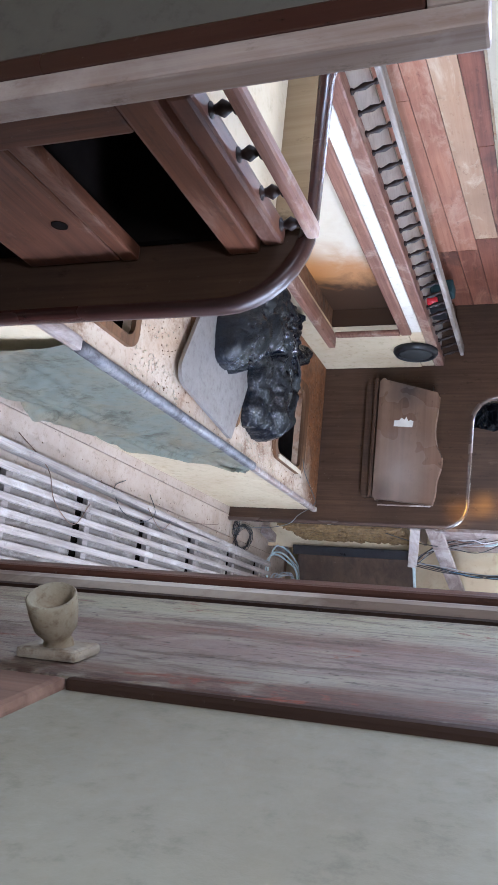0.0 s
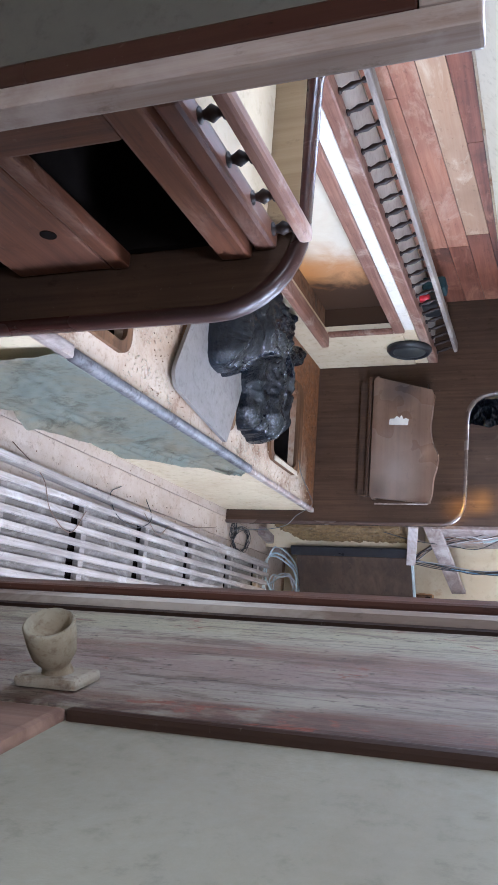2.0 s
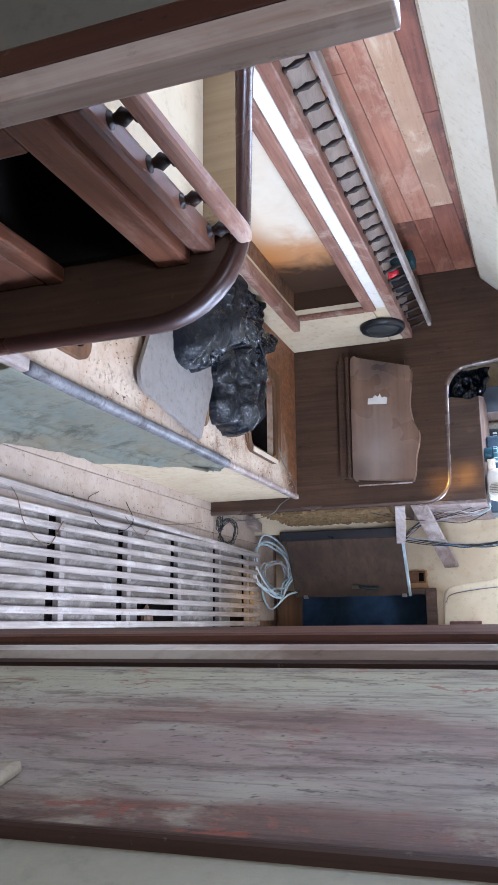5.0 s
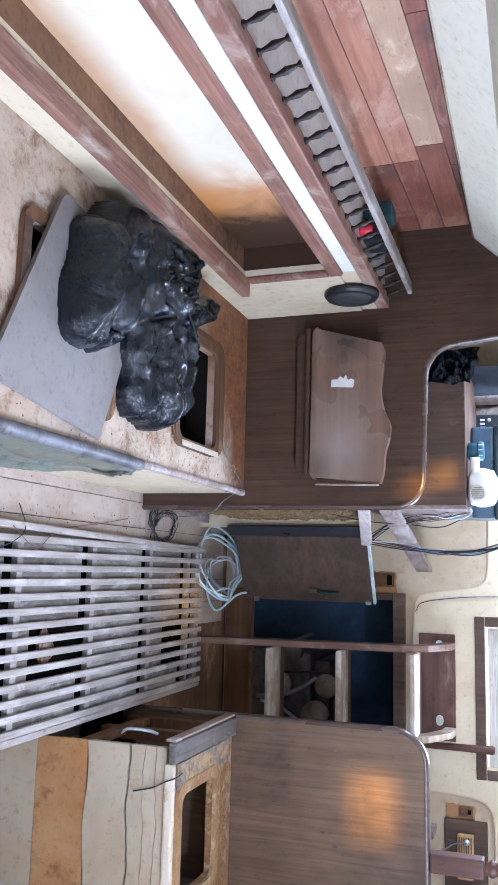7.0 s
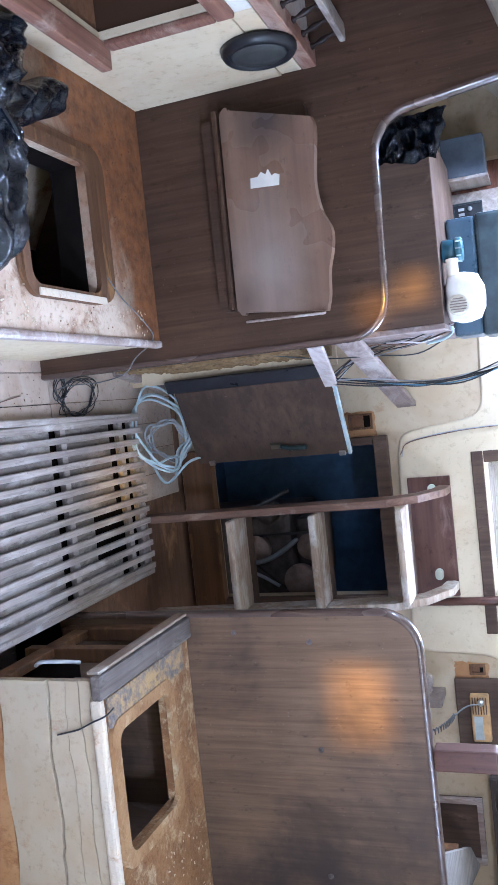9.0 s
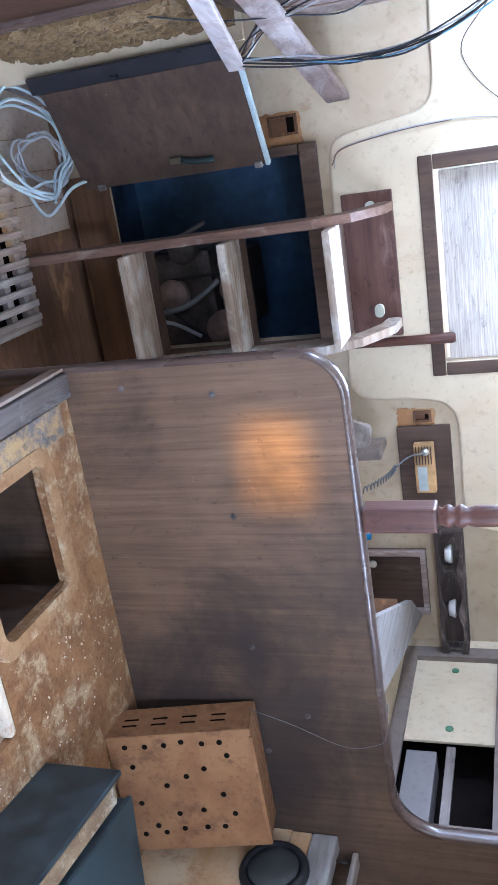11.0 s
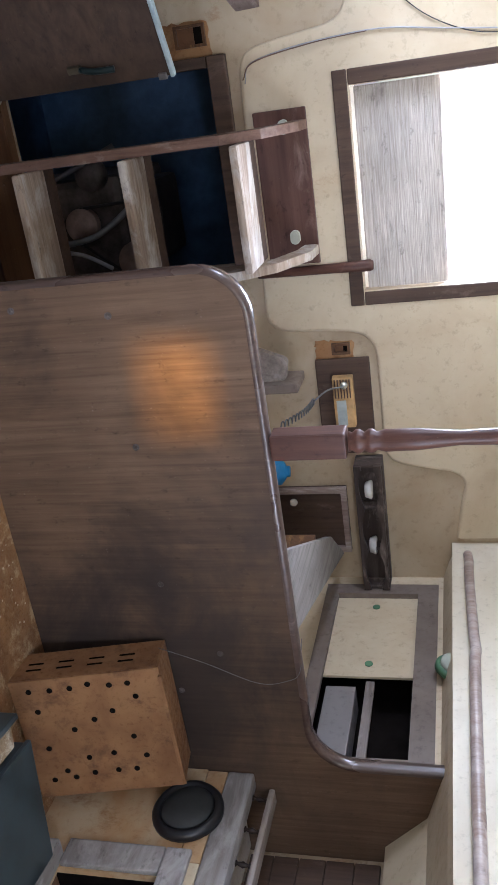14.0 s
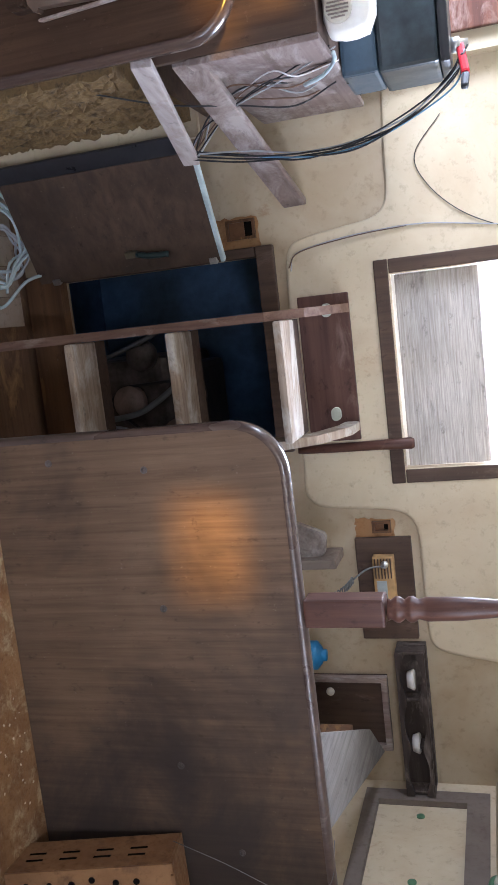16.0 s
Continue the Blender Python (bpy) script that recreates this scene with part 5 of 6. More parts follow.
forward_cabinet()


# half-height framed panel beside the doorway
def side_panel():
    th = thing("partition", "mouldy grey half-height partition with a mahogany frame", "partition")
    y0, y1 = 0.440, 0.470
    part("panel", box(-1.15, -0.296, y0 + 0.012, y1 - 0.006, 0.0, 1.359, 0), PANEL_DARK, th, "grey panel spotted with mould")
    # Stile and top rail: pale wood also paints in the reflected sheen.
    part("stile", box(-0.286, -0.264, y0, y1, 0.0, 1.4055, 0.003), WORN_PALE, th, "pale worn face of the mahogany stile, sheen painted in")
    part("inner_bead", box(-0.310, -0.2865, y0 + 0.001, y1 - 0.004, 0.0, 1.3595, 0.002), EDGE_RED, th)
    part("top_rail", box(-1.15, -0.2863, y0 - 0.0005, y1 + 0.0005, 1.360, 1.405, 0.003), WORN_PALE, th, "pale worn top rail, sheen painted in")


side_panel()


# open panelled door on the other side of the doorway
def panel_door():
    th = thing("door_cabin", "open panelled door with weathered stile and pale panel", "door", kind="structure")
    # the leaf runs from its free edge towards the hinge
    a, b = Vector((0.152, 0.69, 0)), Vector((0.45, -0.57, 0))
    d = (b - a).normalized()
    nrm = Vector((-d.y, d.x, 0))
    m = Matrix((d, nrm, Vector((0, 0, 1)))).transposed().to_4x4()
    m.translation = a
    L = (b - a).length
    s = 0.322
    part("stile", box(0.0478, s, -0.012, 0.022, 0.02, 1.86, 0.004, m), DOOR_WOOD, th, "grey weathered wide stile")
    part("edge_strip", box(-0.024, 0.0095, -0.0285, 0.026, 0.02, 1.86, 0.005, m), DOOR_STRIP, th, "red-brown stained outer edge strip")
    # Groove and seam are solid dark strips that paint their shadow lines.
    part("edge_groove", box(0.0098, 0.0142, -0.0215, 0.0, 0.02, 1.86, 0, m), DOOR_BEAD, th)
    part("edge_bead", box(0.0145, 0.0365, -0.0235, 0.026, 0.02, 1.86, 0.010, m), DOOR_EDGE, th, "rounded pale worn edge bead")
    part("seam", box(0.0368, 0.0475, -0.0145, 0.018, 0.02, 1.86, 0, m), DOOR_BEAD, th, "dark strip for the shadow line in the seam")
    part("inner_bead", box(s - 0.002, s + 0.007, -0.0122, 0.012, 1.1785, 1.80, 0.004, m), DOOR_BEAD, th, "dark inner bead")
    part("panel", box(s, L - 0.08, -0.005, 0.012, 1.15, 1.82, 0, m), PANEL, th, "pale green-grey plywood panel")
    part("middle_rail", box(s + 0.001, L - 0.08, -0.012, 0.020, 0.98, 1.178, 0.005, m), LADDER_SIDE, th, "brown worn middle rail")
    part("panel", box(s, L - 0.08, -0.005, 0.012, 0.12, 1.0, 0, m), PANEL, th, "pale green-grey plywood panel")
    part("hinge_stile", box(L - 0.08, L, -0.012, 0.022, 0.02, 1.86, 0.004, m), WORN_V, th)
    kn = part("knob", lathe([(0.0105, 0), (0.0100, 0.004), (0.0086, 0.009), (0.0110, 0.013), (0.0142, 0.018), (0.0158, 0.028), (0.0166, 0.040), (0.0150, 0.0415), (0.0132, 0.030), (0.0, 0.026)], m @ Matrix.Translation((0.285, -0.018, 1.146)) @ pose(0, 0, 0, 0, 0, 24) @ pose(0, 0, 0, 84, 0, 0), 24), paint("chalky_knob", (0.27, 0.24, 0.17), (0.16, 0.095, 0.05), 0.8, (0.10, 0.055, 0.03), 0.62, rough=0.8, scale=26), th, "chalky hollow cup-shaped knob", True)
    part("plate", box(0.268, 0.300, -0.020, -0.0125, 1.122, 1.168, 0.003, m), paint("chalky_plate", (0.30, 0.27, 0.21), (0.17, 0.11, 0.065), 0.7, (0.10, 0.055, 0.03), 0.64, rough=0.8, scale=26), kn, "chalky backplate")


panel_door()


# odds and ends on the shelf and under the grating
single("red_jar", lathe([(0.016, 0), (0.017, 0.004), (0.017, 0.034), (0.012, 0.040)], pose(-1.225, 3.055, 0.956), 18), RED, "small red plastic jar on the shelf", "jar", smooth=True)
single("film_box", box(-1.27, -1.21, 3.10, 3.22, 0.956, 1.02, 0.006), BLACK, "small black box on the shelf", "box")
single("sponge", box(-1.34, -1.285, 3.10, 3.19, 0.956, 1.05, 0.012), plain("teal_sponge", (0.012, 0.036, 0.042), 0.8), "dark teal block standing on the shelf", "sponge")
single("wire", tube([(0.47, 3.04, 0.418), (0.475, 3.0, 0.416), (0.49, 2.996, 0.38), (0.515, 3.008, 0.33), (0.53, 3.008, 0.27)], 0.0022, 6), WIRE_BLACK, "short dark wire bent over the seat rim", "wire", smooth=True)
single("wire", tube([(0.37, 3.05, 0.20), (0.35, 3.02, 0.24), (0.355, 3.04, 0.30), (0.37, 3.08, 0.31)], 0.005, 6), WIRE_GREY, "grey cable end with blue tape in the open seat frame", "wire", smooth=True)
crumpled("rag", "crumpled ochre rag under the grating slats", (0.10, 2.86, 0.018), (0.06, 0.05, 0.010), (0, 0, 20), 8.1, PLY_TAN, 3)


# ---- companionway ladder and engine bay ----
def ladder():
    th = thing("companionway_ladder", "worn wooden companionway ladder with three treads", "ladder")
    xa, xb = 0.148, 0.515
    for x, nm in ((xa, "side_board"), (xb, "side_board")):
        pts = [(4.06, 0.0), (4.15, 0.0), (4.26, 0.94), (4.30, 1.00), (4.40, 1.05), (4.475, 1.062), (4.485, 1.085), (4.46, 1.108), (4.36, 1.10), (4.22, 1.02), (4.15, 0.92)]
        part(nm, slab(pts, "x", x, x + 0.026), LADDER_SIDE if x == xa else TREAD, th)
    for y, z in ((4.03, 0.385), (4.065, 0.68), (4.10, 0.98)):
        part("tread", box(xa + 0.027, xb - 0.001, y - 0.008, y + 0.150, z - 0.024, z, 0.008), TREAD, th, "scuffed bare-edged tread")
        part("rear_board", box(xa + 0.028, xb - 0.002, y + 0.151, y + 0.215, z - 0.022, z - 0.002, 0.003), PLY_DARK, th, "dark brown rear board of the tread")
    return th


ladder()


def ladder_plate():
    th = thing("ladder_plate", "dark brown wooden mounting plate with two steel hooks behind the ladder", "plate")
    part("board", box(0.113, 0.575, AFT - 0.024, AFT - 0.001, 0.945, 1.106, 0.004), PLATE_WOOD, th)
    for x in (0.165, 0.49):
        part("hook", slab(rect(x - 0.024, x + 0.018, 1.022, 1.052, 0.0145), "y", AFT - 0.040, AFT - 0.0245), LENS, th, "pale green rounded hook plate")


ladder_plate()


def engine_bay():
    th = thing("engine_box", "dark open engine bay behind the companionway ladder", "engine box")
    part("frame_top", box(-0.06, 0.60, AFT - 0.03, AFT - 0.001, 0.83, 0.885, 0.004), PLY_DARK, th, "dark wooden frame")
    part("frame_side", box(-0.06, -0.028, AFT - 0.03, AFT - 0.001, 0.151, 0.828, 0.004), PLY_DARK, th)
    part("frame_side", box(0.565, 0.60, AFT - 0.03, AFT - 0.001, 0.151, 0.828, 0.004), PLY_DARK, th)
    part("frame_base", box(-0.06, 0.60, AFT - 0.05, AFT - 0.001, 0.02, 0.150, 0.004), PLY_TAN, th, "stained brown threshold")
    part("bay", holed((-0.30, 0.85, AFT + 0.052, 5.5), [(-0.28, 0.83, AFT + 0.052, 5.48)], "z", -0.2, 1.10), BAY_HAZE, th)
    part("bay_floor", box(-0.28, 0.83, AFT + 0.053, 5.48, -0.22, -0.2, 0), BAY_HAZE, th)
    part("bay_roof", box(-0.30, 0.85, AFT + 0.052, 5.5, 1.101, 1.12, 0), BAY_HAZE, th)
    en = thing("engine", "oily grey marine engine inside the dark bay", "engine")
    part("block", box(0.26, 0.64, 4.80, 5.3, -0.19, 0.36, 0.03), ENGINE, en)
    part("rocker_cover", box(0.30, 0.60, 4.84, 5.2, 0.361, 0.45, 0.025), ENGINE, en)
    for x, z, r in ((0.42, 0.20, 0.062), (0.415, 0.45, 0.058), (0.565, 0.39, 0.072)):
        part("pulley", lathe([(0.02, 0), (r, 0), (r, 0.012), (r - 0.012, 0.016), (r, 0.022), (r, 0.034), (r * 0.45, 0.036), (0.02, 0.046)], Matrix.Translation((x, 4.79, z)) @ pose(0, 0, 0, 90, 0, 0), 24), PULLEY, en, "", True)
    part("belt", tube([(0.36, 4.768, 0.20), (0.357, 4.768, 0.45), (0.41, 4.768, 0.51), (0.58, 4.768, 0.462), (0.637, 4.768, 0.39), (0.60, 4.768, 0.325), (0.44, 4.768, 0.138), (0.38, 4.768, 0.155), (0.36, 4.768, 0.20)], 0.006, 6), WIRE_BLACK, en)
    part("air_filter", lathe([(0.0, 0), (0.05, 0), (0.055, 0.006), (0.055, 0.05), (0.03, 0.058), (0.0, 0.058)], Matrix.Translation((0.25, 4.80, 0.27)) @ pose(0, 0, 0, 90, 0, 0), 24), ENGINE, en, "", True)
    part("hose", tube([(0.24, 4.72, -0.05), (0.25, 4.71, 0.12), (0.21, 4.72, 0.26), (0.16, 4.75, 0.38)], 0.009, 8), plain("grey_coolant_hose", (0.075, 0.08, 0.085), 0.5), en, "grey hose", True)
    part("hose", tube([(0.37, 4.72, 0.41), (0.42, 4.70, 0.34), (0.46, 4.70, 0.25), (0.48, 4.72, 0.10)], 0.011, 8), plain("pale_coolant_hose", (0.16, 0.17, 0.17), 0.5), en, "pale hose", True)
    part("hose", tube([(0.50, 4.72, 0.12), (0.52, 4.70, 0.22), (0.575, 4.71, 0.31)], 0.008, 8), WIRE_GREY, en, "", True)
    return th


engine_bay()


def engine_door():
    """Brown door of the bay, swung open against the galley side."""
    th = thing("engine_door", "brown plywood engine bay door standing open", "door")
    a, b = Vector((-0.300, 4.12, 0)), Vector((-0.018, 4.285, 0))
    d = (b - a).normalized()
    m = Matrix((d, Vector((-d.y, d.x, 0)), Vector((0, 0, 1)))).transposed().to_4x4()
    m.translation = a
    L = (b - a).length
    part("leaf", box(0, L, 0, 0.014, 0.175, 0.772, 0.002, m), ENGINE_DOOR, th)
    part("edge", box(0.004, L + 0.004, -0.004, 0.018, 0.7735, 0.786, 0.003, m), HOSE, th, "pale blue-grey edging")
    part("hinge_strip", box(-0.05, -0.002, -0.004, 0.012, 0.15, 0.78, 0.003, m), STRIP, th, "black hinge strip")
    la = part("latch", box(0.255, 0.275, -0.016, -0.001, 0.49, 0.53, 0.003, m), BRASS, th, "small tarnished latch")
    part("handle", tube([m @ Vector((0.262, -0.018, 0.53)), m @ Vector((0.268, -0.026, 0.57)), m @ Vector((0.272, -0.022, 0.63))], 0.009, 10), HANDLE_GREEN, la, "green handle", True)
    for z in (0.24, 0.76):
        part("clip", box(L - 0.012, L + 0.006, -0.008, 0.016, z - 0.02, z + 0.004, 0.002, m), STEEL, th)


engine_door()

# foam lagging and hull strip behind the galley bulkhead
def foam_lagging():
    """A slab of old foam with a lumpy face split by cracks."""
    bm = bmesh.new()
    ny, nz = 96, 110
    rows = []
    for i in range(ny + 1):
        row = []
        for j in range(nz + 1):
            y, z = 3.60 + 0.48 * i / ny, 0.22 + 0.58 * j / nz
            q = Vector((y * 15, z * 15, 1.0)) + 0.5 * Vector((noise.noise(Vector((y * 20, z * 20, 0))), noise.noise(Vector((y * 20, z * 20, 5))), 0))
            d = noise.voronoi(q)[0]
            split = min(1.0, (d[1] - d[0]) / 0.10)
            x = -0.372 - 0.016 * (1 - split) + 0.008 * noise.noise(Vector((y * 30, z * 30, 3))) + 0.005 * noise.noise(Vector((y * 90, z * 90, 3)))
            row.append(bm.verts.new((x, y, z)))
        rows.append(row)
    for a, b in zip(rows, rows[1:]):
        for j in range(nz):
            bm.faces.new((a[j], b[j], b[j + 1], a[j + 1]))
    rim = [e for e in bm.edges if len(e.link_faces) == 1]
    made = bmesh.ops.extrude_edge_only(bm, edges=rim)["geom"]
    back = [v for v in made if isinstance(v, bmesh.types.BMVert)]
    for v in back:
        v.co.x = -0.47
    single("foam_lagging", bm, FOAM, "cracked yellow-brown foam lagging", "insulation")


foam_lagging()
single("floor_beam", beam((-0.405, 3.98, 0.024), (-0.335, 4.39, 0.024), 0.045, 0.040, 0.006), SIDE_BOARD, "pale weathered timber beam on the sole", "beam")
tagged(part("wall_galley", box(-1.40, -0.34, 4.13, 4.15, 0.0, 0.80, 0), CREAM), "cream galley wall panel", "wall", kind="structure")


# ---- galley locker box with clutter on it ----
def galley_box():
    th = thing("galley_locker", "stained plywood galley locker with pale planked side", "cabinet")
    part("front", box(-0.96, -0.405, 3.70, 3.716, 0.80, 1.222, 0.003), PLY_DARK, th, "dark glossy plywood front")
    part("side", box(-0.405, -0.390, 3.702, 4.36, 0.930, 1.222, 0.003), SIDE_BOARD, th, "whitish worn side boards")
    part("top", box(-0.96, -0.392, 3.717, 4.33, 1.204, 1.221, 0.002), PLY_DARK, th)
    part("bottom", box(-0.96, -0.406, 3.717, 4.33, 0.80, 0.815, 0.002), PLY_DARK, th)
    part("leg", beam((-0.385, 3.60, 0.865), (-0.275, 4.12, 0.775), 0.022, 0.045, 0.004, (0, 0, 1)), PALE_TIMBER, th, "pale timber support")
    part("leg", beam((-0.410, 3.72, 0.925), (-0.17, 4.46, 0.975), 0.022, 0.072, 0.004, (0, 0, 1)), SIDE_BOARD, th, "pale timber support")
    return th


galley_box()


def blower():
    th = thing("bilge_blower", "rounded white plastic blower with a ribbed cap on the galley locker", "blower")
    bm = box(-0.548, -0.405, 3.735, 3.85, 1.2235, 1.325, 0.042)
    bmesh.ops.subdivide_edges(bm, edges=bm.edges, cuts=1, use_grid_fill=True)
    for v in bm.verts:
        s = (v.co.x + 0.548) / 0.143
        v.co.z = 1.2235 + (v.co.z - 1.2235) * (1.0 + 0.10 * math.sin(math.pi * s))
    part("housing", bm, WHITE_PLASTIC, th, "", True)
    m = Matrix.Translation((-0.452, 3.736, 1.262)) @ pose(0, 0, 0, 90, 0, 0)
    cap = part("cap", lathe([(0.030, -0.004), (0.030, 0.004), (0.027, 0.006), (0.0, 0.006)], m, 24), plain("yellowed_cap", (0.56, 0.52, 0.43), 0.5), th, "grey-cream ribbed cap", True)
    for k in range(6):
        h = 0.024 * math.sqrt(1 - ((k - 2.5) / 3.2) ** 2)
        part("rib", box(-0.452 + (k - 2.5) * 0.0075 - 0.0016, -0.452 + (k - 2.5) * 0.0075 + 0.0016, 3.7265, 3.7305, 1.262 - h, 1.262 + h, 0.001), GREY_BOARD, cap)
    part("spout", lathe([(0.0165, 0), (0.0165, 0.05), (0.018, 0.052), (0.018, 0.058), (0.013, 0.058), (0.013, 0.03), (0.0, 0.03)], Matrix.Translation((-0.53, 3.765, 1.252)) @ pose(0, 0, 0, 0, -90, 0), 20), plain("cream_spout", (0.70, 0.63, 0.50), 0.45, vary=0.1), th, "cream open spout", True)


blower()


def battery():
    th = thing("battery", "car battery with red and black clamps on the galley locker", "battery")
    part("case", box(-0.74, -0.375, 3.97, 4.17, 1.223, 1.31, 0.010), plain("navy_case", (0.045, 0.072, 0.10), 0.3), th, "navy lower case")
    part("upper_case", box(-0.745, -0.37, 3.965, 4.175, 1.311, 1.45, 0.010), BLUE_BOX, th)
    part("lid", box(-0.75, -0.365, 3.96, 4.18, 1.451, 1.475, 0.008), BLACK, th)
    po = part("terminal", lathe([(0.018, 0), (0.018, 0.02), (0.012, 0.022), (0.010, 0.04)], pose(-0.42, 4.05, 1.475), 16), STEEL, th, "steel terminal", True)
    part("clamp", beam((-0.42, 4.05, 1.495), (-0.345, 4.02, 1.505), 0.022, 0.02, 0.006), RED, th, "red clamp")
    part("clamp", beam((-0.345, 4.02, 1.505), (-0.31, 4.00, 1.50), 0.018, 0.018, 0.006), BLACK, th, "black clamp grip")


battery()

def teal_jar():
    th = thing("jar", "dark teal jar with a ribbed lid on the galley locker", "jar")
    m = pose(-0.617, 3.80, 1.224)
    part("body", lathe([(0.03, 0), (0.033, 0.004), (0.033, 0.034), (0.030, 0.038)], m, 20), plain("teal_jar", (0.03, 0.085, 0.12), 0.2), th, "", True)
    part("lid", lathe([(0.034, 0.0385), (0.034, 0.056), (0.030, 0.059), (0.0, 0.059)], m, 24), plain("teal_lid", (0.05, 0.13, 0.17), 0.3), th, "ribbed teal lid", True)
    for k in range(10):
        a = 2 * math.pi * k / 10
        part("rib", box(-0.002, 0.002, 0.0335, 0.036, 0.040, 0.055, 0.0008, m @ pose(0, 0, 0, 0, 0, 36 * k)), HOSE, th)


teal_jar()


def draped_film():
    """Loose film caught behind the bulkhead's curved edge, hanging in flat folds."""
    bm = bmesh.new()
    rows = []
    for i in range(61):
        s = i / 60
        row = []
        for j in range(61):
            u = j / 60
            x = -0.985 + 0.135 * u + 0.012 * noise.noise(Vector((s * 3, u * 2, 4)))
            z = 1.085 + 0.20 * s - 0.04 * u * s + 0.018 * noise.noise(Vector((u * 4, s, 7)))
            q = Vector((x * 18 + z * 9, z * 30 - x * 6, 3.0))
            fold = 1 - 1.6 * noise.voronoi(q)[0][0]
            y = 3.625 + 0.03 * fold + 0.012 * noise.noise(q * 2.3) + 0.04 * s
            row.append(bm.verts.new((x, min(y, 3.69), z)))
        rows.append(row)
    for a, b in zip(rows, rows[1:]):
        for j in range(60):
            bm.faces.new((a[j], a[j + 1], b[j + 1], b[j]))
    bmesh.ops.solidify(bm, geom=list(bm.faces), thickness=0.002)
    single("plastic_film", bm, BAG, "crumpled blue-black plastic film hanging behind the bulkhead edge", "plastic film", smooth=True)


draped_film()


def switch_panel():
    th = thing("switch_panel", "dark wooden switch panel on the galley wall", "panel")
    part("board", box(-1.0, -0.55, 4.40, 4.42, 1.20, 1.66, 0.005), MAHOGANY_X, th)
    part("face", box(-0.90, -0.66, 4.392, 4.399, 1.205, 1.40, 0.003), GREY_BOARD, th, "greyed brown face board")
    di = part("dial_plate", box(-0.863, -0.729, 4.380, 4.391, 1.215, 1.318, 0.004), BLACK, th, "black instrument plate")
    part("bezel", holed((-0.863, -0.729, 1.215, 1.318), [(-0.857, -0.735, 1.221, 1.312)], "y", 4.377, 4.3795), BLUE_BOX, di, "dark blue bezel")
    for i in range(3):
        part("switch", lathe([(0.008, 0), (0.008, 0.004), (0.004, 0.010)], Matrix.Translation((-0.84 + 0.043 * i, 4.3795, 1.275)) @ pose(0, 0, 0, 90, 0, 0), 12), STEEL, di, "", True)
    for i in range(6):
        part("bar", box(-0.845 + 0.0175 * i, -0.836 + 0.0175 * i, 4.3765, 4.3795, 1.235, 1.255, 0), STEEL, di)
    bx = thing("instrument_box", "dark grey wooden box on the galley wall above a pale ledge", "box")
    part("case", box(-1.06, -0.925, 4.25, 4.399, 1.202, 1.345, 0.005), plain("slate_grey_box", (0.085, 0.10, 0.125), 0.5), bx)
    part("ledge", box(-0.923, -0.912, 4.24, 4.399, 1.202, 1.352, 0.003), PALE_TIMBER, bx, "pale worn ledge")


switch_panel()
tagged(part("wall_galley_back", box(-1.02, -0.50, 4.43, 4.495, 1.20, 1.86, 0), CREAM), "cream galley wall", "wall", kind="structure")


# ---- cables ----
DARK_LEAD = plain("dark_grey_lead", (0.13, 0.135, 0.14), 0.5)
PALE_WIRE = plain("pale_wire", (0.62, 0.60, 0.62), 0.5)
rng = random.Random(11)


def cable(label, pts, r, mat, jitter=0.0, name="cable"):
    pts = [tuple(c + rng.uniform(-jitter, jitter) for c in p) for p in pts]
    return single(name, tube(pts, r, 6, 6), mat, label, "cable", smooth=True)


base = [(-0.285, 4.09, 0.79), (-0.262, 4.11, 0.93), (-0.240, 4.12, 1.08), (-0.245, 4.11, 1.23), (-0.285, 4.08, 1.37), (-0.345, 4.04, 1.47), (-0.40, 4.03, 1.50)]
for k in range(6):
    cable("loose cable in a bundle along the galley locker", [(x + 0.006 * math.cos(k * 1.05), y, z + 0.006 * math.sin(k * 1.05)) for x, y, z in base], 0.0025, (WIRE_BLACK, WIRE_BLUE, WIRE_BLACK, WIRE_GREY, WIRE_BLACK, WIRE_BLACK)[k], 0.009)
for k in range(5):
    cable("thin wire strung from the engine door to the galley locker", [(-0.285, 4.09, 0.79), (-0.325 - 0.012 * k, 4.0, 0.86 + 0.02 * k), (-0.352 - 0.004 * k, 3.90 - 0.03 * k, 0.98 + 0.03 * k), (-0.372, 3.86, 1.10 + 0.01 * k), (-0.398, 3.83 + 0.02 * k, 1.225)], 0.0019, (WIRE_BLACK, WIRE_GREY, WIRE_BROWN, WIRE_BLACK, PALE_WIRE)[k], 0.012)
cable("thin dark wire trailing along the timber supports", [(-0.40, 3.62, 0.60), (-0.375, 3.70, 0.70), (-0.35, 3.82, 0.84), (-0.345, 3.92, 0.98), (-0.34, 4.0, 1.10), (-0.385, 4.03, 1.20)], 0.0022, WIRE_BLACK)
cable("pale cable stub behind the blower", [(-0.40, 3.84, 1.228), (-0.385, 3.86, 1.225), (-0.37, 3.90, 1.19), (-0.365, 3.93, 1.14)], 0.005, HOSE)
for k in range(4):
    cable("thin wire drooping from the galley locker", [(-0.30, 4.10, 0.80), (-0.34 - 0.01 * k, 4.0 - 0.03 * k, 0.88 + 0.02 * k), (-0.375, 3.86 + 0.04 * k, 0.97 + 0.03 * k), (-0.385, 3.95 + 0.05 * k, 1.12), (-0.42, 4.0, 1.225)], 0.0022, (WIRE_BROWN, WIRE_BLACK, WIRE_GREY, WIRE_BROWN)[k], 0.015)
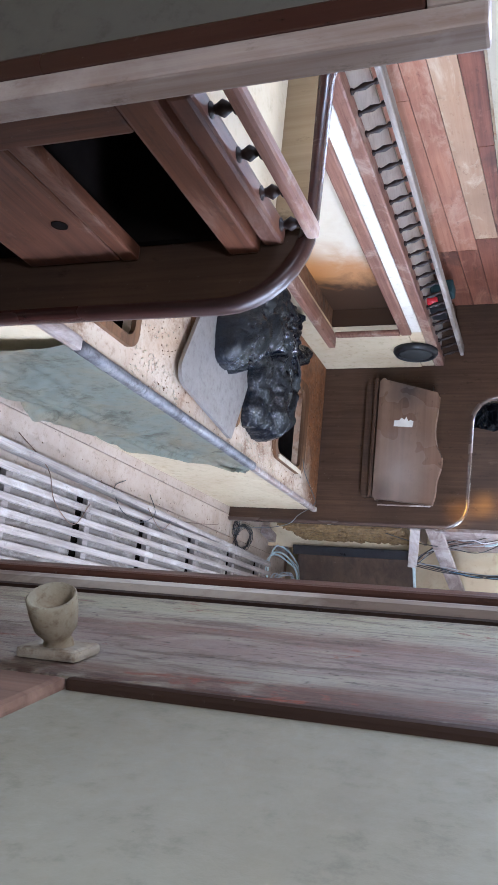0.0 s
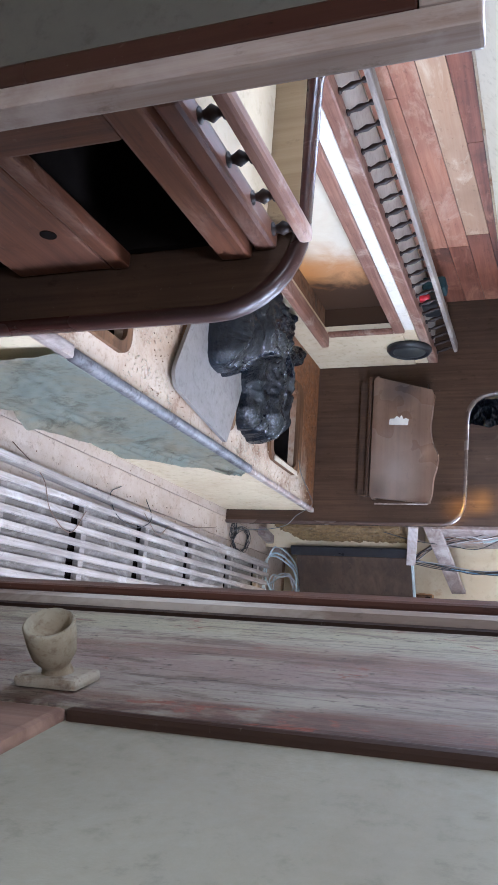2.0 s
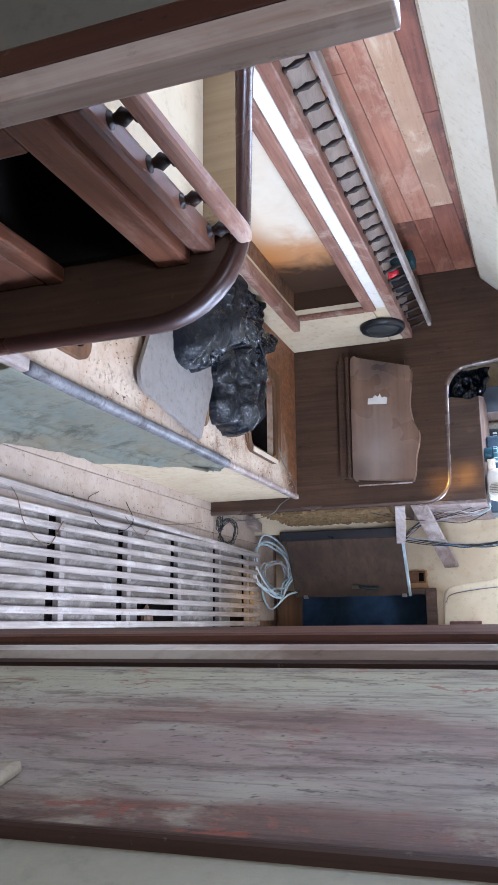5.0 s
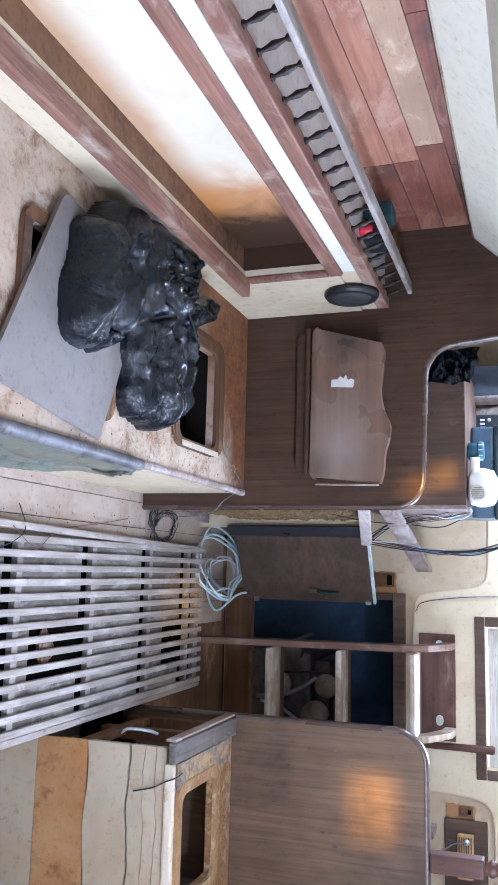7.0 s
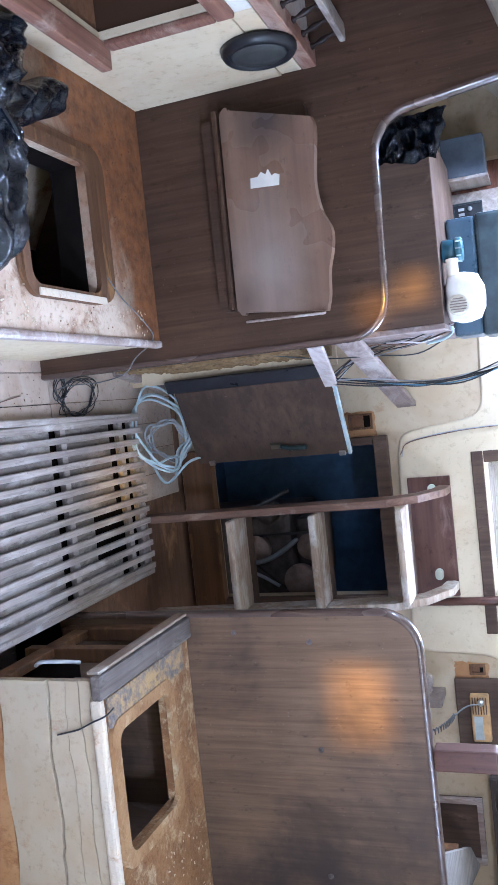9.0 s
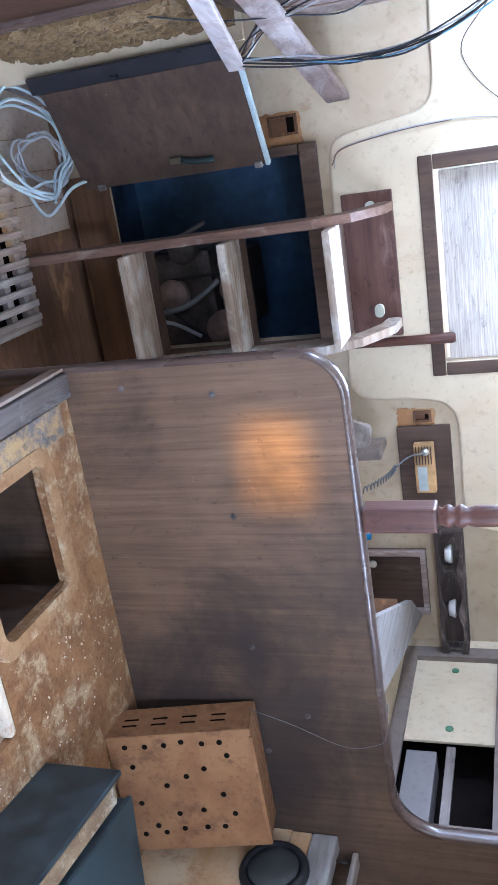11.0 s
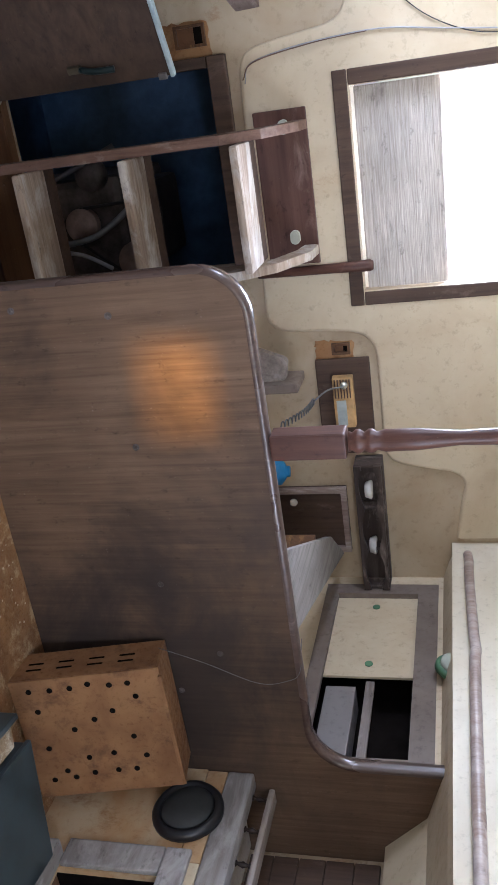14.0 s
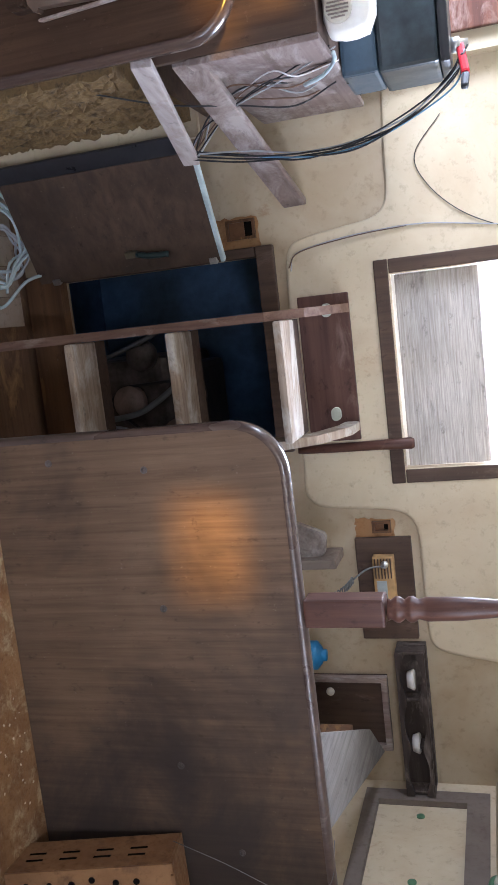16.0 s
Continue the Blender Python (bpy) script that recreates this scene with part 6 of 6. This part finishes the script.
cable("grey wire running over the after wall", [(-0.36, 4.485, 1.42), (-0.26, 4.4845, 1.34), (-0.17, 4.4845, 1.37), (-0.08, 4.4845, 1.46), (-0.02, 4.4845, 1.58), (0.0, 4.4845, 1.70)], 0.0014, WIRE_BLACK)
cable("thin wires along the wall moulding", [(0.03, 4.483, 0.935), (-0.02, 4.483, 0.955), (-0.045, 4.483, 1.06), (-0.058, 4.483, 1.2), (-0.06, 4.4845, 1.35), (-0.035, 4.4845, 1.52), (-0.01, 4.4845, 1.7)], 0.002, WIRE_GREY)
cable("thin wires along the wall moulding", [(0.02, 4.48, 0.93), (-0.025, 4.48, 0.97), (-0.052, 4.483, 1.15), (-0.06, 4.4845, 1.3)], 0.002, WIRE_BROWN)


def coil(name, label, centre, r, turns, tilt, mat, thick, seed, wide=1.0, rise=0.005):
    g = random.Random(seed)
    pts = []
    for i in range(turns * 10 + 1):
        a = 2 * math.pi * i / 10
        rr = r * (1 + g.uniform(-0.30, 0.20))
        v = Vector((wide * rr * math.cos(a), rr * 0.8 * math.sin(a), rise * i / 10 + g.uniform(0, 0.008)))
        v.rotate(Euler([radians(x) for x in tilt]))
        v += Vector(centre)
        v.z = max(v.z, thick + 0.002)
        pts.append(v)
    return single(name, tube(pts, thick, 7, 4), mat, label, "cable", smooth=True)


coil("hose_coil", "loose coil of pale blue hose on the sole by the engine", (-0.165, 4.14, 0.085), 0.150, 4, (30, -16, 0), HOSE, 0.0045, 2)
coil("hose_coil", "loose coil of pale grey hose on the sole by the engine", (-0.13, 4.20, 0.085), 0.085, 4, (38, -30, 40), WIRE_GREY, 0.004, 21)
cable("end of pale blue hose trailing to the engine door", [(-0.13, 4.16, 0.03), (-0.03, 4.20, 0.02), (0.04, 4.22, 0.06), (-0.03, 4.25, 0.14), (-0.05, 4.28, 0.20)], 0.0055, HOSE, 0.0, "hose")
coil("wire_tangle", "tangle of thin dark wire lying on the sole", (-0.315, 3.715, 0.006), 0.15, 6, (0, 0, 12), WIRE_BLACK, 0.0016, 8, 0.40, 0.001)
coil("wire_tangle", "small knot of thin dark wire lying on the sole", (-0.345, 3.60, 0.006), 0.05, 4, (0, 0, 40), WIRE_BLACK, 0.0018, 12, 0.7, 0.003)
cable("thin dark wire lying on the grating", [(-0.33, 3.40, 0.004), (-0.30, 3.2, 0.004), (-0.27, 2.95, 0.01), (-0.24, 2.8, 0.056), (-0.20, 2.72, 0.056), (-0.26, 2.6, 0.056)], 0.0016, WIRE_BROWN)
cable("thin dark wire lying on the grating", [(-0.34, 2.5, 0.004), (-0.30, 2.42, 0.01), (-0.22, 2.40, 0.056), (-0.20, 2.55, 0.056), (-0.25, 2.66, 0.056), (-0.33, 2.7, 0.004)], 0.0016, WIRE_BLACK)
cable("thin dark wire lying on the grating", [(-0.34, 1.85, 0.004), (-0.26, 1.95, 0.05), (-0.17, 2.0, 0.057), (-0.12, 2.12, 0.057), (-0.2, 2.2, 0.057)], 0.0016, WIRE_BROWN)
cable("grey wire hanging over the settee corner", [(-0.60, 3.22, SZ + 0.016), (-0.555, 3.304, SZ + 0.006), (-0.50, 3.405, SZ + 0.012), (-0.448, 3.446, SZ + 0.018), (-0.403, 3.475, 0.36), (-0.365, 3.50, 0.31), (-0.35, 3.55, 0.20), (-0.352, 3.59, 0.06), (-0.345, 3.60, 0.008)], 0.0019, DARK_LEAD)
cable("grey wire looping down the laminate bulkhead", [(1.30, 3.47, 0.76), (1.38, 3.515, 0.86), (1.44, 3.518, 0.99), (1.43, 3.518, 1.07), (1.40, 3.52, 1.105), (1.36, 3.60, 1.10)], 0.0009, DARK_LEAD)


# ---- chart side ----
def turned_post():
    prof = [(0.030, 0.0), (0.030, 0.205), (0.026, 0.212), (0.022, 0.218), (0.030, 0.228), (0.030, 0.236), (0.022, 0.246), (0.030, 0.256), (0.030, 0.264), (0.023, 0.274), (0.028, 0.292), (0.027, 0.36), (0.018, 0.45), (0.020, 0.52), (0.028, 0.60), (0.028, 0.68), (0.022, 0.69), (0.03, 0.70), (0.03, 0.81)]
    th = thing("pillar", "turned wooden pillar standing on the bulkhead edge", "post")
    part("shaft", lathe(prof[2:], pose(0.785, 3.545, 1.068) @ Matrix.Diagonal((0.9, 0.9, 1, 1)), 24), POST_WOOD, th, "", True)
    part("square_base", box(0.755, 0.815, 3.515, 3.575, 1.106, 1.276, 0.006), POST_WOOD, th)


turned_post()
single("grab_post", lathe([(0.013, 0), (0.015, 0.1), (0.016, 0.25), (0.019, 0.36), (0.014, 0.37)], pose(0.598, 4.4845, 0.90), 14), POST_WOOD, "slim wooden grab post by the hatch", "post", smooth=True)


def heater_panel():
    th = thing("radio_panel", "dark wooden panel with a small corroded radio and coiled lead", "radio")
    part("board", box(0.898, 1.240, AFT - 0.02, AFT - 0.001, 1.052, 1.232, 0.004), PLY_DARK, th)
    ra = part("radio", box(0.950, 1.13, AFT - 0.055, AFT - 0.021, 1.108, 1.176, 0.006), plain("yellowed_radio", (0.42, 0.26, 0.11), 0.5, vary=0.4), th, "yellowed corroded radio front")
    part("dial", box(1.03, 1.12, AFT - 0.058, AFT - 0.0555, 1.118, 1.150, 0.001), plain("pale_dial", (0.34, 0.38, 0.38), 0.3), ra)
    for i in range(6):
        part("bar", box(0.957, 1.022, AFT - 0.058, AFT - 0.0555, 1.115 + 0.0098 * i, 1.119 + 0.0098 * i, 0), PLY_DARK, ra)
    part("socket", lathe([(0.012, 0), (0.012, 0.012), (0.006, 0.018)], Matrix.Translation((0.975, AFT - 0.056, 1.148)) @ pose(0, 0, 0, 90, 0, 0), 14), STEEL, ra)
    pts = [(0.975, AFT - 0.075, 1.148), (0.975, AFT - 0.10, 1.10), (1.0, AFT - 0.13, 1.055)]
    part("lead", tube(pts, 0.003, 8), DARK_LEAD, th, "", True)
    coilpts = []
    for i in range(120):
        s = i / 119
        c = Vector((1.0 + 0.06 * s, AFT - 0.13 - 0.05 * s, 1.055 - 0.11 * s + 0.02 * math.sin(s * 3)))
        a = 2 * math.pi * 13 * s
        coilpts.append(c + Vector((0.011 * math.cos(a), 0.011 * math.sin(a), 0)))
    part("coiled_lead", tube(coilpts, 0.0026, 6, 1), DARK_LEAD, th, "coiled grey lead", True)


heater_panel()


def rusted_vent(x0, x1, z0, z1, seed):
    """A small rusted recess with a ragged smear of rust below it."""
    g = random.Random(seed)
    th = thing("rusted_vent", "small rusted opening in the after wall with a rust smear", "vent")
    pts = []
    a, b = (x0 - 0.008, z0 - 0.055), (x1 + 0.028, z1 + 0.010)
    for (ux, uz), (vx, vz) in (((a[0], a[1]), (b[0], a[1])), ((b[0], a[1]), (b[0], b[1])), ((b[0], b[1]), (a[0], b[1])), ((a[0], b[1]), (a[0], a[1]))):
        for k in range(9):
            s = k / 9
            pts.append((ux + (vx - ux) * s + g.uniform(-0.005, 0.005), uz + (vz - uz) * s + g.uniform(-0.005, 0.005)))
    part("rust_patch", slab(pts, "y", AFT - 0.0025, AFT - 0.0005), RUST_BAND, th, "orange rust smear")
    part("frame", holed((x0, x1, z0, z1), [(x0 + 0.008, x1 - 0.008, z0 + 0.008, z1 - 0.008)], "y", AFT - 0.016, AFT - 0.003), PLY_TAN, th)
    part("hollow", box(x0 + 0.0085, x1 - 0.0085, AFT - 0.005, AFT - 0.003, z0 + 0.0085, z0 + 0.62 * (z1 - z0), 0), RECESS_DARK, th, "rust-brown bottom of the recess")
    # Flat near-black plate paints the shade in the upper recess.
    part("hollow", box(x0 + 0.0085, x1 - 0.0085, AFT - 0.005, AFT - 0.003, z0 + 0.625 * (z1 - z0), z1 - 0.0085, 0), DARK, th)


rusted_vent(0.846, 0.884, 1.112, 1.172, 3)
rusted_vent(-0.150, -0.088, 0.738, 0.832, 4)


def chart_shelf():
    th = thing("chart_table", "worn grey-topped folding chart table beside the hull", "table")
    part("top", slab([(1.08, 3.566), (1.33, 3.566), (1.630, 4.465), (1.43, 4.24)], "z", 1.068, 1.088), GREY_WOOD_Y, th, "grey worn table top")
    part("base", box(0.96, 1.745, 3.57, 4.49, 0.0, 0.85, 0.004), CREAM_RUST, th, "stained cream base")
    part("bracket", box(1.34, 1.36, 3.60, 4.10, 0.852, 1.066, 0.004), PLY_TAN, th)


chart_shelf()


def chart_locker():
    th = thing("wall_locker_door", "dark brown locker door with a pale frame", "cabinet")
    part("frame", holed((1.37, 1.63, 0.85, 1.115), [(1.39, 1.61, 0.87, 1.095)], "y", AFT - 0.03, AFT - 0.012), EDGE, th, "pale chipped frame")
    part("panel", box(1.37, 1.63, AFT - 0.0115, AFT - 0.002, 0.85, 1.115, 0.002), PLY_DARK, th)
    part("knob", lathe([(0.014, 0), (0.014, 0.006), (0.008, 0.01)], Matrix.Translation((1.43, AFT - 0.012, 0.92)) @ pose(0, 0, 0, 90, 0, 0), 16), WHITE_PLASTIC, th, "small white knob", True)


chart_locker()
single("blue_bottle", lathe([(0.032, 0), (0.034, 0.01), (0.034, 0.09), (0.02, 0.11), (0.014, 0.115), (0.014, 0.13), (0.0, 0.13)], pose(1.245, 4.36, 0.852) @ Matrix.Diagonal((1.35, 1.35, 0.75, 1)), 18), BLUE, "bright blue plastic bottle behind the bulkhead", "bottle", smooth=True)
single("wooden_bracket", slab(outline([(0.78, 0.88, 0.01), (0.90, 0.86, 0.01), (0.90, 0.99, 0.02), (0.83, 1.0, 0.02)]), "y", 4.30, 4.325), GREY_BOARD, "greyed wooden bracket by the ladder", "bracket")
single("panel_strip", box(0.90, 0.93, 4.26, 4.40, 0.75, 1.03, 0.006), GREY_FRAME, "grey framed strip beside the ladder", "frame")


def bottle_rack():
    th = thing("bottle_rack", "dark slatted bottle rack on the cream wall", "rack")
    for z, way in ((1.158, 1), (1.250, -1)):
        # scalloped rail, deep at the dividers and shallow between
        inner = []
        for k in range(49):
            x = 1.745 - 0.49 * k / 48
            inner.append((x, z + way * (0.012 + 0.014 * abs(math.cos(math.pi * (x - 1.255) / 0.1633)) ** 3)))
        part("rail", slab([(1.255, z), (1.745, z)] + inner, "y", 4.400, 4.412), RACK_WOOD, th)
    part("back", box(1.255, 1.745, 4.465, 4.498, 1.157, 1.251, 0.002), RACK_WOOD, th)
    for x in (1.255, 1.413, 1.576, 1.733):
        part("divider", box(x, x + 0.012, 4.413, 4.464, 1.157, 1.251, 0.004), RACK_WOOD, th)
    for x in (1.36, 1.58):
        part("cup", lathe([(0.026, 0), (0.034, 0.020), (0.030, 0.024), (0.0, 0.024)], pose(x, 4.438, 1.188), 18), PALE_CUP, th, "pale grey disc", True)


bottle_rack()


def hull_locker():
    """Locker let into the hull side, its face running fore and aft."""
    th = thing("hull_locker", "open hull locker with a cream sliding door", "cabinet")
    x = 1.75
    part("frame", holed((3.57, 4.445, 1.02, 1.418), [(3.60, 4.385, 1.066, 1.348)], "x", x, x + 0.02), GREY_FRAME, th, "grey-brown locker frame")
    dr = part("sliding_door", box(x + 0.021, x + 0.031, 3.96, 4.387, 1.06, 1.352, 0.002), CREAM, th, "cream sliding door")
    for y in (4.02, 4.33):
        part("finger_hole", lathe([(0.013, 0), (0.013, 0.003), (0.008, 0.004)], Matrix.Translation((x + 0.0205, y, 1.205)) @ pose(0, 0, 0, 0, -90, 0), 16), GREEN, dr, "green finger hole ring")
    # Inside of the hull locker: shade painted as near-black.
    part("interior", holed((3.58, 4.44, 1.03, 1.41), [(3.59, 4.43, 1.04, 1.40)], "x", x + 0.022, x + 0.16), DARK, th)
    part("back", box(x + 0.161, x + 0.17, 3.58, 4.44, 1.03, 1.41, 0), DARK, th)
    part("tray", box(x + 0.045, x + 0.14, 3.64, 3.94, 1.075, 1.17, 0.004), BOARD_GREY, th, "pale grey tray")
    part("slat", box(x + 0.034, x + 0.05, 3.62, 3.955, 1.20, 1.228, 0.004), GREY_BOARD, th)
    tagged(part("wall_chart_side", holed((3.562, 4.50, 0.3, 1.46), [(3.575, 4.443, 1.025, 1.415)], "x", x + 0.006, x + 0.018), CREAM), "cream lining of the hull side by the chart table", "wall", kind="structure")


hull_locker()


def dome_lamp():
    th = thing("dome_lamp", "small cloudy dome lamp with a green brass ring", "light")
    m = Matrix.Translation((1.730, 3.95, 1.462)) @ pose(0, 0, 0, 0, -70, 0)
    part("ring", lathe([(0.052, 0), (0.052, 0.016), (0.044, 0.022)], m, 24), GREEN, th, "", True)
    part("dome", lathe([(0.043, 0.016), (0.040, 0.034), (0.026, 0.05), (0.005, 0.056)], m, 24), LENS, th, "cloudy lens", True)


dome_lamp()
single("handrail", tube([(1.586, 2.7, 1.525), (1.586, 3.4, 1.528), (1.586, 3.80, 1.532), (1.594, 3.88, 1.536), (1.586, 3.96, 1.531), (1.586, 4.26, 1.524), (1.595, 4.34, 1.526), (1.597, 4.40, 1.522)], 0.016, 10), WORN_PALE, "worn wooden handrail along the coach roof", "handrail", smooth=True)


def wall_gauge():
    th = thing("gauge", "round dark blue instrument on the after wall", "gauge")
    m = Matrix.Translation((-0.262, AFT - 0.012, 1.655)) @ pose(0, 0, 0, 90, 0, 0)
    part("bezel", lathe([(0.052, 0), (0.052, 0.012), (0.044, 0.02), (0.038, 0.014), (0.0, 0.014)], m, 28), BLACK, th, "", True)
    part("face", lathe([(0.037, 0.0145), (0.030, 0.018), (0.004, 0.02)], m, 28), BLUE_BOX, th, "glossy dark blue glass", True)


wall_gauge()

# screws on the chart bulkhead
for x, z in ((0.458, 0.782), (0.773, 0.785), (1.150, 0.776), (1.483, 0.774), (1.359, 0.899), (0.430, 0.553)):
    single("screw", lathe([(0.0085, 0), (0.0085, 0.002), (0.005, 0.0025), (0.005, 0.004), (0.003, 0.0055)], Matrix.Translation((x, B2 - 0.0005, z)) @ pose(0, 0, 0, 90, 0, 0), 10), ENGINE, "small screw in the laminate bulkhead", "screw", "bulkhead screws")


# ---- loose paint flakes and dirt ----
def flakes(name, label, spots, count, mat, seed, z, lo=0.002, hi=0.007):
    """Curled chips strewn over stretches (x0, x1, y0, y1)."""
    g = random.Random(seed)
    bm = bmesh.new()
    for i in range(count):
        x0, x1, y0, y1 = spots[i % len(spots)]
        m = Matrix.Translation((g.uniform(x0, x1), g.uniform(y0, y1), z + 0.0016)) @ pose(0, 0, 0, g.uniform(-14, 14), g.uniform(-14, 14), g.uniform(0, 360))
        a, b, h = g.uniform(lo, hi), g.uniform(lo, hi) * 0.7, 0.0012
        low = [bm.verts.new(m @ Vector(v)) for v in ((-a, -b * 0.6, 0), (a * 0.8, -b, 0), (a, b * 0.7, 0), (-a * 0.6, b, 0))]
        top = [bm.verts.new(m @ Vector((v[0], v[1], v[2]))) for v in ((-a, -b * 0.6, h), (a * 0.8, -b, h * 2), (a, b * 0.7, h), (-a * 0.6, b, h * 2))]
        bm.faces.new(low[::-1])
        bm.faces.new(top)
        for k in range(4):
            bm.faces.new((low[k], low[(k + 1) % 4], top[(k + 1) % 4], top[k]))
    tagged(part(name, bm, mat), label, "debris", kind="stuff")


flakes("paint_flakes", "pale paint flakes strewn over the settee top", [(-0.53, -0.46, 2.45, 3.45), (-0.55, -0.46, 1.70, 2.0), (-0.95, -0.60, 1.75, 1.92), (-0.55, -0.46, 2.5, 2.9)], 420, CHIPPED, 31, SZ, 0.0012, 0.0042)
flakes("dirt_crumbs", "dark crumbs strewn over the settee top", [(-0.54, -0.46, 1.7, 3.45), (-1.05, -0.56, 3.29, 3.48), (-0.95, -0.56, 1.72, 1.95)], 130, RECESS_DARK, 37, SZ, 0.0008, 0.0028)
flakes("dirt_crumbs", "crumbs and paint flakes strewn over the sole", [(-0.42, -0.30, 1.2, 3.6), (-0.34, -0.29, 2.2, 3.5)], 60, SOLE_RED, 41, 0.0, 0.0008, 0.0025)
flakes("paint_flakes", "pale paint flakes strewn over the rusty seat", [(0.95, 1.25, 3.06, 3.5), (1.10, 1.20, 2.6, 3.05)], 150, CHIPPED, 43, 0.40, 0.0012, 0.004)
